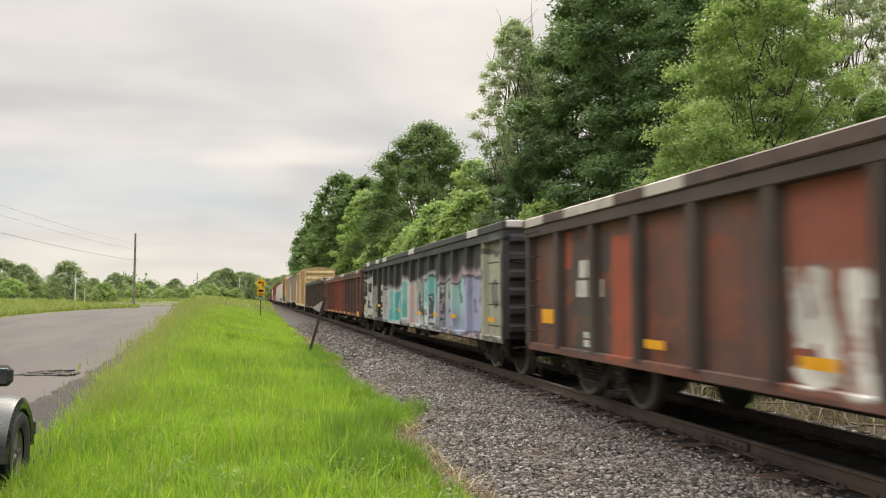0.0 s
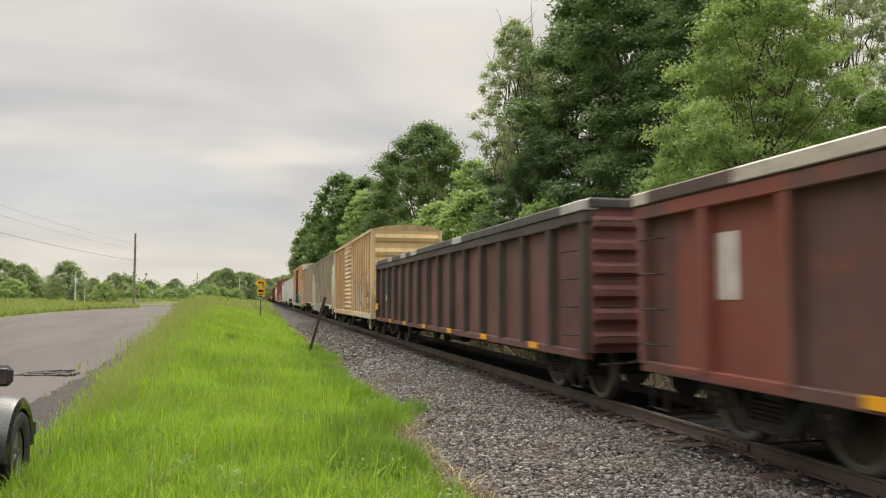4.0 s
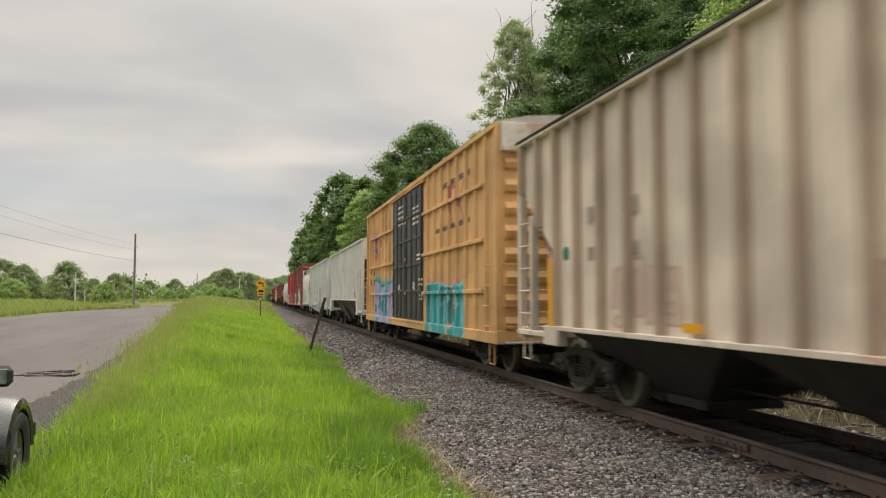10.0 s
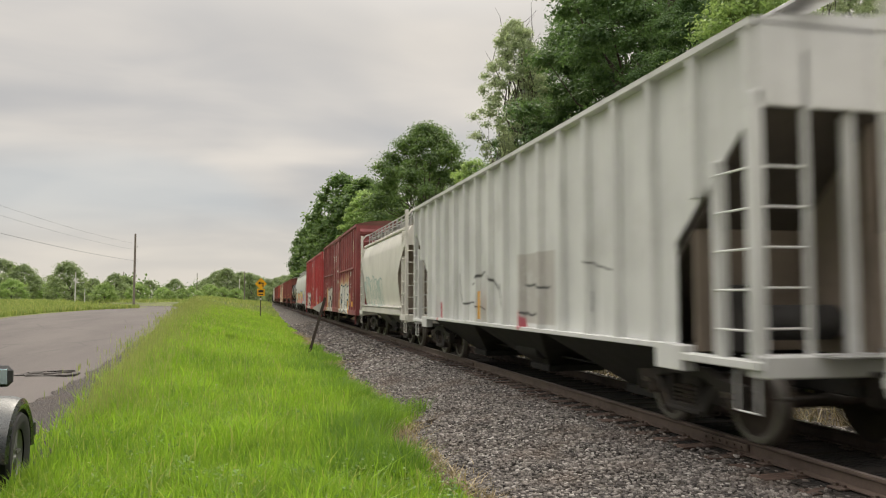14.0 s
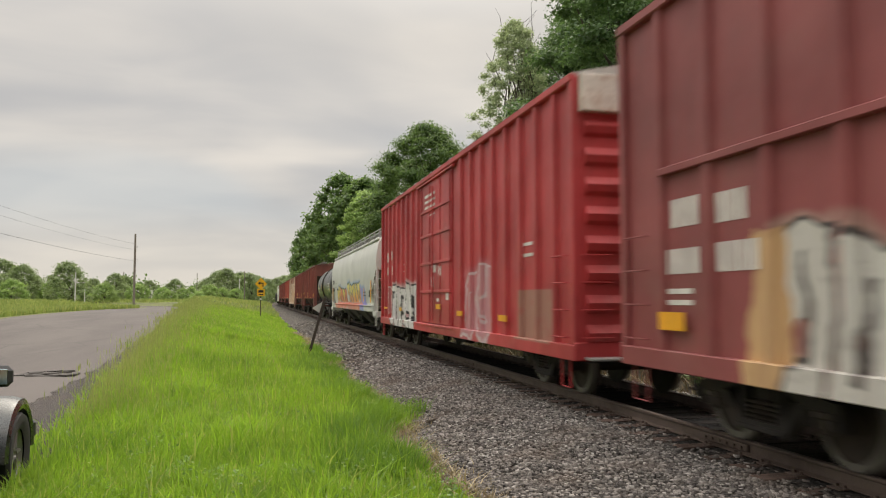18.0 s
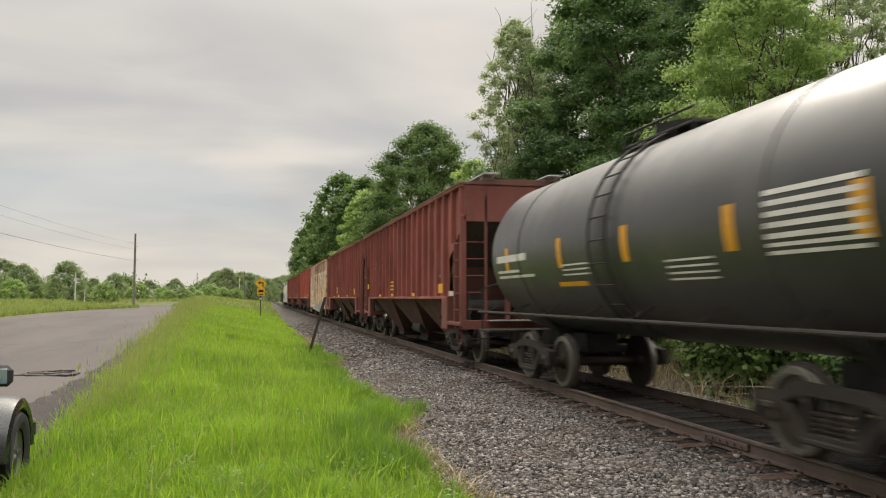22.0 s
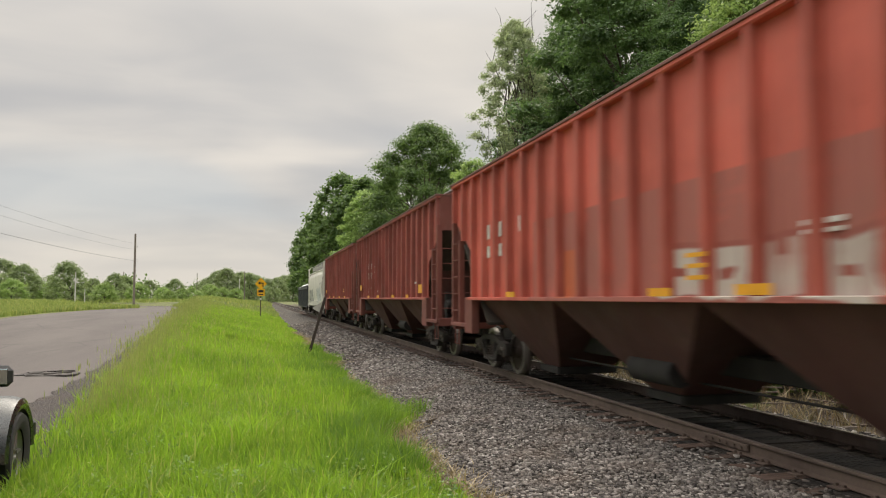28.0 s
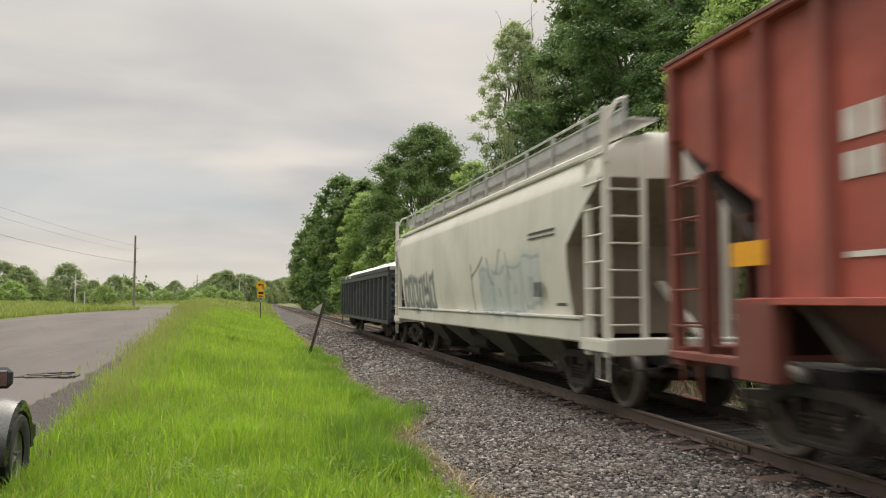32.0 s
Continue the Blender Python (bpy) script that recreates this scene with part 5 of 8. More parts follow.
def frame_mesh():
    """A cast truck side frame: arched top, sagging bottom, a spring window in the middle."""
    g = Geo()
    x0, x1 = -0.07, 0.07
    top = [(-1.12, 0.50), (-1.12, 0.66), (-0.72, 0.70), (-0.42, 0.80), (0.42, 0.80), (0.72, 0.70), (1.12, 0.66), (1.12, 0.50)]
    g.prism([(-1.13, 0.58), (-0.66, 0.59), (-0.38, 0.69), (0.38, 0.69), (0.66, 0.59), (1.13, 0.58)] + top[::-1][1:-1], x0, x1)
    g.prism([(-0.66, 0.60), (-0.40, 0.24), (0.40, 0.24), (0.66, 0.60), (0.54, 0.60), (0.32, 0.34), (-0.32, 0.34), (-0.54, 0.60)], x0, x1)
    for s in (-1, 1):
        g.cbox(x0, x1, s * 0.31 - 0.045, s * 0.31 + 0.045, 0.30, 0.72, 0.012)
        g.cbox(x0, x1, s * 0.89 - 0.23, s * 0.89 + 0.23, 0.56, 0.66, 0.02)
        g.cbox(x0, x1, s * 1.09 - 0.04, s * 1.09 + 0.04, 0.40, 0.60, 0.012)
        g.cbox(x0, x1, s * 0.69 - 0.04, s * 0.69 + 0.04, 0.40, 0.60, 0.012)
    g.cbox(-0.10, 0.10, -0.36, 0.36, 0.24, 0.30, 0.015)
    return g.mesh("side_frame", [M_STEEL])


def spring_mesh():
    g = Geo()
    pts = [(0.06 * math.cos(2 * math.pi * k / 7), 0.06 * math.sin(2 * math.pi * k / 7), 0.31 + 0.25 * k / 35) for k in range(36)]
    g.path(pts, 0.016, 4)
    return g.mesh("coil_spring", [M_SPRING])


def bolster_mesh():
    g = Geo()
    g.cbox(-1.12, 1.12, -0.16, 0.16, 0.56, 0.70, 0.02)
    g.cbox(-0.35, 0.35, -0.2, 0.2, 0.55, 0.76, 0.03)
    for s in (-1, 1):
        g.cbox(-0.85, 0.85, s * 0.36 - 0.04, s * 0.36 + 0.04, 0.36, 0.44, 0.01)
        for w in (-0.75, 0.75):
            g.cbox(w - 0.06, w + 0.06, s * 0.42 - 0.03, s * 0.42 + 0.05, 0.32, 0.54, 0.012)
    return g.mesh("truck_bolster", [M_STEEL])


def adapter_mesh():
    g = Geo()
    g.cbox(-0.085, 0.085, -0.10, 0.10, 0.50, 0.575, 0.015)
    return g.mesh("bearing_adapter", [M_SPRING])


WHEELSET, SIDE_FRAME, SPRINGS, BOLSTER, ADAPTER = wheelset_mesh(), frame_mesh(), spring_mesh(), bolster_mesh(), adapter_mesh()
WHEELS, WAGONS = [], []


def put_truck(wagon, y):
    t = part("truck", BOLSTER, None, wagon, "dark rusty freight truck")
    t.location = (0, y, FLOAT)
    for s in (-1, 1):
        part("side_frame", SIDE_FRAME, None, t).location = (s * 1.10, 0, 0)
        for w in (-0.17, 0.0, 0.17):
            part("coil_spring", SPRINGS, None, t).location = (s * 1.10, w, 0)
        for w in (-0.89, 0.89):
            part("bearing_adapter", ADAPTER, None, t).location = (s * 1.10, w, 0)
    for w in (-0.89, 0.89):
        o = part("wheelset", WHEELSET, None, t, "worn steel wheels on an axle")
        o.location = (0, w, 0.457)
        WHEELS.append((o, w))


def coupler_mesh():
    g = Geo()
    g.cbox(-0.09, 0.09, -0.50, 0.75, 0.74, 0.94, 0.02)
    g.prism([(-0.16, -0.62), (0.05, -0.66), (0.07, -0.48), (0.0, -0.44), (0.0, -0.36), (0.14, -0.34), (0.16, -0.22), (-0.16, -0.22)], 0.70, 0.98, "z")
    g.cbox(-0.30, 0.30, -0.10, 0.0, 0.66, 1.02, 0.02)
    g.path([(0.22, -0.05, 0.72), (0.26, -0.30, 0.55), (0.16, -0.48, 0.40), (0.05, -0.58, 0.42)], 0.025, 7)
    g.path([(-0.25, -0.02, 0.95), (-0.9, -0.08, 0.80), (-1.40, -0.08, 0.78)], 0.016, 6)
    return g.mesh("coupler", [M_STEEL])


COUPLER = coupler_mesh()


def base(wagon, L, truck_at, sill=(0.72, 1.02), width=0.34, stub=False):
    """Centre sill, couplers, brake gear and trucks."""
    if stub:
        for a, b in ((0.15, 2.6), (L - 2.6, L - 0.15)):
            part("stub_sill", Geo().cbox(-width, width, a, b, sill[0], sill[1], 0.02), M_DARK, wagon)
    else:
        part("centre_sill", Geo().cbox(-width, width, 0.15, L - 0.15, sill[0], sill[1], 0.02), M_DARK, wagon)
    a = part("coupler", COUPLER, None, wagon)
    b = part("coupler", COUPLER, None, wagon)
    b.location, b.rotation_euler = (0, L, 0), (0, 0, math.pi)
    for y in (truck_at, L - truck_at):
        put_truck(wagon, y)
    if stub:
        return
    part("air_reservoir", Geo().tube((-0.75, L * 0.5 - 0.7, 0.75), (-0.75, L * 0.5 + 0.5, 0.75), 0.19, n=14), M_DARK, wagon, soft=True)
    part("brake_cylinder", Geo().tube((0.7, L * 0.42, 0.78), (0.7, L * 0.42 + 0.5, 0.78), 0.15, n=12), M_DARK, wagon, soft=True)
    part("brake_rod", Geo().tube((-0.45, truck_at + 1.0, 0.62), (-0.45, L - truck_at - 1.0, 0.62), 0.018, n=6), M_DARK, wagon)
    part("train_line_pipe", Geo().tube((0.42, 0.1, 0.66), (0.42, L - 0.1, 0.66), 0.02, n=6), M_DARK, wagon)


def rungs(wagon, x, y0, y1, zs, mat, out=0.075, name="rung"):
    """Grab irons on a side: a bar standing off on two short legs."""
    s = -1 if x < 0 else 1
    for z in zs:
        g = Geo()
        g.path([(x, y0, z), (x + s * out, y0, z), (x + s * out, y1, z), (x, y1, z)], 0.011, 6)
        part(name, g, mat, wagon)


def end_rungs(wagon, y, x0, x1, zs, mat, out=0.075):
    s = -1 if y < 1 else 1
    for z in zs:
        g = Geo()
        g.path([(x0, y, z), (x0, y + s * out, z), (x1, y + s * out, z), (x1, y, z)], 0.011, 6)
        part("rung", g, mat, wagon)


def stirrup(wagon, x, y, z, mat):
    g = Geo()
    g.path([(x, y, z), (x, y, z - 0.42), (x, y + 0.34, z - 0.42), (x, y + 0.34, z)], 0.016, 6)
    part("stirrup_step", g, mat, wagon)


def marks(wagon, x, items, mat, name="marking_bar"):
    """Plain bars painted on a side: (y0, y1, z0, z1), a few millimetres proud."""
    s = -1 if x < 0 else 1
    for y0, y1, z0, z1 in items:
        n = 1 if z1 - z0 < 0.12 or y1 - y0 < 0.3 or name != "marking_bar" else round((y1 - y0) / 0.2)
        for k in range(n):
            a = y0 + (y1 - y0) * k / n
            b = y0 + (y1 - y0) * (k + (1.0 if n == 1 else 0.72)) / n
            part(name, Geo().box(x, x + s * 0.006, a, b, z0, z1), mat, wagon)


def reflectors(wagon, x, items):
    """Yellow strips: (y0, y1, z0, z1)."""
    s = -1 if x < 0 else 1
    for y0, y1, z0, z1 in items:
        part("reflector", Geo().box(x, x + s * 0.008, y0, y1, z0, z1), M_YELLOW, wagon, "yellow reflective strip")


def strips(ys, z, w=0.45, h=0.11):
    return [(y, y + w, z, z + h) for y in ys]


def wagon_thing(name, label, start):
    w = thing(name, label, "freight wagon", "wagons of the freight train")
    w.location = (TRACK, start, RAIL - FLOAT)
    WAGONS.append((w, start))
    return w


def hat(y, w, d):
    """The outline of a pressed side post, (x, y) with x outward from the sheet."""
    return [(0, y - w), (d, y - w * 0.62), (d, y + w * 0.62), (0, y + w)]


def posts(wagon, ys, z0, z1, w, d, sheet, mat, name="side_post", sides=(-1, 1)):
    for s in sides:
        for y in ys:
            poly = [(s * (sheet + a), b) for a, b in hat(y, w, d)]
            if s < 0:
                poly = poly[::-1]
            part(name, Geo().prism(poly, z0, z1, "z"), mat, wagon)


def gondola(label, y0, y1, top, paint, chord, n=15, marks_w=(), refl=(), load=None, post=None):
    L = y1 - y0
    w = wagon_thing("gondola_wagon", label, y0)
    bot = 0.84
    base(w, L, 2.0)
    part("floor", Geo().cbox(-1.42, 1.42, 0.12, L - 0.12, 1.0, 1.12, 0.01), M_DARK, w)
    for s in (-1, 1):
        a, b = sorted((s * 1.40, s * 1.43))
        part("side_sheet", Geo().box(a, b, 0.10, L - 0.10, bot + 0.02, top - 0.12), paint, w)
        a, b = sorted((s * 1.36, s * 1.585))
        part("top_chord", Geo().cbox(a, b, 0.0, L, top - 0.17, top, 0.02), chord, w)
        # strip added for the band of shade beneath the chord
        a, b = sorted((s * 1.36, s * 1.56))
        part("chord_shade_web", Geo().cbox(a, b, 0.02, L - 0.02, top - 0.34, top - 0.172, 0.012), post or paint, w)
        a, b = sorted((s * 1.40, s * 1.535))
        part("side_sill", Geo().cbox(a, b, 0.1, L - 0.1, bot, bot + 0.13, 0.012), paint, w)
    ys = [0.16 + (L - 0.32) * k / n for k in range(n + 1)]
    posts(w, ys, bot + 0.10, top - 0.15, 0.12, 0.125, 1.428, post or paint)
    for yy in (0.06, L - 0.06):
        part("end_sheet", Geo().cbox(-1.45, 1.45, yy - 0.03, yy + 0.03, bot + 0.1, top - 0.05, 0.008), paint, w)
        o = -1 if yy < 1 else 1
        for k in range(6):
            z = bot + 0.30 + (top - bot - 0.65) * k / 5
            poly = [(yy + o * 0.03, z - 0.11), (yy + o * 0.115, z - 0.05), (yy + o * 0.115, z + 0.05), (yy + o * 0.03, z + 0.11)]
            part("end_rib", Geo().prism(poly if o < 0 else poly[::-1], -1.44, 1.44), paint, w)
        part("end_cap", Geo().cbox(-1.5, 1.5, yy - 0.09, yy + 0.09, top - 0.13, top + 0.02, 0.02), chord, w)
    zs = [bot + 0.35 + 0.42 * k for k in range(int((top - bot - 0.6) / 0.42) + 1)]
    for s in (-1, 1):
        rungs(w, s * 1.56, 0.28, 0.76, zs, M_STEEL)
        rungs(w, s * 1.56, L - 0.76, L - 0.28, zs, M_STEEL)
        stirrup(w, s * 1.5, 0.30, bot, M_STEEL)
        stirrup(w, s * 1.5, L - 0.64, bot, M_STEEL)
    end_rungs(w, -0.06, -1.35, -0.90, zs, M_STEEL)
    part("brake_wheel", Geo().lathe([(-0.16, 0.24), (-0.14, 0.27), (-0.12, 0.24), (-0.14, 0.22), (-0.16, 0.24)], "y", 20, None, (0.6, -0.04, top - 0.7)), M_STEEL, w)
    reflectors(w, -1.556, refl)
    marks(w, -1.432, marks_w, M_WHITE)
    if load:
        q = random.Random(int(y0))
        g = Geo()
        nx, ny = 7, 34
        vv = []
        for j in range(ny + 1):
            for i in range(nx + 1):
                x = -1.40 + 2.8 * i / nx
                e = 1 - abs(2 * i / nx - 1) ** 3
                vv.append((x, 0.2 + (L - 0.4) * j / ny, top - 0.02 + e * (0.18 + 0.22 * abs(math.sin(j * 0.62)) + 0.05 * q.random())))
        g.add(vv, [(j * (nx + 1) + i, j * (nx + 1) + i + 1, (j + 1) * (nx + 1) + i + 1, (j + 1) * (nx + 1) + i) for j in range(ny) for i in range(nx)])
        part("covered_load", g, load, w, "lumpy white tarpaulin over the load", True)
    return w


def boxcar(label, y0, y1, eave, paint, roof, doors, rib=0.82, belt=(), bot=0.85, white=(), refl=(), end_mat=None, black=(), post_d=0.06, end_ribs=7, marks_mat=None, on_door=(), end_top=None, post_mat=None):
    """doors: (start, end, paint, style); style is bars or corrugated."""
    L = y1 - y0
    w = wagon_thing("boxcar", label, y0)
    base(w, L, 2.3, (0.72, 1.0))
    sh = VX - post_d - 0.005
    part("floor", Geo().cbox(-1.45, 1.45, 0.05, L - 0.05, 0.98, 1.12, 0.01), M_DARK, w)
    end_mat = end_mat or paint
    for s in (-1, 1):
        a, b = sorted((s * (sh - 0.03), s * sh))
        part("side_sheet", Geo().box(a, b, 0.02, L - 0.02, bot + 0.12, eave - 0.03), paint, w)
        a, b = sorted((s * 1.36, s * (VX + 0.012)))
        part("side_sill", Geo().cbox(a, b, 0.0, L, bot, bot + 0.24, 0.012), paint, w)
        a, b = sorted((s * (sh - 0.04), s * (VX + 0.02)))
        part("eave", Geo().cbox(a, b, 0.0, L, eave - 0.14, eave, 0.02), paint, w)
        for k, yy in enumerate((0.07, L - 0.07)):
            a, b = sorted((s * (sh - 0.06), s * VX))
            part("corner_post", Geo().cbox(a, b, yy - 0.07, yy + 0.07, bot + 0.2, eave - 0.1, 0.015), paint, w)
        spots = []
        count = round(L / rib)
        for k in range(1, count):
            yy = L * k / count
            if all(not (d0 - 0.12 < yy < d1 + 0.12) for d0, d1, _, _ in doors):
                spots.append(yy)
        posts(w, spots, bot + 0.22, eave - 0.12, 0.085, post_d, sh - 0.002, post_mat or paint, "side_post", (s,))
        for zb in belt:
            edges = [0.9] + [q for d in doors for q in d[:2]] + [L - 0.9]
            for b0, b1 in zip(edges[::2], edges[1::2]):
                a, b = sorted((s * (sh - 0.01), s * (VX + 0.012)))
                part("belt_rail", Geo().cbox(a, b, b0 + 0.1, b1 - 0.1, zb - 0.045, zb + 0.045, 0.01), paint, w)
        for d0, d1, dm, style in doors:
            a, b = sorted((s * (sh - 0.02), s * (sh + 0.045)))
            door = part("door", Geo().cbox(a, b, d0, d1, bot + 0.26, eave - 0.22, 0.012), dm, w)
            xs = s * (sh + 0.043)
            if style == "corrugated":
                k = 15
                for i in range(k):
                    zc = bot + 0.40 + (eave - bot - 0.75) * i / (k - 1)
                    poly = [(xs, zc - 0.085), (xs + s * 0.05, zc - 0.02), (xs + s * 0.05, zc + 0.03), (xs, zc + 0.085)]
                    part("door_corrugation", Geo().prism(poly if s > 0 else poly[::-1], d0 + 0.06, d1 - 0.06, "y"), dm, door)
            else:
                for zc in (0.22, 0.42, 0.62, 0.80):
                    z = bot + 0.26 + (eave - bot - 0.48) * zc
                    a, b = sorted((xs, xs + s * 0.04))
                    part("door_bar", Geo().cbox(a, b, d0 + 0.03, d1 - 0.03, z - 0.04, z + 0.04, 0.01), dm, door)
                for f in (0.04, 0.33, 0.67, 0.96):
                    yy = d0 + (d1 - d0) * f
                    a, b = sorted((xs, xs + s * 0.03))
                    part("door_post", Geo().cbox(a, b, yy - 0.035, yy + 0.035, bot + 0.30, eave - 0.26, 0.008), dm, door)
                part("lock_bar", Geo().tube((xs + s * 0.05, (d0 + d1) / 2 + 0.1, bot + 0.35), (xs + s * 0.05, (d0 + d1) / 2 + 0.1, eave - 0.4), 0.022, n=8), dm, door)
            for zt, hh in ((bot + 0.20, 0.06), (eave - 0.20, 0.05)):
                a, b = sorted((s * sh, s * (VX + 0.03)))
                part("door_track", Geo().cbox(a, b, d0 - 0.35, d1 + 0.35, zt - hh / 2, zt + hh / 2, 0.008), paint, w)
    rise = 0.20
    prof = [(-VX - 0.02, eave - 0.01), (-VX * 0.55, eave + rise * 0.72), (0, eave + rise), (VX * 0.55, eave + rise * 0.72), (VX + 0.02, eave - 0.01), (VX - 0.1, eave - 0.06), (-VX + 0.1, eave - 0.06)]
    part("roof", Geo().prism(prof[::-1], 0.0, L, "y"), roof, w)
    nseam = round(L / 1.1)
    for k in range(1, nseam):
        yy = L * k / nseam
        seam = [(x * 1.0, z + 0.035) for x, z in prof[:5]] + [(x, z - 0.01) for x, z in prof[:5]][::-1]
        part("roof_seam", Geo().prism(seam, yy - 0.035, yy + 0.035, "y"), roof, w)
    for yy, o in ((0.0, -1), (L, 1)):
        a, b = sorted((yy - o * 0.05, yy - o * 0.01))
        gable = [(-sh, bot + 0.1), (sh, bot + 0.1), (sh, eave - 0.02), (VX * 0.55, eave + rise * 0.70), (0, eave + rise * 0.97), (-VX * 0.55, eave + rise * 0.70), (-sh, eave - 0.02)]
        part("end_sheet", Geo().prism(gable, a, b, "y"), end_mat, w)
        for k in range(end_ribs):
            zc = bot + 0.40 + (eave - bot - 0.80) * k / (end_ribs - 1)
            hgt = (eave - bot) / end_ribs * 0.30
            poly = [(yy - o * 0.012, zc - hgt), (yy + o * 0.05, zc - hgt * 0.6), (yy + o * 0.085, zc + hgt * 0.15), (yy - o * 0.012, zc + hgt)]
            part("end_corrugation", Geo().prism(poly if o < 0 else poly[::-1], -sh + 0.12, sh - 0.12), end_mat, w)
        if end_top:
            a, b = sorted((yy - o * 0.012, yy + o * 0.135))
            part("end_panel", Geo().cbox(-sh + 0.03, sh - 0.03, a, b, eave - 0.62, eave - 0.04, 0.01), end_top, w, "pale panel at the top of the end")
        a, b = sorted((yy - o * 0.1, yy + o * 0.03))
        part("end_sill", Geo().cbox(-VX, VX, a, b, bot, bot + 0.28, 0.015), paint, w)
    zs = [bot + 0.35 + 0.42 * k for k in range(4)]
    for s in (-1, 1):
        for ya, yb in ((0.22, 0.72), (L - 0.72, L - 0.22)):
            rungs(w, s * (VX - 0.01), ya, yb, zs, paint)
        stirrup(w, s * 1.5, 0.26, bot, paint)
        stirrup(w, s * 1.5, L - 0.6, bot, paint)
    end_rungs(w, -0.02, -1.42, -0.95, [bot + 0.35 + 0.42 * k for k in range(4)], paint)
    part("crossover_step", Geo().cbox(-1.4, 1.4, -0.32, -0.05, bot + 0.02, bot + 0.06, 0.008), M_GALV, w)
    part("brake_wheel", Geo().lathe([(-0.22, 0.24), (-0.20, 0.27), (-0.18, 0.24), (-0.20, 0.22), (-0.22, 0.24)], "y", 20, None, (0.75, 0, bot + 1.3)), M_STEEL, w)
    reflectors(w, -VX - 0.014, refl)
    marks(w, -sh - 0.050, on_door, M_WHITE)
    marks(w, -sh - 0.001, white, marks_mat or M_WHITE)
    marks(w, -sh - 0.001, black, M_BLACKMARK)
    return w


def bays(w, L, n, z0, z1, y_in, mat, half=1.40):
    step_y = (L - 2 * y_in) / n
    for k in range(n):
        a, b = y_in + k * step_y, y_in + (k + 1) * step_y
        m = (a + b) / 2
        g = Geo()
        lo = 0.55
        g.add([(-half, a, z1), (half, a, z1), (half, b, z1), (-half, b, z1), (-lo, m - 0.42, z0), (lo, m - 0.42, z0), (lo, m + 0.42, z0), (-lo, m + 0.42, z0)],
              [(0, 1, 2, 3), (4, 7, 6, 5), (0, 4, 5, 1), (1, 5, 6, 2), (2, 6, 7, 3), (3, 7, 4, 0)])
        bay = part("hopper_bay", g, mat, w)
        part("outlet_gate", Geo().cbox(-lo - 0.06, lo + 0.06, m - 0.5, m + 0.5, z0 - 0.12, z0 + 0.01, 0.012), M_DARK, bay)


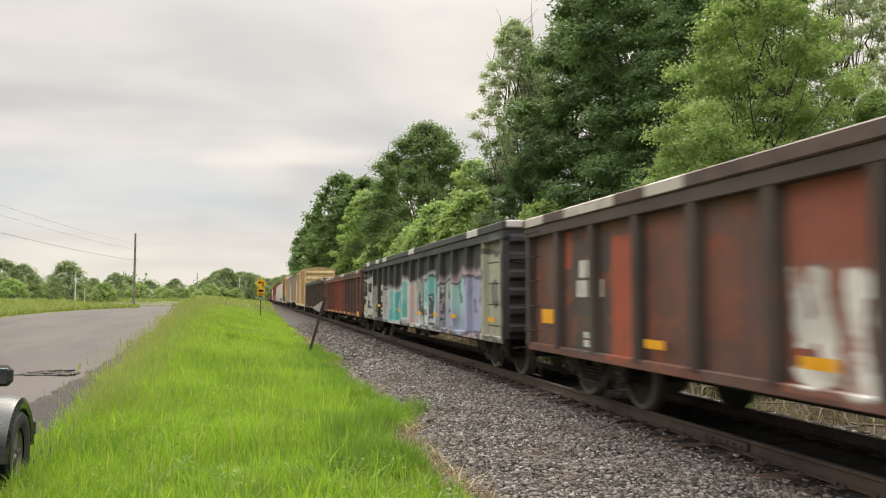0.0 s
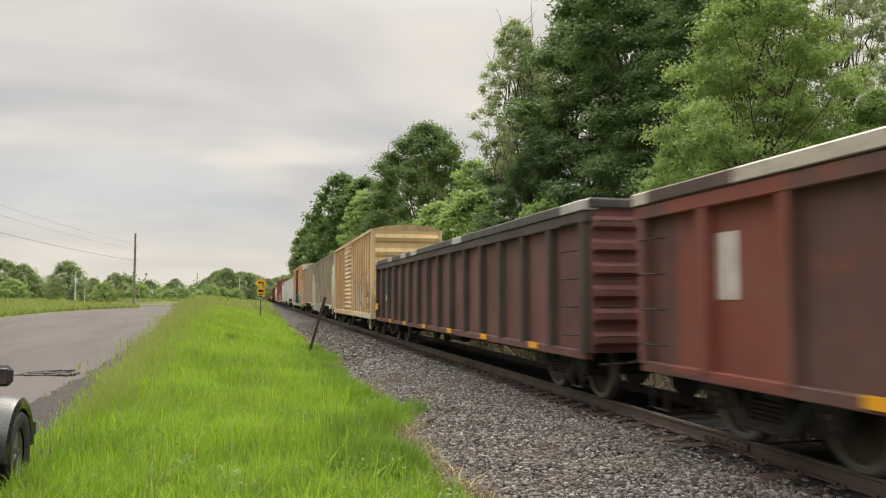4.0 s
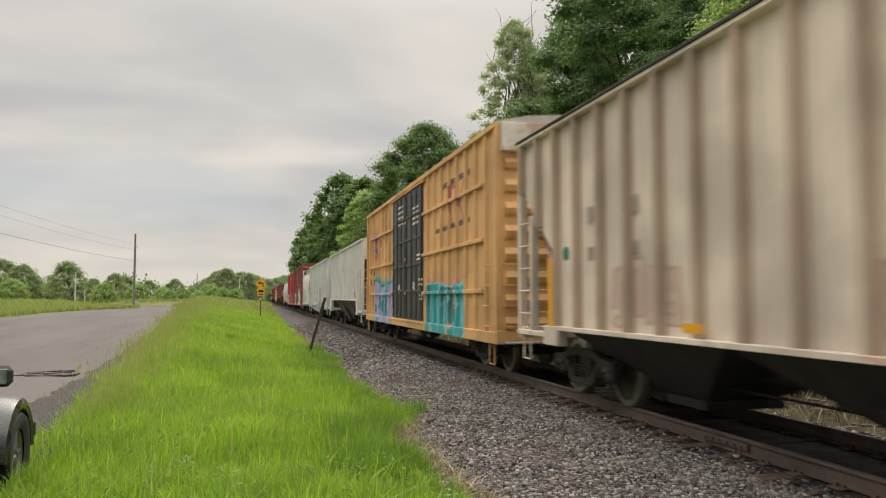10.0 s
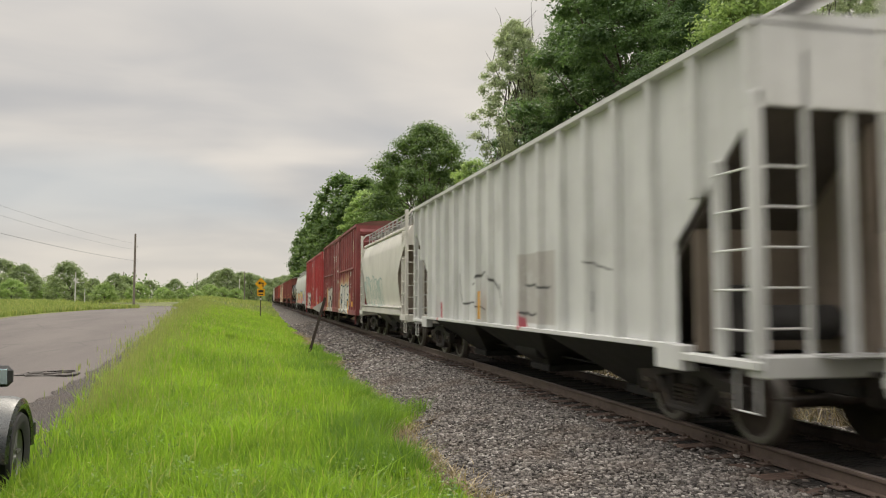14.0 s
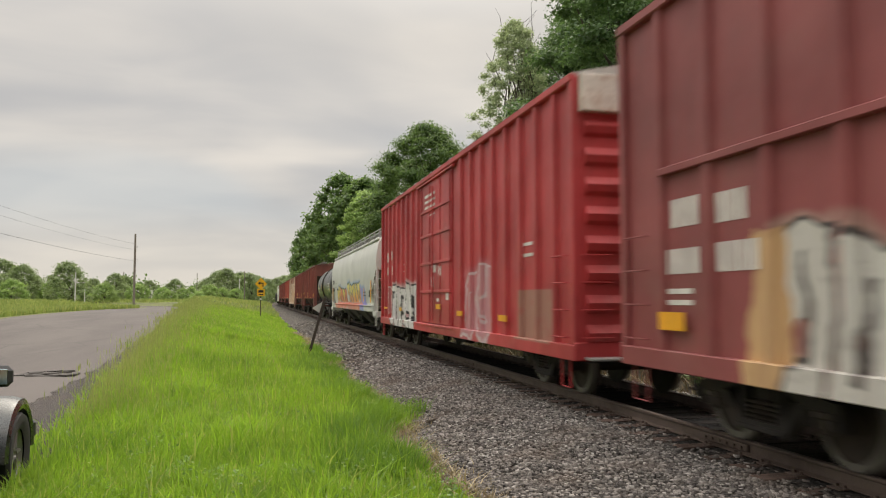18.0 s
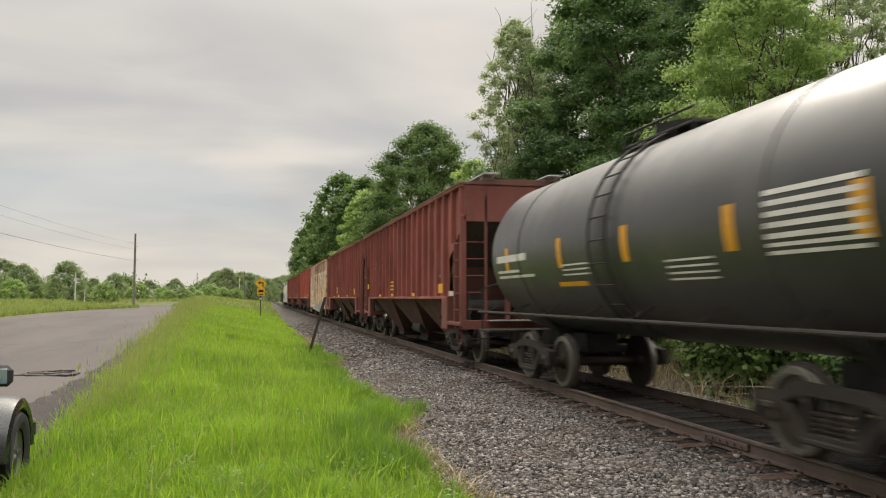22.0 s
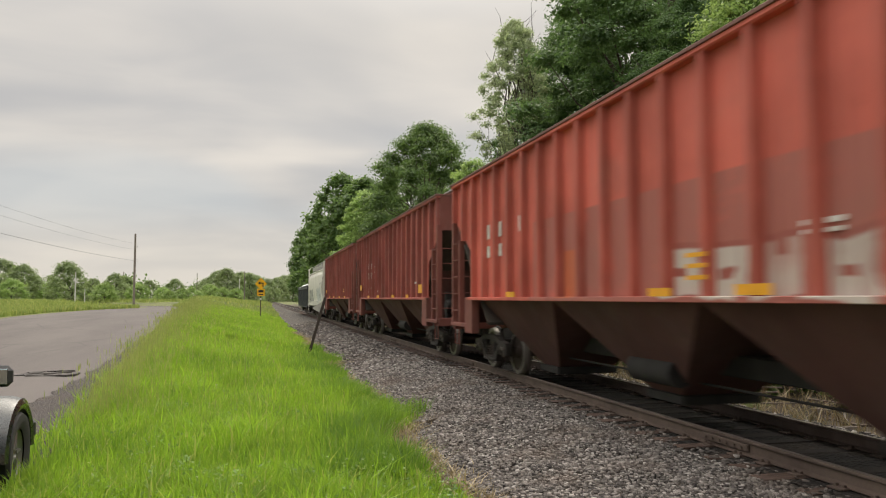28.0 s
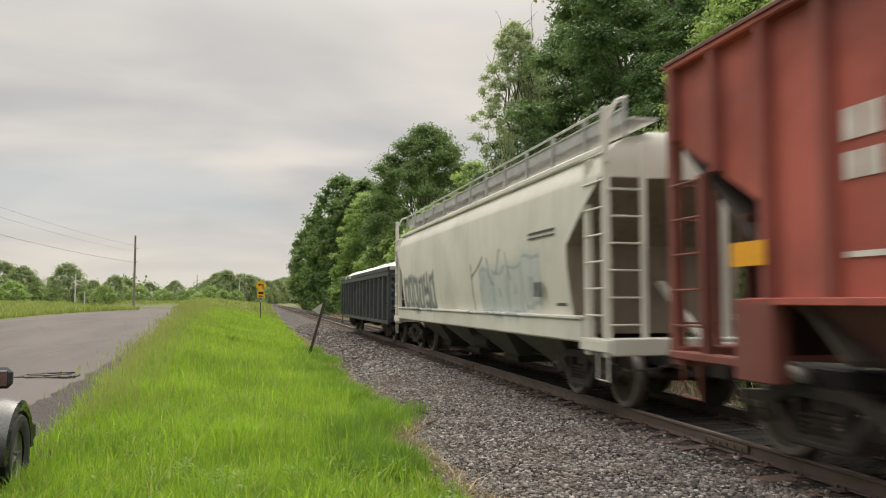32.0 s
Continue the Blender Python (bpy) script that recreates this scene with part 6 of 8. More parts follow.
def hopper_end(w, y, o, top, knee, foot, paint, deck, inset, bulk):
    """What stands under the slope sheet at an end: corner posts, ladder, platform, slope sheet. o: outward, -1 or 1."""
    # red wagons' ends take a darker red: their shaded side is painted in
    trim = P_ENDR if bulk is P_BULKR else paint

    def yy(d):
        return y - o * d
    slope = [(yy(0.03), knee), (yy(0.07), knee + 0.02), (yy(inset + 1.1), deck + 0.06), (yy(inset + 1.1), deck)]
    part("slope_sheet", Geo().prism(slope if o < 0 else slope[::-1], -1.42, 1.42), P_SLOPE, w, "slope sheet coloured dark as in shade")
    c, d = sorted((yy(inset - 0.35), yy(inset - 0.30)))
    part("shear_plate", Geo().cbox(-1.40, 1.40, c, d, deck, deck + 1.45, 0.008), bulk, w, "grimy bulkhead plate toned as in shade")
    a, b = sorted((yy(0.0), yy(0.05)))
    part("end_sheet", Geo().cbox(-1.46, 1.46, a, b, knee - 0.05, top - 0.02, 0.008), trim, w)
    # web added to close the camera's view through the open end
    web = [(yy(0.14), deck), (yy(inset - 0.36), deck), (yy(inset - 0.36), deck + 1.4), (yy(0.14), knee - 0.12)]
    part("centre_web", Geo().prism(web if o < 0 else web[::-1], -0.03, 0.03), bulk, w, "grimy web plate toned as in shade under the slope sheet")
    if o < 0:
        part("air_reservoir", Geo().tube((-1.15, yy(0.62), deck + 0.34), (-0.15, yy(0.62), deck + 0.34), 0.19, n=14), M_DARK, w, soft=True)
        part("brake_box", Geo().cbox(-1.05, -0.72, *sorted((yy(0.95), yy(1.15))), deck, deck + 0.75, 0.02), M_DARK, w)
        part("brake_wheel", Geo().lathe([(-0.03, 0.24), (0.0, 0.27), (0.03, 0.24), (0.0, 0.22), (-0.03, 0.24)], "y", 20, None, (0.62, yy(-0.12), deck + 1.25)), M_STEEL, w)
    for s in (-1, 1):
        a, b = sorted((s * 1.40, s * 1.54))
        c, d = sorted((yy(0.0), yy(0.13)))
        part("corner_post", Geo().cbox(a, b, c, d, deck - 0.1, knee + 0.1, 0.012), trim, w)
        c, d = sorted((yy(0.62), yy(0.72)))
        part("ladder_post", Geo().cbox(a, b, c, d, deck - 0.1, knee - 0.50, 0.012), trim, w)
        for k in range(5):
            z = deck + 0.28 + 0.40 * k
            if z < knee - 0.5:
                c, d = sorted((yy(0.10), yy(0.64)))
                part("rung", Geo().tube((s * 1.55, c, z), (s * 1.55, d, z), 0.013, n=6), trim, w)
        c, d = sorted((yy(-0.02), yy(inset + 0.1)))
        a, b = sorted((s * 1.38, s * 1.56))
        part("side_step_sill", Geo().cbox(a, b, c, d, deck - 0.10, deck - 0.01, 0.012), trim, w)
        c, d = sorted((yy(inset - 0.28), yy(inset + 0.32)))
        part("bolster_plate", Geo().cbox(a, b, c, d, deck - 0.22, foot + 0.02, 0.012), trim, w)
        c, d = sorted((yy(0.05), yy(0.55)))
        stirrup(w, s * 1.5, c, deck - 0.1, trim)
        # leg of the cage, in front of the truck
        a, b = sorted((s * 0.30, s * 0.40))
        c, d = sorted((yy(0.05), yy(0.15)))
        part("centre_post", Geo().cbox(a, b, c, d, deck, knee + 0.05, 0.01), trim, w)
    for k in range(5):
        z = deck + 0.3 + 0.4 * k
        if z < knee:
            part("rung", Geo().tube((-1.42, yy(0.03), z), (-0.92, yy(0.03), z), 0.013, n=6), trim, w)
    part("ladder_post", Geo().cbox(-0.94, -0.88, *sorted((yy(0.0), yy(0.06))), deck, top - 0.3, 0.008), trim, w)
    c, d = sorted((yy(-0.06), yy(0.22)))
    part("end_sill", Geo().cbox(-1.5, 1.5, c, d, deck - 0.18, deck + 0.04, 0.015), trim, w)
    part("brake_platform", Geo().cbox(-0.9, 0.9, *sorted((yy(-0.30), yy(-0.05))), deck + 0.02, deck + 0.05, 0.006), M_GALV, w)


def hopper(label, y0, y1, top, bot, paint, under, n=20, nb=3, white=(), refl=(), orange=(), inset=1.55, knee=3.62, lower=2.72, deck=1.18, rib_w=0.075, marks_mat=None, roof=None, bulk=None, black=(), post_mat=None, edge=None):
    L = y1 - y0
    w = wagon_thing("covered_hopper_wagon", label, y0)
    base(w, L, 1.95, (0.74, 1.02), 0.28)
    sh = 1.435
    for s in (-1, 1):
        a, b = sorted((s * (sh - 0.02), s * sh))
        side = [(0.02, knee), (inset, lower), (inset, bot), (L - inset, bot), (L - inset, lower), (L - 0.02, knee), (L - 0.02, top - 0.06), (0.02, top - 0.06)]
        part("side_sheet", Geo().prism(side, a, b), paint, w)
        a, b = sorted((s * (sh - 0.03), s * (VX + 0.01)))
        part("bottom_flange", Geo().cbox(a, b, inset - 0.1, L - inset + 0.1, bot - 0.04, bot + 0.03, 0.008), paint, w)
        part("eave", Geo().cbox(a, b, 0.0, L, top - 0.10, top, 0.018), paint, w)
        if edge:
            a, b = sorted((s * 1.3, s * (VX + 0.03)))
            part("roof_edge", Geo().cbox(a, b, -0.01, L + 0.01, top - 0.035, top + 0.012, 0.006), edge, w)
        for k in range(n + 1):
            yy = 0.10 + (L - 0.20) * k / n
            d = min(yy, L - yy)
            zlow = bot if d >= inset else lower + (knee - lower) * (1 - (d - 0.02) / (inset - 0.02))
            poly = [(s * (sh - 0.002 + p), q) for p, q in hat(yy, rib_w, VX - sh)]
            part("side_post", Geo().prism(poly if s > 0 else poly[::-1], zlow + 0.02, top - 0.09, "z"), post_mat or paint, w)
    hopper_end(w, 0.0, -1, top, knee, bot, paint, deck, inset, bulk)
    hopper_end(w, L, 1, top, knee, bot, paint, deck, inset, bulk)
    # bays get a dark material that carries the shade under the wagon
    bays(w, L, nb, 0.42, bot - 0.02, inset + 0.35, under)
    roof = roof or paint
    prof = [(-VX - 0.01, top - 0.01), (-0.8, top + 0.10), (0, top + 0.13), (0.8, top + 0.10), (VX + 0.01, top - 0.01), (1.3, top - 0.06), (-1.3, top - 0.06)]
    part("roof", Geo().prism(prof[::-1], 0.0, L, "y"), roof, w)
    part("hatch_trough", Geo().cbox(-0.33, 0.33, 0.8, L - 0.8, top + 0.09, top + 0.24, 0.03), roof, w)
    for s in (-1, 1):
        part("running_board", Geo().cbox(*sorted((s * 0.62, s * 1.0)), -0.15, L + 0.15, top + 0.20, top + 0.24, 0.006), M_GALV, w)
        for k in range(9):
            yy = 0.3 + (L - 0.6) * k / 8
            part("board_bracket", Geo().cbox(*sorted((s * 0.66, s * 0.96)), yy - 0.03, yy + 0.03, top + 0.05, top + 0.21, 0.005), M_GALV, w)
    reflectors(w, -VX - 0.001, refl)
    marks(w, -sh - 0.012, white, marks_mat or M_WHITE)
    marks(w, -sh - 0.012, black, M_BLACKMARK)
    marks(w, -VX - 0.003, orange, M_YELLOW, "yellow_panel")
    return w


def round_hopper(label, y0, y1, top, paint, n_bays=3, sill=(1.15, 1.52), rail=True, tall=0.46, white=(), orange=(), ends=(3.5, 2.6, 0.25, 1.47), hoop=True, sill_mat=None, ladder_mat=None):
    """A smooth-sided covered hopper with a bowed side and a heavy side sill."""
    L = y1 - y0
    w = wagon_thing("covered_hopper_wagon", label, y0)
    base(w, L, 1.9, (0.74, 1.05), 0.28)
    levels = [(sill[0] + 0.1, 1.36), (1.75, 1.46), (2.3, 1.53), (3.0, 1.55), (3.55, 1.52), (top - 0.42, 1.42), (top - 0.22, 1.30), (top - 0.08, 1.05), (top, 0.7), (top + 0.04, 0.0)]
    knee, hip, shallow, deep = ends
    more = [q for q in (hip, knee) if all(abs(q - z) > 0.04 for z, _ in levels)]
    bow = [p[1] for p in levels]
    levels = sorted(levels + [(q, float(np.interp(q, [p[0] for p in levels], bow))) for q in more])

    def inset(z):
        k = min(1.0, max(0.0, (z - hip) / (knee - hip)))
        return shallow + (deep - shallow) * (1 - k) + 0.18 * max(0.0, (z - (top - 0.35)) / 0.4) ** 2
    verts, m = [], 14
    g = Geo()
    for z, x in levels:
        a = inset(z)
        row = []
        for k in range(m + 1):
            y = a + (L - 2 * a) * k / m
            row.append((-x, y, z))
        for k in range(m + 1):
            y = L - a - (L - 2 * a) * k / m
            row.append((x, y, z))
        verts.append(row)
    n = 2 * (m + 1)
    flat = [p for row in verts for p in row]
    faces = [(j * n + i, (j + 1) * n + i, (j + 1) * n + (i + 1) % n, j * n + (i + 1) % n) for j in range(len(levels) - 1) for i in range(n)]
    faces.append(tuple(range(n)))
    g.add(flat, faces)
    # the end slopes below the knee are painted darker for the cavity's shade
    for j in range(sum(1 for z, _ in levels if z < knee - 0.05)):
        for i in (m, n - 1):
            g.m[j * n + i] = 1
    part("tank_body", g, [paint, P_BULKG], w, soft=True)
    sm = sill_mat or paint
    for s in (-1, 1):
        a, b = sorted((s * 1.30, s * 1.56))
        part("side_sill", Geo().cbox(a, b, 0.9, L - 0.9, sill[0], sill[1] - 0.1, 0.03), sm, w)
        part("sill_lip", Geo().cbox(*sorted((s * 1.34, s * 1.59)), 0.9, L - 0.9, sill[1] - 0.1, sill[1] - 0.05, 0.01), sm, w)
        part("eave_rail", Geo().cbox(*sorted((s * 1.30, s * 1.42)), 0.5, L - 0.5, top - 0.30, top - 0.20, 0.02), paint, w)
        for o, ye in ((-1, 0.0), (1, L)):
            def yy(d):
                return ye - o * d
            for d in (0.12, 0.72):
                a, b = sorted((s * 1.42, s * 1.53))
                c, e = sorted((yy(d), yy(d + 0.10)))
                part("ladder_post", Geo().cbox(a, b, c, e, 0.95, (top + (0.30 if rail and d < 0.3 else -0.35)) if hoop else knee + 0.15, 0.012), ladder_mat or paint, w)
            for k in range(9):
                z = 1.15 + 0.38 * k
                if z < (top - 0.3 if hoop else knee + 0.1):
                    part("rung", Geo().tube((s * 1.54, yy(0.15), z), (s * 1.54, yy(0.78), z), 0.014, n=6), ladder_mat or paint, w)
            a, b = sorted((s * 1.36, s * 1.55))
            part("end_side_sill", Geo().cbox(a, b, *sorted((yy(0.0), yy(0.95))), 1.02, 1.20, 0.012), sm, w)
            stirrup(w, s * 1.5, min(yy(0.1), yy(0.5)), 1.05, sm)
            part("centre_post", Geo().cbox(*sorted((s * 0.3, s * 0.42)), *sorted((yy(0.1), yy(0.2))), 1.0, 3.2, 0.01), ladder_mat or paint, w)
    for o, ye in ((-1, 0.0), (1, L)):
        def yy(d):
            return ye - o * d
        part("end_sill", Geo().cbox(-1.5, 1.5, *sorted((yy(-0.05), yy(0.2))), 0.98, 1.22, 0.015), sm, w)
        for k in range(6):
            z = 1.4 + 0.38 * k
            part("rung", Geo().tube((-1.46, yy(0.1), z), (-0.95, yy(0.1), z), 0.014, n=6), ladder_mat or paint, w)
        part("ladder_post", Geo().cbox(-0.98, -0.90, *sorted((yy(0.06), yy(0.14))), 1.2, top - 0.2 if hoop else knee, 0.008), ladder_mat or paint, w)
        part("slope_brace", Geo().prism([(yy(0.05), 1.15), (yy(0.15), 1.15), (yy(1.4), 2.0), (yy(1.3), 2.05)] if o < 0 else [(yy(0.05), 1.15), (yy(0.15), 1.15), (yy(1.4), 2.0), (yy(1.3), 2.05)][::-1], -0.06, 0.06), paint, w)
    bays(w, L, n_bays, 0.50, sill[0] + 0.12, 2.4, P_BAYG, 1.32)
    part("hatch_trough", Geo().cbox(-0.35, 0.35, 1.0, L - 1.0, top, top + 0.18, 0.03), paint, w)
    for s in (-1, 1):
        part("running_board", Geo().cbox(*sorted((s * 0.68, s * 1.12)), 0.1, L - 0.1, top + 0.12, top + 0.16, 0.006), M_GALV, w)
        if rail:
            for k in range(13):
                y = 0.25 + (L - 0.5) * k / 12
                part("rail_post", Geo().cbox(*sorted((s * 1.10, s * 1.16)), y - 0.03, y + 0.03, top - 0.1, top + tall, 0.006), M_GALV, w)
            for z in (tall - 0.14, tall):
                part("hand_rail", Geo().tube((s * 1.13, 0.2, top + z), (s * 1.13, L - 0.2, top + z), 0.02, n=6), M_GALV, w)
            if tall > 0.4:
                part("mesh_panel", Geo().box(*sorted((s * 1.118, s * 1.124)), 0.3, L - 0.3, top + 0.14, top + 0.30), M_GALV, w)
            for ye, sg in ((0.2, -1), (L - 0.2, 1)) if hoop else ():
                part("end_hoop", Geo().path([(s * 1.13, ye, top + tall), (s * 1.3, ye + sg * 0.06, top + tall - 0.06), (s * 1.46, ye + sg * 0.08, top + 0.1), (s * 1.48, ye + sg * 0.08, top - 0.5)], 0.03, 8), ladder_mat or paint, w)
    marks(w, -1.556, white, M_BLACKMARK)
    marks(w, -1.556, orange, M_YELLOW, "yellow_panel")
    return w


def tank_car(label, y0, y1, paint, R=1.5, zc=2.62):
    L = y1 - y0
    w = wagon_thing("tank_wagon", label, y0)
    base(w, L, 1.75, (0.74, 1.10), 0.32, True)
    prof = [(0.0, 0.0)]
    for k in range(1, 9):
        a = math.pi / 2 * k / 8
        prof.append((0.62 * (1 - math.cos(a)), R * math.sin(a)))
    body = prof + [(L * f, R) for f in (0.25, 0.5, 0.75)] + [(L - a, b) for a, b in prof[::-1]]
    part("tank", Geo().lathe(body, "y", 48, None, (0, 0, zc)), paint, w, soft=True)
    for f in (0.19, 0.5, 0.81):
        part("weld_band", Geo().lathe([(L * f - 0.03, R - 0.01), (L * f - 0.02, R + 0.012), (L * f + 0.02, R + 0.012), (L * f + 0.03, R - 0.01)], "y", 48, None, (0, 0, zc)), paint, w, soft=True)
    part("dome", Geo().lathe([(0, 0.0), (0.0, 0.55), (-0.42, 0.55)][::-1], "z", 24, None, (0, L / 2, zc + R + 0.16)), M_DARK, w)
    part("dome_cover", Geo().lathe([(0.0, 0.0), (0.05, 0.30), (0.0, 0.42)], "z", 20, None, (0, L / 2, zc + R + 0.16)), M_DARK, w)
    part("top_platform", Geo().cbox(-0.6, 0.6, L / 2 - 1.0, L / 2 + 1.0, zc + R - 0.03, zc + R + 0.01, 0.008), M_DARK, w)
    for s in (-1, 1):
        for z in (0.24,):
            part("hand_rail", Geo().tube((s * 0.6, L / 2 - 1.0, zc + R + z - 0.05), (s * 0.6, L / 2 + 1.0, zc + R + z - 0.05), 0.02, n=6), M_DARK, w)
        for k in range(5):
            y = L / 2 - 1.0 + 0.5 * k
            part("rail_post", Geo().tube((s * 0.6, y, zc + R - 0.2), (s * 0.6, y, zc + R + 0.19), 0.018, n=6), M_DARK, w)
        part("walk_rail", Geo().tube((s * 1.52, -0.35, 1.45), (s * 1.52, L + 0.35, 1.45), 0.028, n=8), M_STEEL, w)
        for k in range(8):
            y = 0.2 + (L - 0.4) * k / 7
            part("rail_bracket", Geo().tube((s * 1.1, y, 1.65), (s * 1.52, y, 1.45), 0.016, n=6), M_STEEL, w)
        for dy in (-0.28, 0.28):
            pts = [(s * (R + 0.07) * math.cos(a), L / 2 + dy, zc + (R + 0.07) * math.sin(a)) for a in [radians(-55 + 10 * k) for k in range(14)]]
            part("ladder_rail", Geo().path(pts, 0.024, 6), M_DARK, w)
        for k in range(11):
            a = radians(-50 + 12 * k)
            part("rung", Geo().tube((s * (R + 0.07) * math.cos(a), L / 2 - 0.28, zc + (R + 0.07) * math.sin(a)), (s * (R + 0.07) * math.cos(a), L / 2 + 0.28, zc + (R + 0.07) * math.sin(a)), 0.013, n=6), M_DARK, w)
    for o, ye in ((-1, 0.0), (1, L)):
        c = ye - o * 1.75
        g = Geo()
        arc = [(1.46 * math.cos(radians(a)), zc + 1.47 * math.sin(radians(a))) for a in range(-135, -44, 15)]
        g.prism([(-0.5, 1.0), (0.5, 1.0)] + arc[::-1], c - 0.18, c + 0.18, "y")
        part("saddle", g, M_DARK, w)
        part("end_platform", Geo().cbox(-1.5, 1.5, *sorted((ye - o * 0.35, ye + o * 0.45)), 1.02, 1.08, 0.01), M_STEEL, w)
        for s in (-1, 1):
            part("grab_post", Geo().path([(s * 1.45, ye + o * 0.3, 1.05), (s * 1.45, ye + o * 0.3, 1.95), (s * 1.1, ye + o * 0.3, 2.05), (s * 0.4, ye + o * 0.3, 2.05)], 0.02, 6), M_DARK, w)
            stirrup(w, s * 1.45, ye - 0.17, 1.05, M_DARK)
    # plates on the curved side: bands bent to the shell
    def plate(name, y0_, y1_, a0, a1, mat, out=0.006):
        g = Geo()
        k = 5
        vv = []
        for i in range(k + 1):
            a = radians(a0 + (a1 - a0) * i / k)
            for y in (y0_, y1_):
                vv.append((-(R + out) * math.cos(a), y, zc + (R + out) * math.sin(a)))
        g.add(vv, [(2 * i, 2 * i + 1, 2 * i + 3, 2 * i + 2) for i in range(k)])
        part(name, g, mat, w)
    for y in (0.85, 2.65, 4.98, 7.25, 9.9):
        plate("yellow_band", y, y + 0.16, -15, 3.5, M_YELLOW)
    for y0_, y1_, a0, a1 in ((0.9, 2.6, -7, -2), (0.9, 2.2, -15, -13), (0.9, 2.9, -19, -17), (4.2, 5.2, -14, -13), (4.2, 5.2, -17, -16), (4.2, 5.2, -20, -19), (7.4, 8.4, -17, -16), (7.4, 8.4, -20, -19), (7.4, 8.4, -23, -22), (7.4, 8.4, -26, -25), (9.35, 10.6, 4, 6), (9.35, 10.6, 0, 2), (9.35, 10.6, -4, -2), (9.35, 10.6, -8, -6), (9.35, 10.6, -12, -10), (9.35, 10.6, -15, -13.5), (9.35, 10.6, -18, -16.5)):
        plate("marking_bar", L - y1_, L - y0_, a0, a1, M_WHITE)
    plate("yellow_panel", L - 5.0, L - 3.9, -27, -24, M_YELLOW)
    return w


# paints
WHITE, CREAM, LILAC = (0.74, 0.73, 0.70), (0.60, 0.55, 0.40), (0.36, 0.36, 0.55)
P_POST = car_paint("dark_weathered_post", (0.055, 0.036, 0.031), 0.35, (0.11, 0.045, 0.032), 0.3, 0.65)
# end paints: the shade of the open ends is put into these darker colours
P_SLOPE = car_paint("shaded_slope_sheet", (0.062, 0.050, 0.041), 0.3, (0.045, 0.033, 0.026), 0.4, 0.85)
P_ENDR = car_paint("grimy_shaded_red_ends", (0.19, 0.055, 0.042), 0.3, (0.09, 0.04, 0.03), 0.4, 0.7)
P_BULKR = car_paint("grimy_shaded_red_bulkhead", (0.10, 0.038, 0.030), 0.3, (0.06, 0.03, 0.024), 0.4, 0.8)
P_BULKG = car_paint("grimy_shaded_brown_bulkhead", (0.24, 0.195, 0.155), 0.3, (0.12, 0.09, 0.07), 0.4, 0.8)
# red of the bays, darkened for the shade they hang in
P_BAYR = car_paint("shaded_red_bays", (0.09, 0.034, 0.027), 0.25, (0.05, 0.028, 0.022), 0.3, 0.8)
ORANGE = (0.36, 0.075, 0.042)
P_G1 = car_paint("rust_brown_gondola", (0.125, 0.056, 0.044), 0.62, (0.25, 0.075, 0.04), 0.4, 0.65, patches=((16.25, 16.92, 0.9, 2.6, ORANGE), (16.92, 18.25, 0.95, 2.7, (0.055, 0.052, 0.052)), (18.3, 19.0, 2.2, 2.8, ORANGE), (11.6, 13.25, 0.9, 2.9, (0.27, 0.075, 0.048)), (8.6, 10.0, 0.9, 2.9, (0.26, 0.065, 0.042)), (14.0, 14.7, 1.3, 2.4, (0.16, 0.06, 0.04))),
                 zones=((12.0, 13.3, 0.95, 2.1, [(0.5, 0.48, 0.46), WHITE, (0.3, 0.36, 0.4)], 0.6, (0.2, 0.1, 0.08), 3.0, 0.2, None),), panels=(1.324, 0.5, (0.06, 0.042, 0.04)))
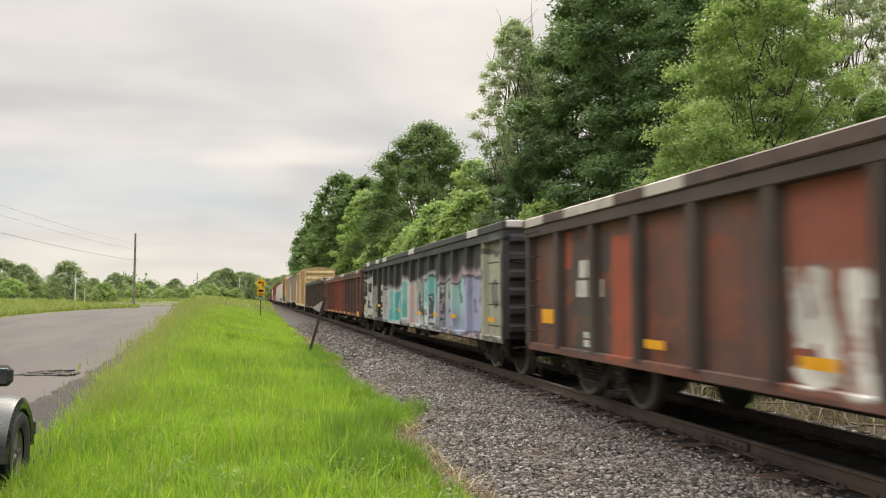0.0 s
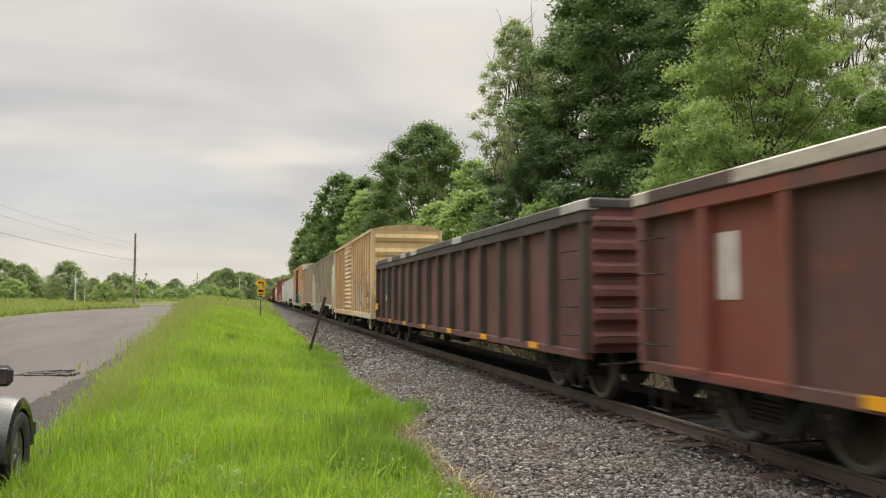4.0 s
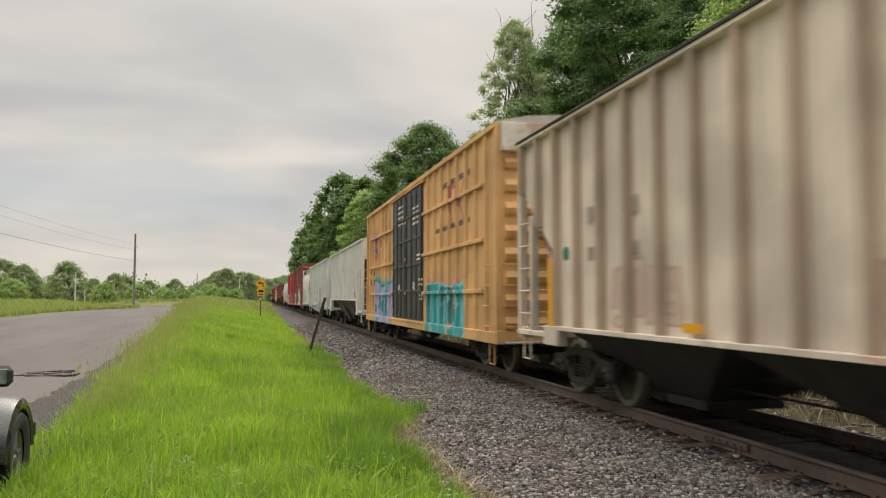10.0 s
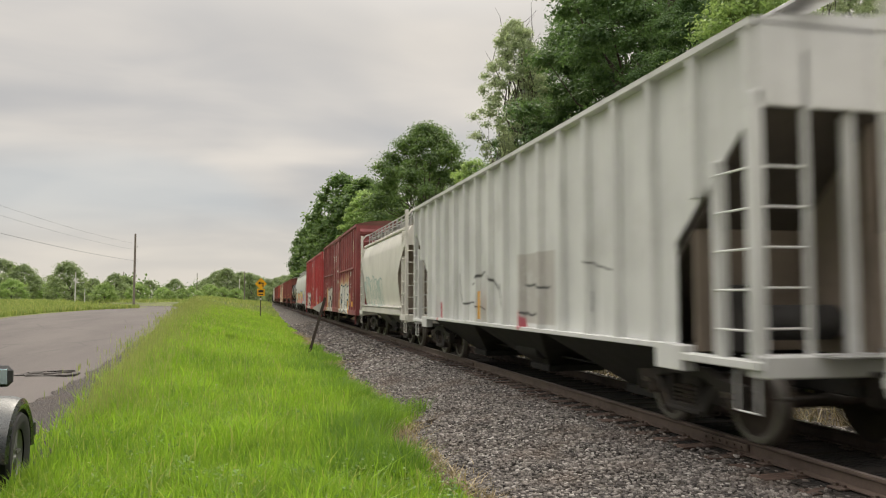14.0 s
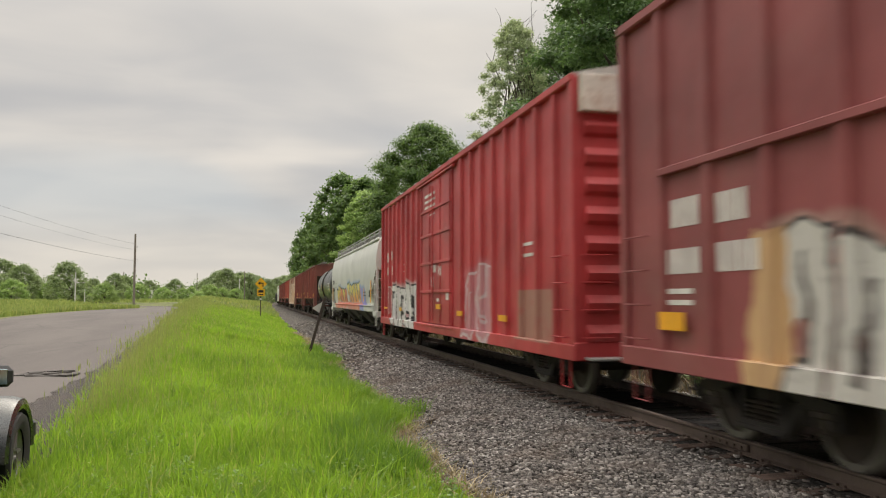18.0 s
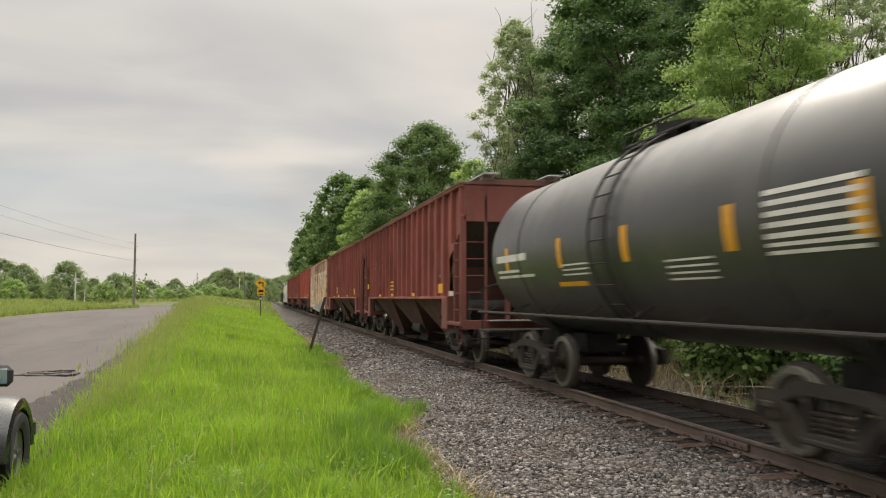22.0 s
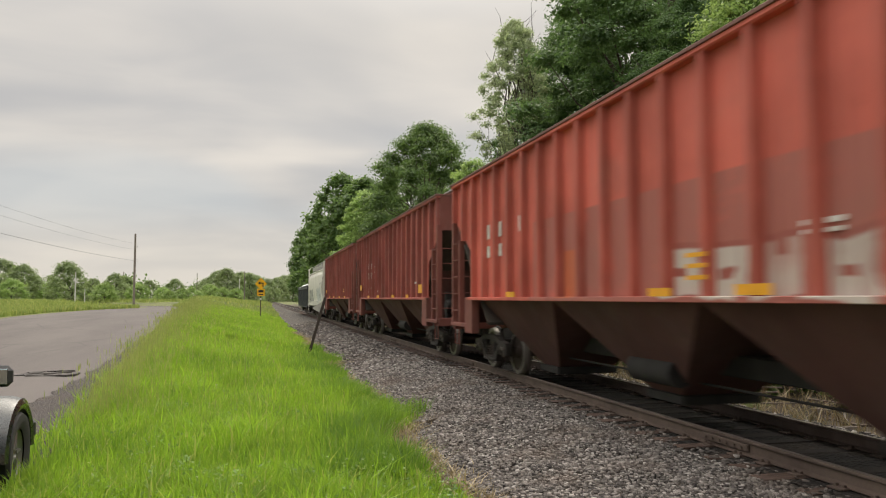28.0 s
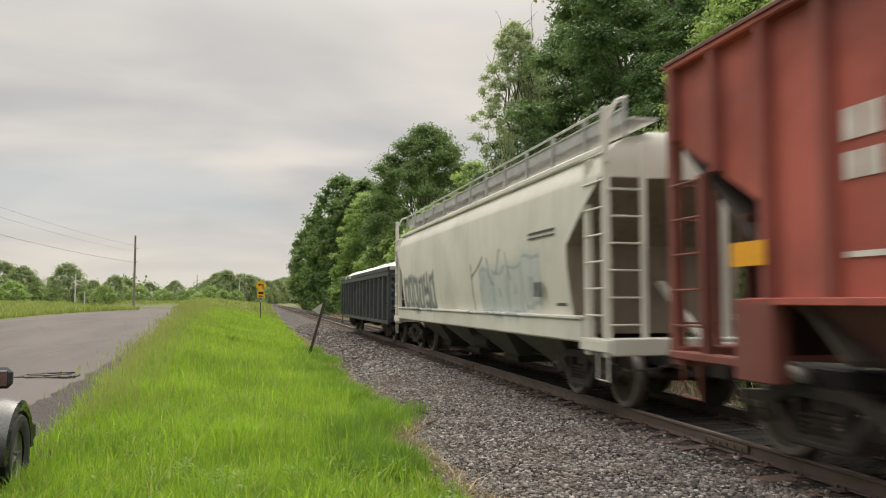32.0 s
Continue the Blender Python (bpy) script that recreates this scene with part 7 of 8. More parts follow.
P_G2 = car_paint("black_gondola", (0.026, 0.026, 0.029), 0.06, streak=0.3, rough=0.55,
                 zones=((18.3, 20.1, 0.9, 2.8, [(0.70, 0.70, 0.68), (0.60, 0.60, 0.58), (0.52, 0.52, 0.50)], 0.9, (0.04, 0.04, 0.04), 12.0, 0.15, (0.20, 0.20, 0.20)), (16.9, 18.1, 0.9, 2.4, [(0.36, 0.36, 0.34), (0.45, 0.44, 0.38)], 0.6, (0.05, 0.05, 0.05), 4.0, 0.13, None),
                        (13.5, 14.9, 0.95, 2.2, [WHITE, (0.52, 0.50, 0.52)], 0.9, (0.12, 0.12, 0.12), 1.5, 0.2, (0.45, 0.42, 0.45)), (10.4, 13.5, 0.88, 2.15, [(0.16, 0.46, 0.46), (0.10, 0.42, 0.42), (0.30, 0.55, 0.55)], 1.0, (0.62, 0.60, 0.60), 7.0, 0.27, (0.55, 0.50, 0.52)),
                        (8.9, 10.4, 0.88, 2.2, [(0.62, 0.50, 0.48), (0.58, 0.42, 0.44)], 0.9, (0.50, 0.50, 0.52), 2.4, 0.24, (0.60, 0.52, 0.54)), (6.3, 8.9, 0.88, 2.3, [(0.28, 0.54, 0.54), WHITE, (0.20, 0.48, 0.50)], 1.0, (0.10, 0.12, 0.14), 5.0, 0.25, (0.60, 0.58, 0.60)),
                        (4.4, 6.3, 0.88, 2.25, [(0.42, 0.44, 0.42), (0.30, 0.30, 0.46), (0.46, 0.50, 0.46)], 1.1, (0.07, 0.08, 0.10), 8.0, 0.22, (0.46, 0.40, 0.46)), (1.9, 4.4, 0.88, 2.25, [(0.36, 0.58, 0.58), LILAC, (0.58, 0.36, 0.46)], 1.15, (0.10, 0.10, 0.16), 3.0, 0.27, (0.62, 0.46, 0.52)),
                        (0.15, 1.85, 0.85, 2.8, [CREAM, (0.42, 0.42, 0.34), (0.5, 0.48, 0.40)], 1.4, (0.10, 0.10, 0.09), 2.0, 0.24, (0.30, 0.30, 0.24))))
P_G3 = car_paint("dark_brown_gondola", (0.095, 0.042, 0.034), 0.5, (0.22, 0.058, 0.034), 0.45, 0.65, patches=((0.3, 2.6, 0.9, 3.0, (0.14, 0.055, 0.04)), (7.4, 13.4, 0.9, 3.0, (0.24, 0.058, 0.038)), (17.5, 19.6, 0.9, 3.0, (0.2, 0.05, 0.036)), (2.7, 7.0, 1.0, 2.9, (0.075, 0.045, 0.04))), panels=(1.34, 0.5, (0.20, 0.052, 0.036)))
P_G4 = car_paint("brown_gondola", (0.135, 0.052, 0.045), 0.4, (0.17, 0.06, 0.04), 0.4, 0.62, patches=((17.75, 18.85, 1.6, 2.6, (0.06, 0.07, 0.075)), (16.4, 17.3, 1.5, 2.3, (0.075, 0.06, 0.058))), panels=(1.345, 0.4, (0.08, 0.045, 0.04)))
P_G5 = car_paint("blue_black_gondola", (0.032, 0.036, 0.045), 0.1, (0.2, 0.2, 0.21), 0.5, 0.5)
P_B1 = car_paint("faded_tan_boxcar", (0.72, 0.54, 0.34), 0.16, (0.24, 0.12, 0.06), 0.22, 0.6, patches=((6.9, 15.8, 2.2, 4.7, (0.70, 0.46, 0.33)), (6.9, 15.8, 1.0, 2.2, (0.66, 0.48, 0.27)), (3.3, 6.9, 2.6, 4.7, (0.68, 0.46, 0.31)), (2.55, 3.2, 1.1, 2.15, (0.56, 0.34, 0.12)), (1.0, 1.75, 1.0, 2.3, (0.57, 0.35, 0.12)), (4.1, 4.8, 1.0, 1.5, (0.55, 0.34, 0.14)), (0.0, 6.9, 0.85, 1.09, (0.60, 0.55, 0.44))),
                 zones=((1.0, 3.3, 1.35, 2.95, [(0.62, 0.56, 0.46), WHITE, (0.60, 0.50, 0.38)], 1.1, (0.12, 0.14, 0.15), 2.0, 0.22, (0.62, 0.30, 0.24)), (3.3, 6.7, 1.2, 2.45, [(0.62, 0.56, 0.47), WHITE, (0.62, 0.48, 0.36)], 0.85, (0.24, 0.19, 0.16), 4.0, 0.22, (0.60, 0.33, 0.26)),
                        (0.1, 0.9, 1.1, 2.6, [(0.40, 0.14, 0.14), (0.42, 0.46, 0.46)], 0.7, (0.56, 0.38, 0.26), 1.0, 0.2, None),
                        (10.3, 14.8, 1.15, 2.7, [(0.60, 0.34, 0.30), (0.50, 0.50, 0.54), (0.60, 0.42, 0.32)], 1.0, (0.58, 0.38, 0.24), 5.0, 0.16, (0.62, 0.44, 0.34)), (9.8, 15.0, 0.85, 1.2, [(0.52, 0.60, 0.57), (0.60, 0.38, 0.28), (0.62, 0.55, 0.42)], 0.6, (0.6, 0.45, 0.3), 3.0, 0.3, None)))
P_B1D = car_paint("rusty_tan_door", (0.68, 0.48, 0.31), 0.45, (0.20, 0.095, 0.05), 0.55, 0.65)
P_B1P = car_paint("ochre_post", (0.47, 0.29, 0.13), 0.35, (0.20, 0.10, 0.05), 0.4, 0.65)
# rib paints of the two pale hoppers, darker than their panels
P_H1P = car_paint("brown_rib_paint", (0.34, 0.285, 0.235), 0.12, (0.2, 0.14, 0.1), 0.3, 0.65)
P_H2P = car_paint("tan_rib_paint", (0.42, 0.32, 0.245), 0.15, (0.22, 0.14, 0.1), 0.35, 0.65)
P_B1E = car_paint("tan_boxcar_end", (0.68, 0.50, 0.25), 0.10, (0.3, 0.17, 0.08), 0.2, 0.6)
BROWNISH, LOWWHITE = (0.53, 0.455, 0.39), (0.72, 0.71, 0.66)
P_H1 = car_paint("grey_white_hopper", (0.66, 0.645, 0.615), 0.05, (0.25, 0.19, 0.15), 0.3, 0.6, patches=((2.9, 13.8, 1.2, 4.7, BROWNISH), (5.7, 8.2, 1.2, 2.48, LOWWHITE), (9.8, 11.8, 1.2, 2.48, LOWWHITE), (12.9, 14.5, 1.2, 2.2, (0.45, 0.41, 0.37))),
                 zones=((2.9, 5.6, 1.2, 2.5, [WHITE, (0.5, 0.48, 0.45), (0.40, 0.38, 0.35)], 0.7, (0.10, 0.10, 0.10), 4.0), (7.1, 8.8, 1.2, 2.5, [(0.60, 0.62, 0.64), (0.50, 0.56, 0.62), WHITE], 0.6, (0.35, 0.42, 0.5), 2.0), (8.9, 9.9, 1.2, 2.5, [(0.45, 0.08, 0.07), (0.5, 0.22, 0.18)], 0.35, (0.40, 0.06, 0.05), 8.0)))
P_H2 = car_paint("dusty_beige_hopper", (0.67, 0.57, 0.475), 0.10, (0.28, 0.18, 0.125), 0.42, 0.65, zones=((5.0, 8.4, 1.3, 2.1, [(0.60, 0.49, 0.40), (0.61, 0.50, 0.41), (0.56, 0.40, 0.33)], 0.6, (0.52, 0.34, 0.28), 3.0, 0.12, None), (11.2, 13.0, 1.4, 2.2, [(0.60, 0.49, 0.40), (0.56, 0.41, 0.34)], 0.5, (0.50, 0.32, 0.27), 6.0, 0.12, None)))
P_B2 = car_paint("orange_yellow_boxcar", (0.65, 0.37, 0.15), 0.14, (0.26, 0.13, 0.06), 0.2, 0.55,
                 zones=((2.5, 6.8, 0.7, 2.2, [(0.05, 0.12, 0.13), (0.03, 0.34, 0.38), (0.04, 0.20, 0.22)], 0.85, (0.20, 0.60, 0.62), 3.0, 0.25, (0.70, 0.24, 0.16)),                         (12.6, 16.6, 0.7, 2.45, [(0.38, 0.62, 0.68), (0.46, 0.40, 0.60), (0.44, 0.44, 0.66)], 1.3, (0.03, 0.26, 0.30), 6.0, 0.30, (0.06, 0.40, 0.44))),
                 strokes=((3.95, 4.05, 84, 1.0, 0.11, (0.44, 0.13, 0.11)), (3.9, 4.5, 3, 0.75, 0.10, (0.44, 0.13, 0.11)), (3.35, 4.1, 92, 0.95, 0.10, (0.44, 0.13, 0.11)), (3.0, 4.3, -48, 0.75, 0.10, (0.44, 0.13, 0.11)), (3.0, 3.9, 45, 0.75, 0.10, (0.44, 0.13, 0.11)),
                          (16.5, 3.9, 50, 1.5, 0.16, (0.10, 0.08, 0.45)), (16.45, 3.85, -40, 1.35, 0.20, (0.66, 0.12, 0.09)), (16.6, 3.75, 58, 1.1, 0.13, (0.66, 0.14, 0.10)), (16.35, 4.0, -52, 1.2, 0.13, (0.12, 0.09, 0.45))))
P_B2D = car_paint("black_door", (0.03, 0.03, 0.034), 0.05, (0.1, 0.06, 0.05), 0.2, 0.45)
P_H3 = car_paint("light_grey_hopper", (0.67, 0.66, 0.635), 0.04, (0.30, 0.17, 0.10), 0.15, 0.6, fade=0.08)
# bay greys hold underside shade in their colour
P_H3E = car_paint("shaded_hopper_bays", (0.17, 0.15, 0.13), 0.15, (0.09, 0.07, 0.05), 0.4, 0.8)
P_BAYG = car_paint("shaded_grey_bays", (0.10, 0.095, 0.085), 0.2, (0.05, 0.04, 0.03), 0.4, 0.85)
P_H4 = car_paint("pale_blue_grey_hopper", (0.63, 0.635, 0.625), 0.04, (0.3, 0.2, 0.16), 0.25, 0.6, fade=0.08, patches=((5.4, 7.0, 1.3, 2.55, (0.48, 0.46, 0.44)),),
                 strokes=((6.2, 2.0, 5, 1.2, 0.04, (0.08, 0.08, 0.08)), (6.6, 1.5, -8, 0.8, 0.04, (0.1, 0.1, 0.1)), (8.8, 2.15, 30, 0.9, 0.05, (0.08, 0.08, 0.08)), (9.9, 2.2, -12, 1.0, 0.05, (0.08, 0.08, 0.08)), (10.2, 1.6, 4, 1.6, 0.04, (0.1, 0.1, 0.1)), (8.3, 1.75, 80, 0.6, 0.05, (0.08, 0.08, 0.08)), (7.0, 1.45, 60, 0.6, 0.28, (0.52, 0.12, 0.16)), (11.4, 2.0, 75, 0.7, 0.05, (0.1, 0.1, 0.1)), (3.6, 2.2, 10, 1.0, 0.03, (0.12, 0.12, 0.12)), (13.4, 1.4, 85, 0.5, 0.2, (0.45, 0.10, 0.12))))
P_H5 = car_paint("white_round_hopper", (0.64, 0.62, 0.57), 0.04, (0.3, 0.2, 0.12), 0.15, 0.55, fade=0.06, zones=((5.0, 10.0, 1.5, 2.6, [(0.38, 0.48, 0.44), (0.62, 0.61, 0.56), (0.45, 0.52, 0.5)], 0.6, (0.25, 0.36, 0.34), 2.0),))
P_B3 = car_paint("maroon_boxcar", (0.245, 0.052, 0.052), 0.10, (0.12, 0.045, 0.038), 0.25, 0.5,
                 zones=((3.0, 8.1, 0.6, 2.85, [(0.60, 0.50, 0.38), (0.56, 0.38, 0.22)], 2.4, (0.55, 0.33, 0.18), 1.0, 0.40, (0.50, 0.28, 0.17)), (3.4, 7.9, 0.95, 2.55, [(0.64, 0.62, 0.56), WHITE, (0.64, 0.64, 0.62)], 1.1, (0.06, 0.10, 0.13), 3.0, 0.29, (0.62, 0.56, 0.46)), (12.0, 15.9, 0.8, 2.5, [WHITE, (0.55, 0.52, 0.48), (0.6, 0.58, 0.54)], 0.75, (0.06, 0.05, 0.05), 8.0, 0.22, (0.40, 0.26, 0.22)), (15.7, 16.3, 0.8, 2.6, [(0.60, 0.38, 0.18), (0.58, 0.36, 0.18)], 0.5, (0.5, 0.3, 0.15), 2.0)))
P_B4 = car_paint("bright_red_boxcar", (0.42, 0.038, 0.042), 0.04, (0.25, 0.05, 0.045), 0.15, 0.45, patches=((1.0, 2.8, 1.0, 1.9, (0.36, 0.17, 0.13)),),
                 zones=((12.2, 16.6, 0.7, 2.3, [WHITE, (0.64, 0.62, 0.61), WHITE], 0.9, (0.04, 0.04, 0.045), 3.0, 0.26, (0.58, 0.50, 0.50)), (16.4, 17.0, 0.9, 2.2, [(0.5, 0.3, 0.3), (0.45, 0.15, 0.15)], 0.3, (0.6, 0.5, 0.5), 5.0), (4.4, 6.6, 0.9, 2.5, [(0.54, 0.32, 0.34), (0.50, 0.22, 0.24), (0.50, 0.16, 0.18)], 0.9, (0.56, 0.44, 0.46), 6.0, 0.15, (0.48, 0.13, 0.15))))
P_H6 = car_paint("smooth_light_grey_hopper", (0.56, 0.565, 0.535), 0.02, (0.3, 0.2, 0.12), 0.06, 0.5, fade=0.05,
                 zones=((3.7, 5.6, 1.3, 2.3, [(0.24, 0.32, 0.60), (0.34, 0.28, 0.58)], 0.8, (0.3, 0.36, 0.62), 9.0, 0.30, (0.22, 0.34, 0.62)),
                        (5.2, 10.4, 1.45, 2.5, [(0.72, 0.58, 0.12), (0.70, 0.26, 0.14), (0.72, 0.62, 0.2)], 1.0, (0.05, 0.07, 0.09), 5.0, 0.26, (0.26, 0.40, 0.62)), (10.8, 16.0, 1.45, 2.4, [(0.72, 0.58, 0.12), (0.68, 0.22, 0.13)], 1.0, (0.05, 0.07, 0.09), 2.0, 0.26, (0.40, 0.48, 0.62)),
                        (5.0, 16.4, 1.18, 1.52, [(0.68, 0.28, 0.18), (0.66, 0.18, 0.13)], 0.7, (0.60, 0.42, 0.36), 3.0, 0.40, None)))
P_T1 = glossy(car_paint("black_tank", (0.030, 0.031, 0.030), 0.03, (0.06, 0.05, 0.045), 0.2, 0.34, fade=0.1), 0.3, 0.35)
P_H7 = car_paint("red_brown_hopper", (0.31, 0.086, 0.063), 0.14, (0.13, 0.05, 0.038), 0.55, 0.62, fade=0.3, panels=(0.8275, 0.35, (0.20, 0.07, 0.055)))
P_H8 = car_paint("rust_red_hopper", (0.37, 0.082, 0.057), 0.14, (0.14, 0.05, 0.038), 0.5, 0.6, fade=0.3, zones=((2.6, 10.0, 1.75, 2.45, [(0.46, 0.24, 0.09), (0.42, 0.17, 0.08), (0.52, 0.38, 0.25)], 0.75, (0.27, 0.07, 0.05), 4.0, 0.10, None),),
                 strokes=((11.45, 2.3, 80, 0.85, 0.30, (0.05, 0.08, 0.08)), (11.45, 2.35, 80, 0.75, 0.18, (0.58, 0.56, 0.46)), (11.55, 1.95, 10, 0.4, 0.14, (0.56, 0.54, 0.45)), (8.0, 2.0, 70, 0.5, 0.1, (0.55, 0.5, 0.4)), (6.0, 2.05, 40, 0.6, 0.08, (0.5, 0.35, 0.15)), (4.6, 2.0, -50, 0.5, 0.08, (0.5, 0.35, 0.15))))
P_B5 = car_paint("rusty_cream_boxcar", (0.68, 0.53, 0.39), 0.62, (0.25, 0.095, 0.05), 0.75, 0.65, patches=((0.2, 15.4, 3.7, 4.5, (0.34, 0.17, 0.12)), (10.2, 14.8, 2.4, 4.4, (0.52, 0.34, 0.26)), (2.4, 6.8, 1.2, 3.2, (0.64, 0.42, 0.27))), zones=((1.0, 3.4, 1.2, 3.6, [(0.46, 0.45, 0.38), (0.66, 0.51, 0.38), (0.62, 0.38, 0.24)], 0.5, (0.5, 0.36, 0.2), 5.0),))
P_B5E = car_paint("rust_boxcar_end", (0.34, 0.17, 0.09), 0.7, (0.14, 0.055, 0.035), 0.5, 0.75)
P_H9 = car_paint("bright_rust_hopper", (0.55, 0.11, 0.075), 0.08, (0.2, 0.065, 0.045), 0.4, 0.6, patches=((0.0, 11.5, 1.7, 3.1, (0.38, 0.12, 0.095)), (9.5, 10.2, 1.75, 2.5, (0.5, 0.12, 0.05))), zones=((3.6, 7.0, 1.7, 2.35, [(0.48, 0.32, 0.28), (0.54, 0.47, 0.42)], 0.8, (0.33, 0.09, 0.07), 3.0, 0.13, None),))
P_H10 = car_paint("brick_red_hopper", (0.39, 0.09, 0.066), 0.14, (0.15, 0.055, 0.04), 0.5, 0.62, fade=0.3, panels=(0.85, 0.3, (0.28, 0.085, 0.07)))
P_H11 = car_paint("dull_red_hopper", (0.36, 0.08, 0.058), 0.2, (0.13, 0.055, 0.045), 0.6, 0.62, fade=0.35)
P_H12 = car_paint("white_hopper", (0.62, 0.605, 0.55), 0.03, (0.3, 0.22, 0.15), 0.15, 0.5, fade=0.06,
                  zones=((10.7, 15.2, 1.45, 2.55, [(0.10, 0.11, 0.11), (0.16, 0.17, 0.17)], 0.7, (0.36, 0.37, 0.36), 3.0, 0.10, None), (2.7, 6.4, 1.5, 2.45, [(0.44, 0.49, 0.49), (0.50, 0.53, 0.52)], 0.9, (0.36, 0.40, 0.40), 7.0, 0.26, (0.50, 0.53, 0.51))),
                  strokes=((7.0, 2.0, 82, 1.1, 0.07, (0.09, 0.10, 0.10)), (6.5, 2.45, -25, 1.0, 0.06, (0.09, 0.10, 0.10)), (5.6, 2.35, 60, 0.7, 0.05, (0.1, 0.11, 0.11)), (5.0, 2.5, -60, 0.6, 0.05, (0.1, 0.11, 0.11)), (4.4, 2.4, 70, 0.6, 0.04, (0.1, 0.11, 0.11))))
P_ROOFG = plain("galvanised_roof", (0.42, 0.40, 0.37), 0.5, 0.3, 0.25, 1.0, 20, 0.15, (0.2, 0.13, 0.09))
P_ENDTOP = plain("rust_stained_white_panel", (0.58, 0.54, 0.48), 0.6, 0, 0.2, 2.0, 20, 0.15, (0.32, 0.16, 0.08))
P_ROOFT = plain("tan_roof", (0.50, 0.36, 0.20), 0.65, 0, 0.25, 1.0, 20, 0.15, (0.3, 0.19, 0.12))
P_ROOFR = plain("red_brown_roof", (0.16, 0.065, 0.05), 0.65, 0, 0.25, 1.0, 20, 0.15, (0.10, 0.05, 0.04))
P_TARP = plain("white_tarpaulin", (0.66, 0.67, 0.66), 0.7, 0, 0.15, 1.2, 20, 0.2, (0.4, 0.4, 0.38))


def chord_paint(name, col, white, seed, share):
    """A top chord whose flat top shows bare pale stretches between the paint."""
    m, nt, b = material(name, 0.6)
    co = nt.nodes.new("ShaderNodeTexCoord").outputs["Object"]
    x, y, z = split(nt, co)
    w = nt.nodes.new("ShaderNodeTexWhiteNoise")
    w.noise_dimensions = "1D"
    nt.links.new(mth(nt, "FLOOR", mth(nt, "ADD", mth(nt, "MULTIPLY", y, 1.15), seed)), w.inputs["W"])
    pale = mth(nt, "MULTIPLY", mth(nt, "LESS_THAN", w.outputs[0], share), step(nt, z, seed_top(seed) - 0.165, seed_top(seed) - 0.155))
    c = mix(nt, step(nt, nz(nt, co, 3, 5), 0.3, 0.7), tuple(q * 0.7 for q in col), tuple(q * 1.3 for q in col))
    c = mix(nt, mth(nt, "MULTIPLY", pale, mth(nt, "SUBTRACT", 1.0, mth(nt, "MULTIPLY", step(nt, nz(nt, co, 6, 6, 0.7), 0.5, 0.7), 0.6))), c, white)
    nt.links.new(c, b.inputs["Base Color"])
    bump(nt, b, nz(nt, co, 8, 4), 0.3, 0.01)
    return m


def seed_top(seed):
    return {1: 3.14, 2: 3.25, 3: 3.06, 4: 3.20, 5: 2.98}[seed]


C_G1 = chord_paint("brown_chord", (0.085, 0.055, 0.045), (0.50, 0.46, 0.42), 1, 0.32)
C_G2 = chord_paint("black_chord", (0.035, 0.037, 0.038), (0.58, 0.57, 0.55), 2, 0.28)
C_G3 = chord_paint("dark_brown_chord", (0.08, 0.05, 0.04), (0.48, 0.43, 0.38), 3, 0.4)
C_G4 = chord_paint("charcoal_chord", (0.06, 0.055, 0.055), (0.45, 0.43, 0.41), 4, 0.25)
C_G5 = chord_paint("blue_black_chord", (0.035, 0.038, 0.045), (0.4, 0.4, 0.4), 5, 0.1)


gondola("rust-brown open gondola wagon with worn orange paint", -7.1, 13.06, 3.14, P_G1, C_G1, 15, ((17.58, 18.05, 2.05, 2.31), (17.19, 18.14, 1.76, 2.01), (17.28, 17.84, 1.15, 1.24), (17.28, 17.84, 1.02, 1.12)), [(18.76, 19.26, 1.33, 1.56)] + strips((15.3, 12.52, 9.6, 6.6, 3.6), 1.13), None, P_POST)
gondola("black open gondola wagon covered in pastel graffiti", 14.24, 34.5, 3.25, P_G2, C_G2, 15, ((15.4, 16.1, 2.04, 2.26), (15.4, 16.1, 1.58, 1.82), (15.55, 15.97, 1.28, 1.36), (15.55, 15.97, 1.11, 1.19), (14.57, 15.0, 1.26, 1.35), (14.52, 14.95, 1.09, 1.18), (16.6, 16.85, 1.2, 1.32)), [(15.42, 16.02, 1.40, 1.49), (19.3, 19.75, 1.30, 1.42)] + strips((7.8, 5.68, 3.71, 0.6, 11.0), 1.25, 0.45, 0.1))
gondola("dark brown rusted open gondola wagon", 35.5, 55.9, 3.06, P_G3, C_G3, 15, ((18.42, 18.94, 1.73, 2.44), (1.91, 2.44, 1.70, 1.74), (1.91, 2.44, 1.92, 1.96)), [(0.65, 1.3, 0.86, 1.09)] + strips((16.2, 13.9, 12.5, 10.73, 8.6, 6.4, 4.4), 0.88), None, None)
gondola("brown open gondola wagon with a charcoal top rail", 57.4, 77.9, 3.20, P_G4, C_G4, 15, ((17.82, 18.72, 1.65, 1.85), (17.8, 18.44, 1.09, 1.15), (17.8, 18.44, 0.97, 1.04)), [(19.82, 20.31, 1.28, 1.53)] + strips((16.78, 13.98, 11.0, 8.0, 5.0, 2.0), 0.88), None, P_POST)
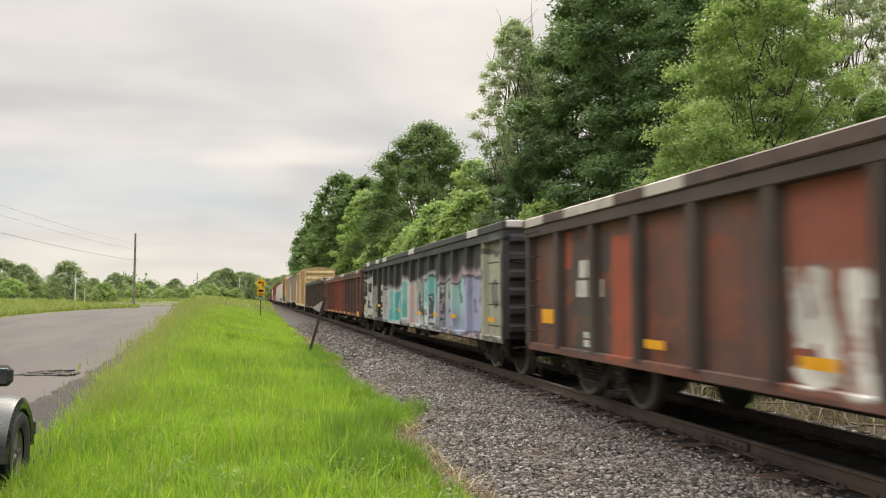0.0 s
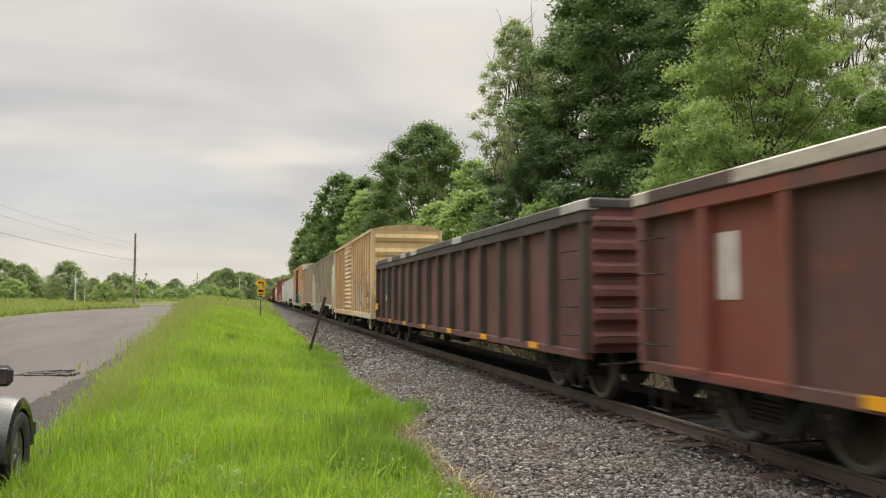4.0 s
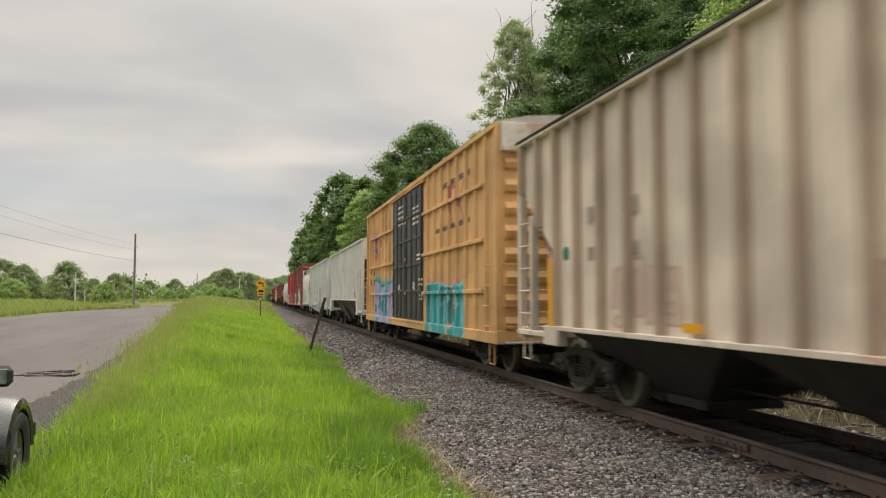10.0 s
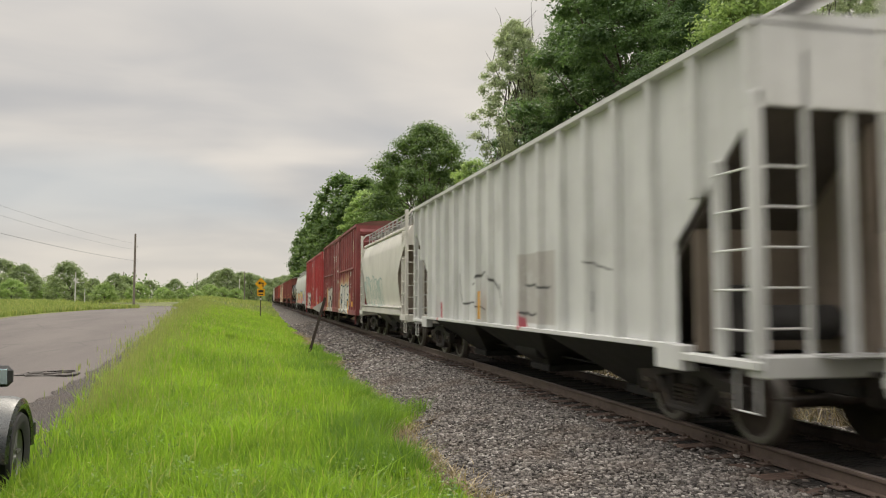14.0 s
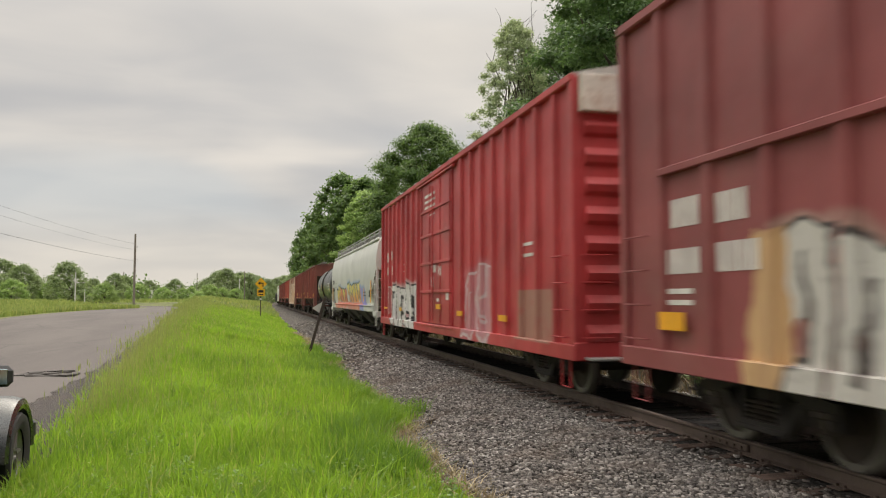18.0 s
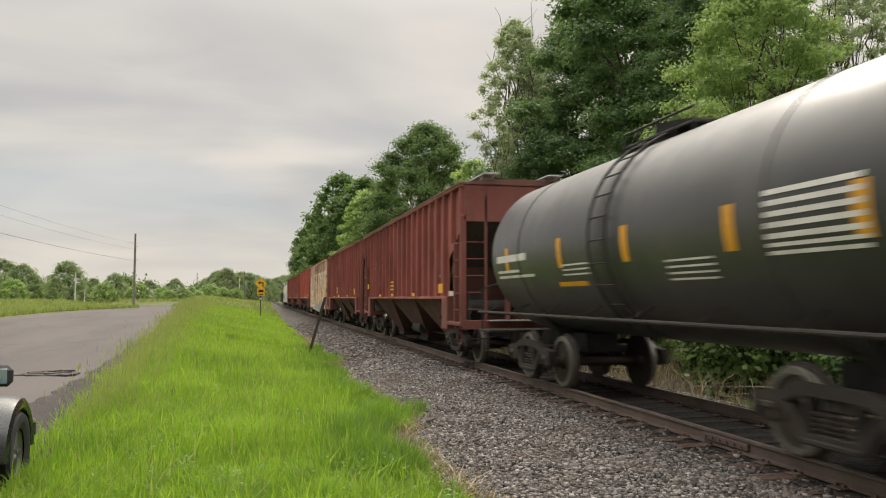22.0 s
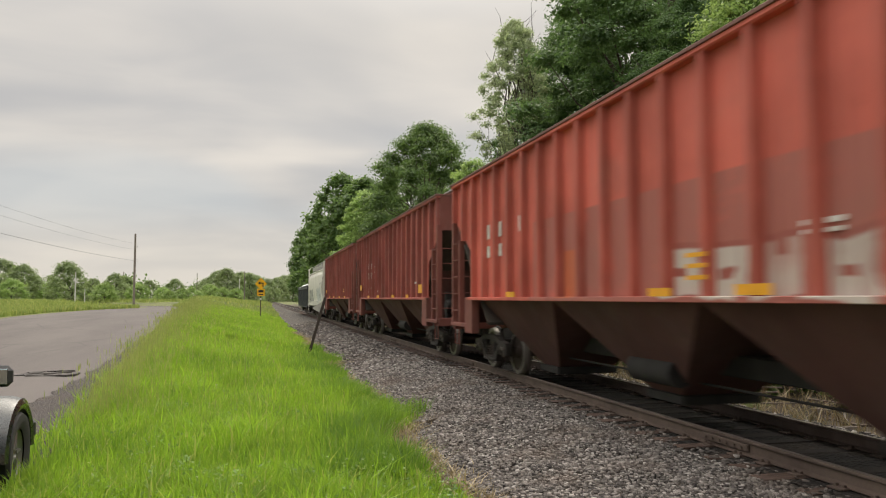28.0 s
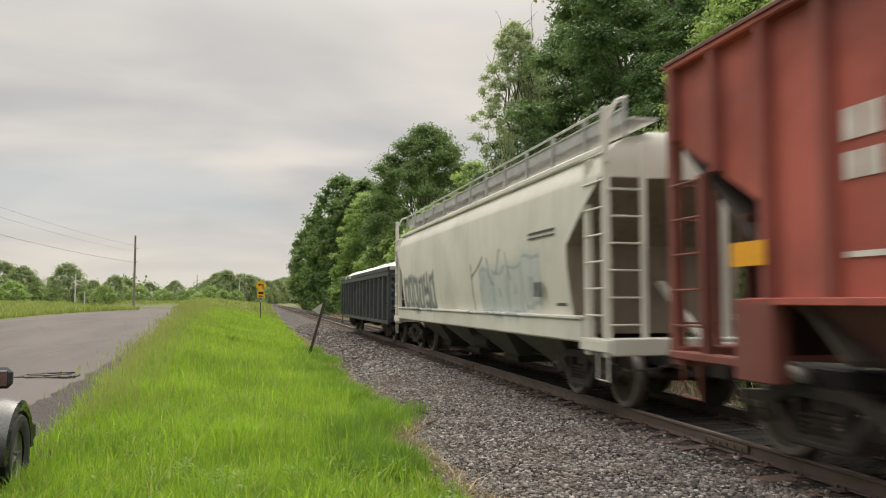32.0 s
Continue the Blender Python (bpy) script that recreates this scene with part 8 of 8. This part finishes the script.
boxcar("faded tan boxcar with a corrugated door and graffiti", 79.3, 95.13, 4.68, P_B1, P_ROOFT, ((7.0, 9.95, P_B1D, "corrugated"),), 0.80, (), 0.85, ((14.5, 14.88, 2.33, 2.61), (13.53, 14.12, 2.31, 2.59), (13.63, 14.3, 1.89, 2.15), (14.3, 14.88, 1.89, 2.15)), strips((2.2, 5.0, 11.9, 8.4), 0.90, 0.5, 0.12), P_B1E, ((1.14, 1.58, 1.77, 2.07), (11.95, 12.26, 2.58, 2.99), (10.6, 11.2, 1.55, 1.95)), marks_mat=M_RED, end_ribs=6, post_mat=P_B1P)
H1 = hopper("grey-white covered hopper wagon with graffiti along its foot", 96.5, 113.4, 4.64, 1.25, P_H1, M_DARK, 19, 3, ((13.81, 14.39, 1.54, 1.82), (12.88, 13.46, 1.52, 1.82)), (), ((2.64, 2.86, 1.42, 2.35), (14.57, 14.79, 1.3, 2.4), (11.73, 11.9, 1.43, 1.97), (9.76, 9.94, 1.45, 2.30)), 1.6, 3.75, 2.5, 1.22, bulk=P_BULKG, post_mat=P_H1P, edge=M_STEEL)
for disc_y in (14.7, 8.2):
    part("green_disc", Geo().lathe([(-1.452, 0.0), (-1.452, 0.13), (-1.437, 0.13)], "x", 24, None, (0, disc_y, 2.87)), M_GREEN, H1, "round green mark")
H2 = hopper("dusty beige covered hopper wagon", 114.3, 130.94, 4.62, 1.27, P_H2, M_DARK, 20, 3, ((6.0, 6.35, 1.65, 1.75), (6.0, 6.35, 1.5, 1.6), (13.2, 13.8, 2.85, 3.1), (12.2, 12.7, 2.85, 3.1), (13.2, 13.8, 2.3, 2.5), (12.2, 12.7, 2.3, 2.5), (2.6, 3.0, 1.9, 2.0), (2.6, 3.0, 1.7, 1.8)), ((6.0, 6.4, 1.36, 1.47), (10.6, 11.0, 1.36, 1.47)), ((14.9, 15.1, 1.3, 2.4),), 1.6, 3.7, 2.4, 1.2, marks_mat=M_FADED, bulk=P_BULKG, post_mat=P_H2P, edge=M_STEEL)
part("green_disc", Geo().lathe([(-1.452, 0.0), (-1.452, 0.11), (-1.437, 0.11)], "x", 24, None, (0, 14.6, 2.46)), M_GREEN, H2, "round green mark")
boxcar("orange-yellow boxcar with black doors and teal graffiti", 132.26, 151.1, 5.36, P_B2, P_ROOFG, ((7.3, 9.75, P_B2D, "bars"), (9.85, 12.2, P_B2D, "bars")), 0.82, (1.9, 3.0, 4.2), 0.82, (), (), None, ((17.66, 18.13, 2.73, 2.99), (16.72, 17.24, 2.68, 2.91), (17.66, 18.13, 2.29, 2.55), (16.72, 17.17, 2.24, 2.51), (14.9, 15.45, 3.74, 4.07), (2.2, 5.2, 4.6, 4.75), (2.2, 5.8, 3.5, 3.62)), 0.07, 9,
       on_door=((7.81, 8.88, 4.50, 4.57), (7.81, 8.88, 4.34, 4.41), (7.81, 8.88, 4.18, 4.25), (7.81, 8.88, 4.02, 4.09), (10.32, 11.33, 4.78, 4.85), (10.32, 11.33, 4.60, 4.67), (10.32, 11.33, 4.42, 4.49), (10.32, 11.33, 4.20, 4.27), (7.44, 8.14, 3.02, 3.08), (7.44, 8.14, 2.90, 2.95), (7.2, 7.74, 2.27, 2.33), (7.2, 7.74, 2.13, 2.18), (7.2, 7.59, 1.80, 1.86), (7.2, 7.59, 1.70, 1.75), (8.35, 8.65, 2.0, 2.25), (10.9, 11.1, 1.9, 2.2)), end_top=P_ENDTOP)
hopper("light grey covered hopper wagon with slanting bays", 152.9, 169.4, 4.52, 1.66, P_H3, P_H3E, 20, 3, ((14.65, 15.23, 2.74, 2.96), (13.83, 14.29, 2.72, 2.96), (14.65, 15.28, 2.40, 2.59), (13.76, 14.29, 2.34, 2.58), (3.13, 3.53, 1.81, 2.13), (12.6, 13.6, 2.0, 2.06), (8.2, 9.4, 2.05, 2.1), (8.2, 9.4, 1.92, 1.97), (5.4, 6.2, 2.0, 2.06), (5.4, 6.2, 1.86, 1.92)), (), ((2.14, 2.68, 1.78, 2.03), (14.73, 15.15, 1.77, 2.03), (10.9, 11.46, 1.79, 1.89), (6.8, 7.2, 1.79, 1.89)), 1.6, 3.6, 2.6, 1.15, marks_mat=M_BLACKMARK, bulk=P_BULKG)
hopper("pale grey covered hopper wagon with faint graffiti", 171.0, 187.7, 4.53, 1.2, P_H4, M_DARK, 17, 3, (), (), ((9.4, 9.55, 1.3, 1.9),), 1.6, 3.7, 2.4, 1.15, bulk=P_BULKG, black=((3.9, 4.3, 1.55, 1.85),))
round_hopper("short white covered hopper wagon with rounded sides", 189.0, 200.4, 4.35, P_H5, 2, (1.15, 1.5), True, 0.36)
B3 = boxcar("maroon boxcar with large white graffiti", 201.9, 220.8, 5.38, P_B3, P_ROOFR, ((8.0, 11.65, P_B3, "bars"),), 0.98, (3.25,), 0.9, ((1.1, 1.7, 1.7, 2.02), (17.17, 17.77, 2.57, 2.90), (16.31, 16.85, 2.55, 2.87), (17.17, 17.96, 2.03, 2.32), (16.13, 16.85, 2.03, 2.34), (17.3, 18.0, 1.67, 1.73), (17.3, 18.0, 1.80, 1.86), (3.0, 3.3, 2.2, 2.9), (3.5, 3.7, 2.2, 2.7), (2.0, 2.8, 2.45, 2.5), (2.0, 2.8, 2.3, 2.35), (2.2, 2.9, 2.9, 3.1)), ((1.15, 1.7, 1.32, 1.57), (17.34, 17.89, 1.38, 1.59), (3.2, 3.43, 0.95, 1.61)), None, ((1.2, 1.6, 1.76, 1.96),), 0.07, 8,
            on_door=((9.66, 11.02, 4.22, 4.30), (9.66, 11.02, 4.08, 4.14), (9.66, 11.02, 3.97, 4.02), (8.6, 9.2, 3.3, 3.4), (8.6, 8.9, 2.6, 2.8), (9.6, 10.2, 2.0, 2.1)))
part("cream_disc", Geo().lathe([(-1.492, 0.0), (-1.492, 0.36), (-1.485, 0.36)], "x", 28, None, (0, 1.36, 4.37)), M_CREAM, B3, "round cream emblem disc")
boxcar("bright red boxcar with white graffiti at its foot", 222.36, 241.0, 5.24, P_B4, P_ROOFG, ((7.7, 11.4, P_B4, "bars"),), 0.84, (), 0.8, ((17.02, 17.67, 3.09, 3.43), (16.23, 16.79, 3.13, 3.44), (17.02, 17.67, 2.60, 2.90), (16.17, 16.72, 2.60, 2.91), (14.3, 14.7, 2.62, 2.66), (14.3, 14.7, 2.85, 2.89), (17.02, 17.5, 1.9, 1.95), (17.02, 17.5, 1.75, 1.8), (2.0, 2.6, 2.7, 2.76), (2.0, 2.6, 2.5, 2.56)), ((14.22, 14.65, 1.33, 1.44), (17.02, 17.76, 1.36, 1.43), (8.69, 9.18, 1.46, 1.59), (6.47, 6.94, 1.33, 1.45), (3.2, 3.7, 1.3, 1.42)), None, (), 0.08, 9,
       on_door=((9.52, 10.8, 4.62, 4.70), (9.52, 10.8, 4.46, 4.53), (9.52, 10.8, 4.30, 4.37), (9.52, 10.3, 4.06, 4.10), (9.39, 9.97, 2.45, 2.66), (9.7, 9.95, 2.06, 2.35), (8.8, 9.1, 2.35, 2.6), (8.9, 9.3, 1.66, 1.75), (7.9, 8.3, 1.7, 1.95)), end_top=P_ENDTOP)
round_hopper("light grey smooth-sided hopper wagon with colourful graffiti", 242.3, 261.45, 4.45, P_H6, 4, (1.17, 1.5), True, 0.26, ends=(2.9, 2.1, 0.16, 1.33), hoop=False, white= ((17.25, 17.55, 2.6, 2.84), (17.65, 18.0, 2.6, 2.84), (16.95, 17.9, 2.16, 2.38), (16.05, 16.29, 2.38, 2.42), (16.05, 16.29, 2.62, 2.67), (1.52, 2.05, 1.79, 2.10), (3.0, 3.8, 2.0, 2.04), (3.0, 3.8, 1.85, 1.89)), orange=((1.37, 1.60, 1.56, 2.50), (17.93, 18.12, 1.55, 2.40), (3.6, 3.75, 1.6, 2.2)))
tank_car("short black tank wagon with a top platform", 262.75, 274.25, P_T1)
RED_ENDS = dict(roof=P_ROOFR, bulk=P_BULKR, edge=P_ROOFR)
# rib reds darker than the panels: the ribs' shaded flanks put into the paint
P_RIBR = car_paint("shaded_red_rib", (0.25, 0.062, 0.048), 0.2, (0.12, 0.045, 0.036), 0.5, 0.65)
P_RIBB = car_paint("shaded_bright_red_rib", (0.42, 0.09, 0.062), 0.12, (0.18, 0.06, 0.045), 0.4, 0.62)
hopper("red-brown covered hopper wagon with slanting bays", 276.05, 292.8, 4.5, 1.76, P_H7, P_BAYR, 20, 3, ((14.38, 14.82, 2.91, 3.17), (13.54, 14.08, 2.91, 3.20), (14.38, 14.86, 2.59, 2.82), (13.54, 14.08, 2.59, 2.81), (13.5, 13.9, 2.1, 2.16), (13.5, 13.9, 2.25, 2.3), (2.49, 3.01, 2.30, 2.36), (2.49, 3.01, 2.05, 2.10), (3.35, 3.76, 2.15, 2.19), (0.9, 1.5, 1.80, 1.92)), ((11.89, 12.38, 1.80, 1.88), (9.15, 9.61, 1.80, 1.90), (5.4, 5.8, 1.80, 1.9)), ((1.75, 2.26, 1.88, 2.12), (15.24, 15.61, 2.13, 2.33), (9.12, 9.76, 2.28, 2.33), (9.12, 9.76, 2.15, 2.20), (9.12, 9.76, 2.02, 2.07)), black=((2.55, 2.95, 2.12, 2.28),), post_mat=P_RIBR, **RED_ENDS)
hopper("rust-red covered hopper wagon with scrawled graffiti", 294.3, 311.2, 4.5, 1.76, P_H8, P_BAYR, 20, 3, ((14.53, 15.0, 2.98, 3.29), (13.68, 14.24, 3.0, 3.30), (14.53, 15.0, 2.7, 2.92), (13.68, 14.24, 2.68, 2.94), (14.5, 14.9, 2.1, 2.15), (14.5, 14.9, 2.25, 2.3), (13.7, 14.2, 2.1, 2.15), (13.7, 14.2, 2.25, 2.3), (12.07, 12.38, 3.2, 3.25), (12.07, 12.38, 3.05, 3.1), (13.0, 13.5, 2.3, 2.34)), ((12.07, 12.51, 1.79, 1.88), (5.0, 5.4, 1.8, 1.9)), ((10.23, 10.82, 2.28, 2.36), (10.23, 10.82, 2.15, 2.22), (10.23, 10.82, 2.03, 2.10), (9.2, 9.9, 1.80, 1.92), (1.9, 2.3, 1.9, 2.2)), post_mat=P_RIBR, **RED_ENDS)
boxcar("rusty cream boxcar with a barred door", 313.1, 328.8, 4.50, P_B5, P_ROOFR, ((7.2, 10.2, P_B5, "bars"),), 1.9, (), 0.95, (), ((0.5, 0.75, 1.2, 2.9),), P_B5E, ((6.0, 6.3, 2.0, 2.4), (4.6, 4.85, 3.6, 3.9), (2.0, 2.05, 1.3, 3.0)), 0.03, 9)
hopper("bright rust-red covered hopper wagon with a darker lower half", 330.4, 347.4, 4.54, 1.74, P_H9, P_BAYR, 20, 3, ((14.1, 14.6, 3.0, 3.3), (13.3, 13.8, 3.0, 3.3), (14.1, 14.6, 2.6, 2.85), (13.3, 13.8, 2.6, 2.85), (2.72, 3.20, 2.28, 2.32), (2.72, 3.20, 1.98, 2.02), (4.02, 4.53, 2.40, 2.45), (4.02, 4.53, 2.32, 2.36), (11.9, 12.3, 3.0, 3.3), (0.8, 1.4, 1.78, 1.9)), ((6.64, 7.16, 1.77, 1.87), (4.84, 5.40, 1.78, 1.89), (12.2, 12.7, 1.77, 1.87)), ((1.96, 2.42, 1.89, 2.1), (5.9, 6.3, 1.95, 2.0), (5.9, 6.3, 2.08, 2.13), (5.9, 6.3, 2.2, 2.25)), post_mat=P_RIBB, **RED_ENDS)
hopper("brick-red covered hopper wagon with white lettering bars", 349.0, 366.2, 4.54, 1.74, P_H10, P_BAYR, 20, 3, ((13.45, 14.15, 2.98, 3.28), (12.65, 13.24, 2.98, 3.25), (13.45, 14.15, 2.58, 2.84), (12.65, 13.31, 2.58, 2.85), (11.89, 12.30, 2.81, 2.86), (11.89, 12.30, 3.03, 3.08), (13.5, 13.9, 2.0, 2.06), (13.5, 13.9, 2.15, 2.2), (12.7, 13.1, 2.15, 2.2), (11.0, 11.5, 2.0, 2.05), (14.6, 15.0, 1.8, 1.9), (3.0, 3.5, 2.2, 2.25)), ((12.71, 13.20, 1.76, 1.85), (10.03, 10.59, 1.76, 1.86), (6.6, 7.1, 1.76, 1.86), (4.0, 4.4, 1.76, 1.86)), ((15.15, 15.63, 2.10, 2.33), (1.9, 2.4, 1.9, 2.15)), post_mat=P_RIBR, **RED_ENDS)
hopper("dull red covered hopper wagon with white lettering bars", 367.5, 384.1, 4.52, 1.74, P_H11, P_BAYR, 20, 3, ((13.5, 13.95, 3.08, 3.35), (12.7, 13.2, 3.08, 3.35), (13.5, 13.95, 2.75, 2.98), (12.7, 13.2, 2.75, 2.98), (2.6, 3.1, 2.05, 2.1), (2.6, 3.1, 2.3, 2.35), (13.4, 13.9, 2.1, 2.15)), ((12.4, 12.9, 1.77, 1.87), (9.6, 10.1, 1.77, 1.87), (6.4, 6.9, 1.77, 1.87), (3.6, 4.0, 1.77, 1.87)), ((14.82, 15.35, 2.08, 2.32), (4.0, 4.5, 2.1, 2.15), (4.0, 4.5, 2.22, 2.27)), post_mat=P_RIBR, **RED_ENDS)
round_hopper("white smooth-sided hopper wagon with a railed roof walk", 385.7, 402.6, 4.18, P_H12, 4, (1.12, 1.56), True, 0.46, ((2.5, 2.9, 1.80, 2.05), (1.9, 3.15, 2.88, 2.92), (1.9, 3.15, 2.80, 2.83), (1.4, 1.8, 1.65, 1.7)))
gondola("dark gondola wagon with a white tarpaulin over its load", 403.8, 420.1, 2.98, P_G5, C_G5, 14, ((1.4, 1.6, 1.9, 2.2),), (), P_TARP)


# ---- movement ----


def motions():
    for w, start in WAGONS:
        walk(w, [(t, pose(TRACK, start - SPEED * t, RAIL - FLOAT)) for t in (0, 8, 16, 24, 32)])
    turn = math.degrees(SPEED / 0.457)
    ticks = [k / FPS for k in range(0, 32 * FPS + 1)]
    first = {}
    for o, y in WHEELS:
        if y not in first:
            first[y] = o
            walk(o, [(t, pose(0, y, 0.457, turn * t)) for t in ticks])
            continue
        # every other axle turns as the first one at its place in a truck does
        lead, keys = first[y].animation_data, o.animation_data_create()
        o.rotation_mode = "QUATERNION"
        keys.action, keys.action_slot = lead.action, lead.action_slot


motions()
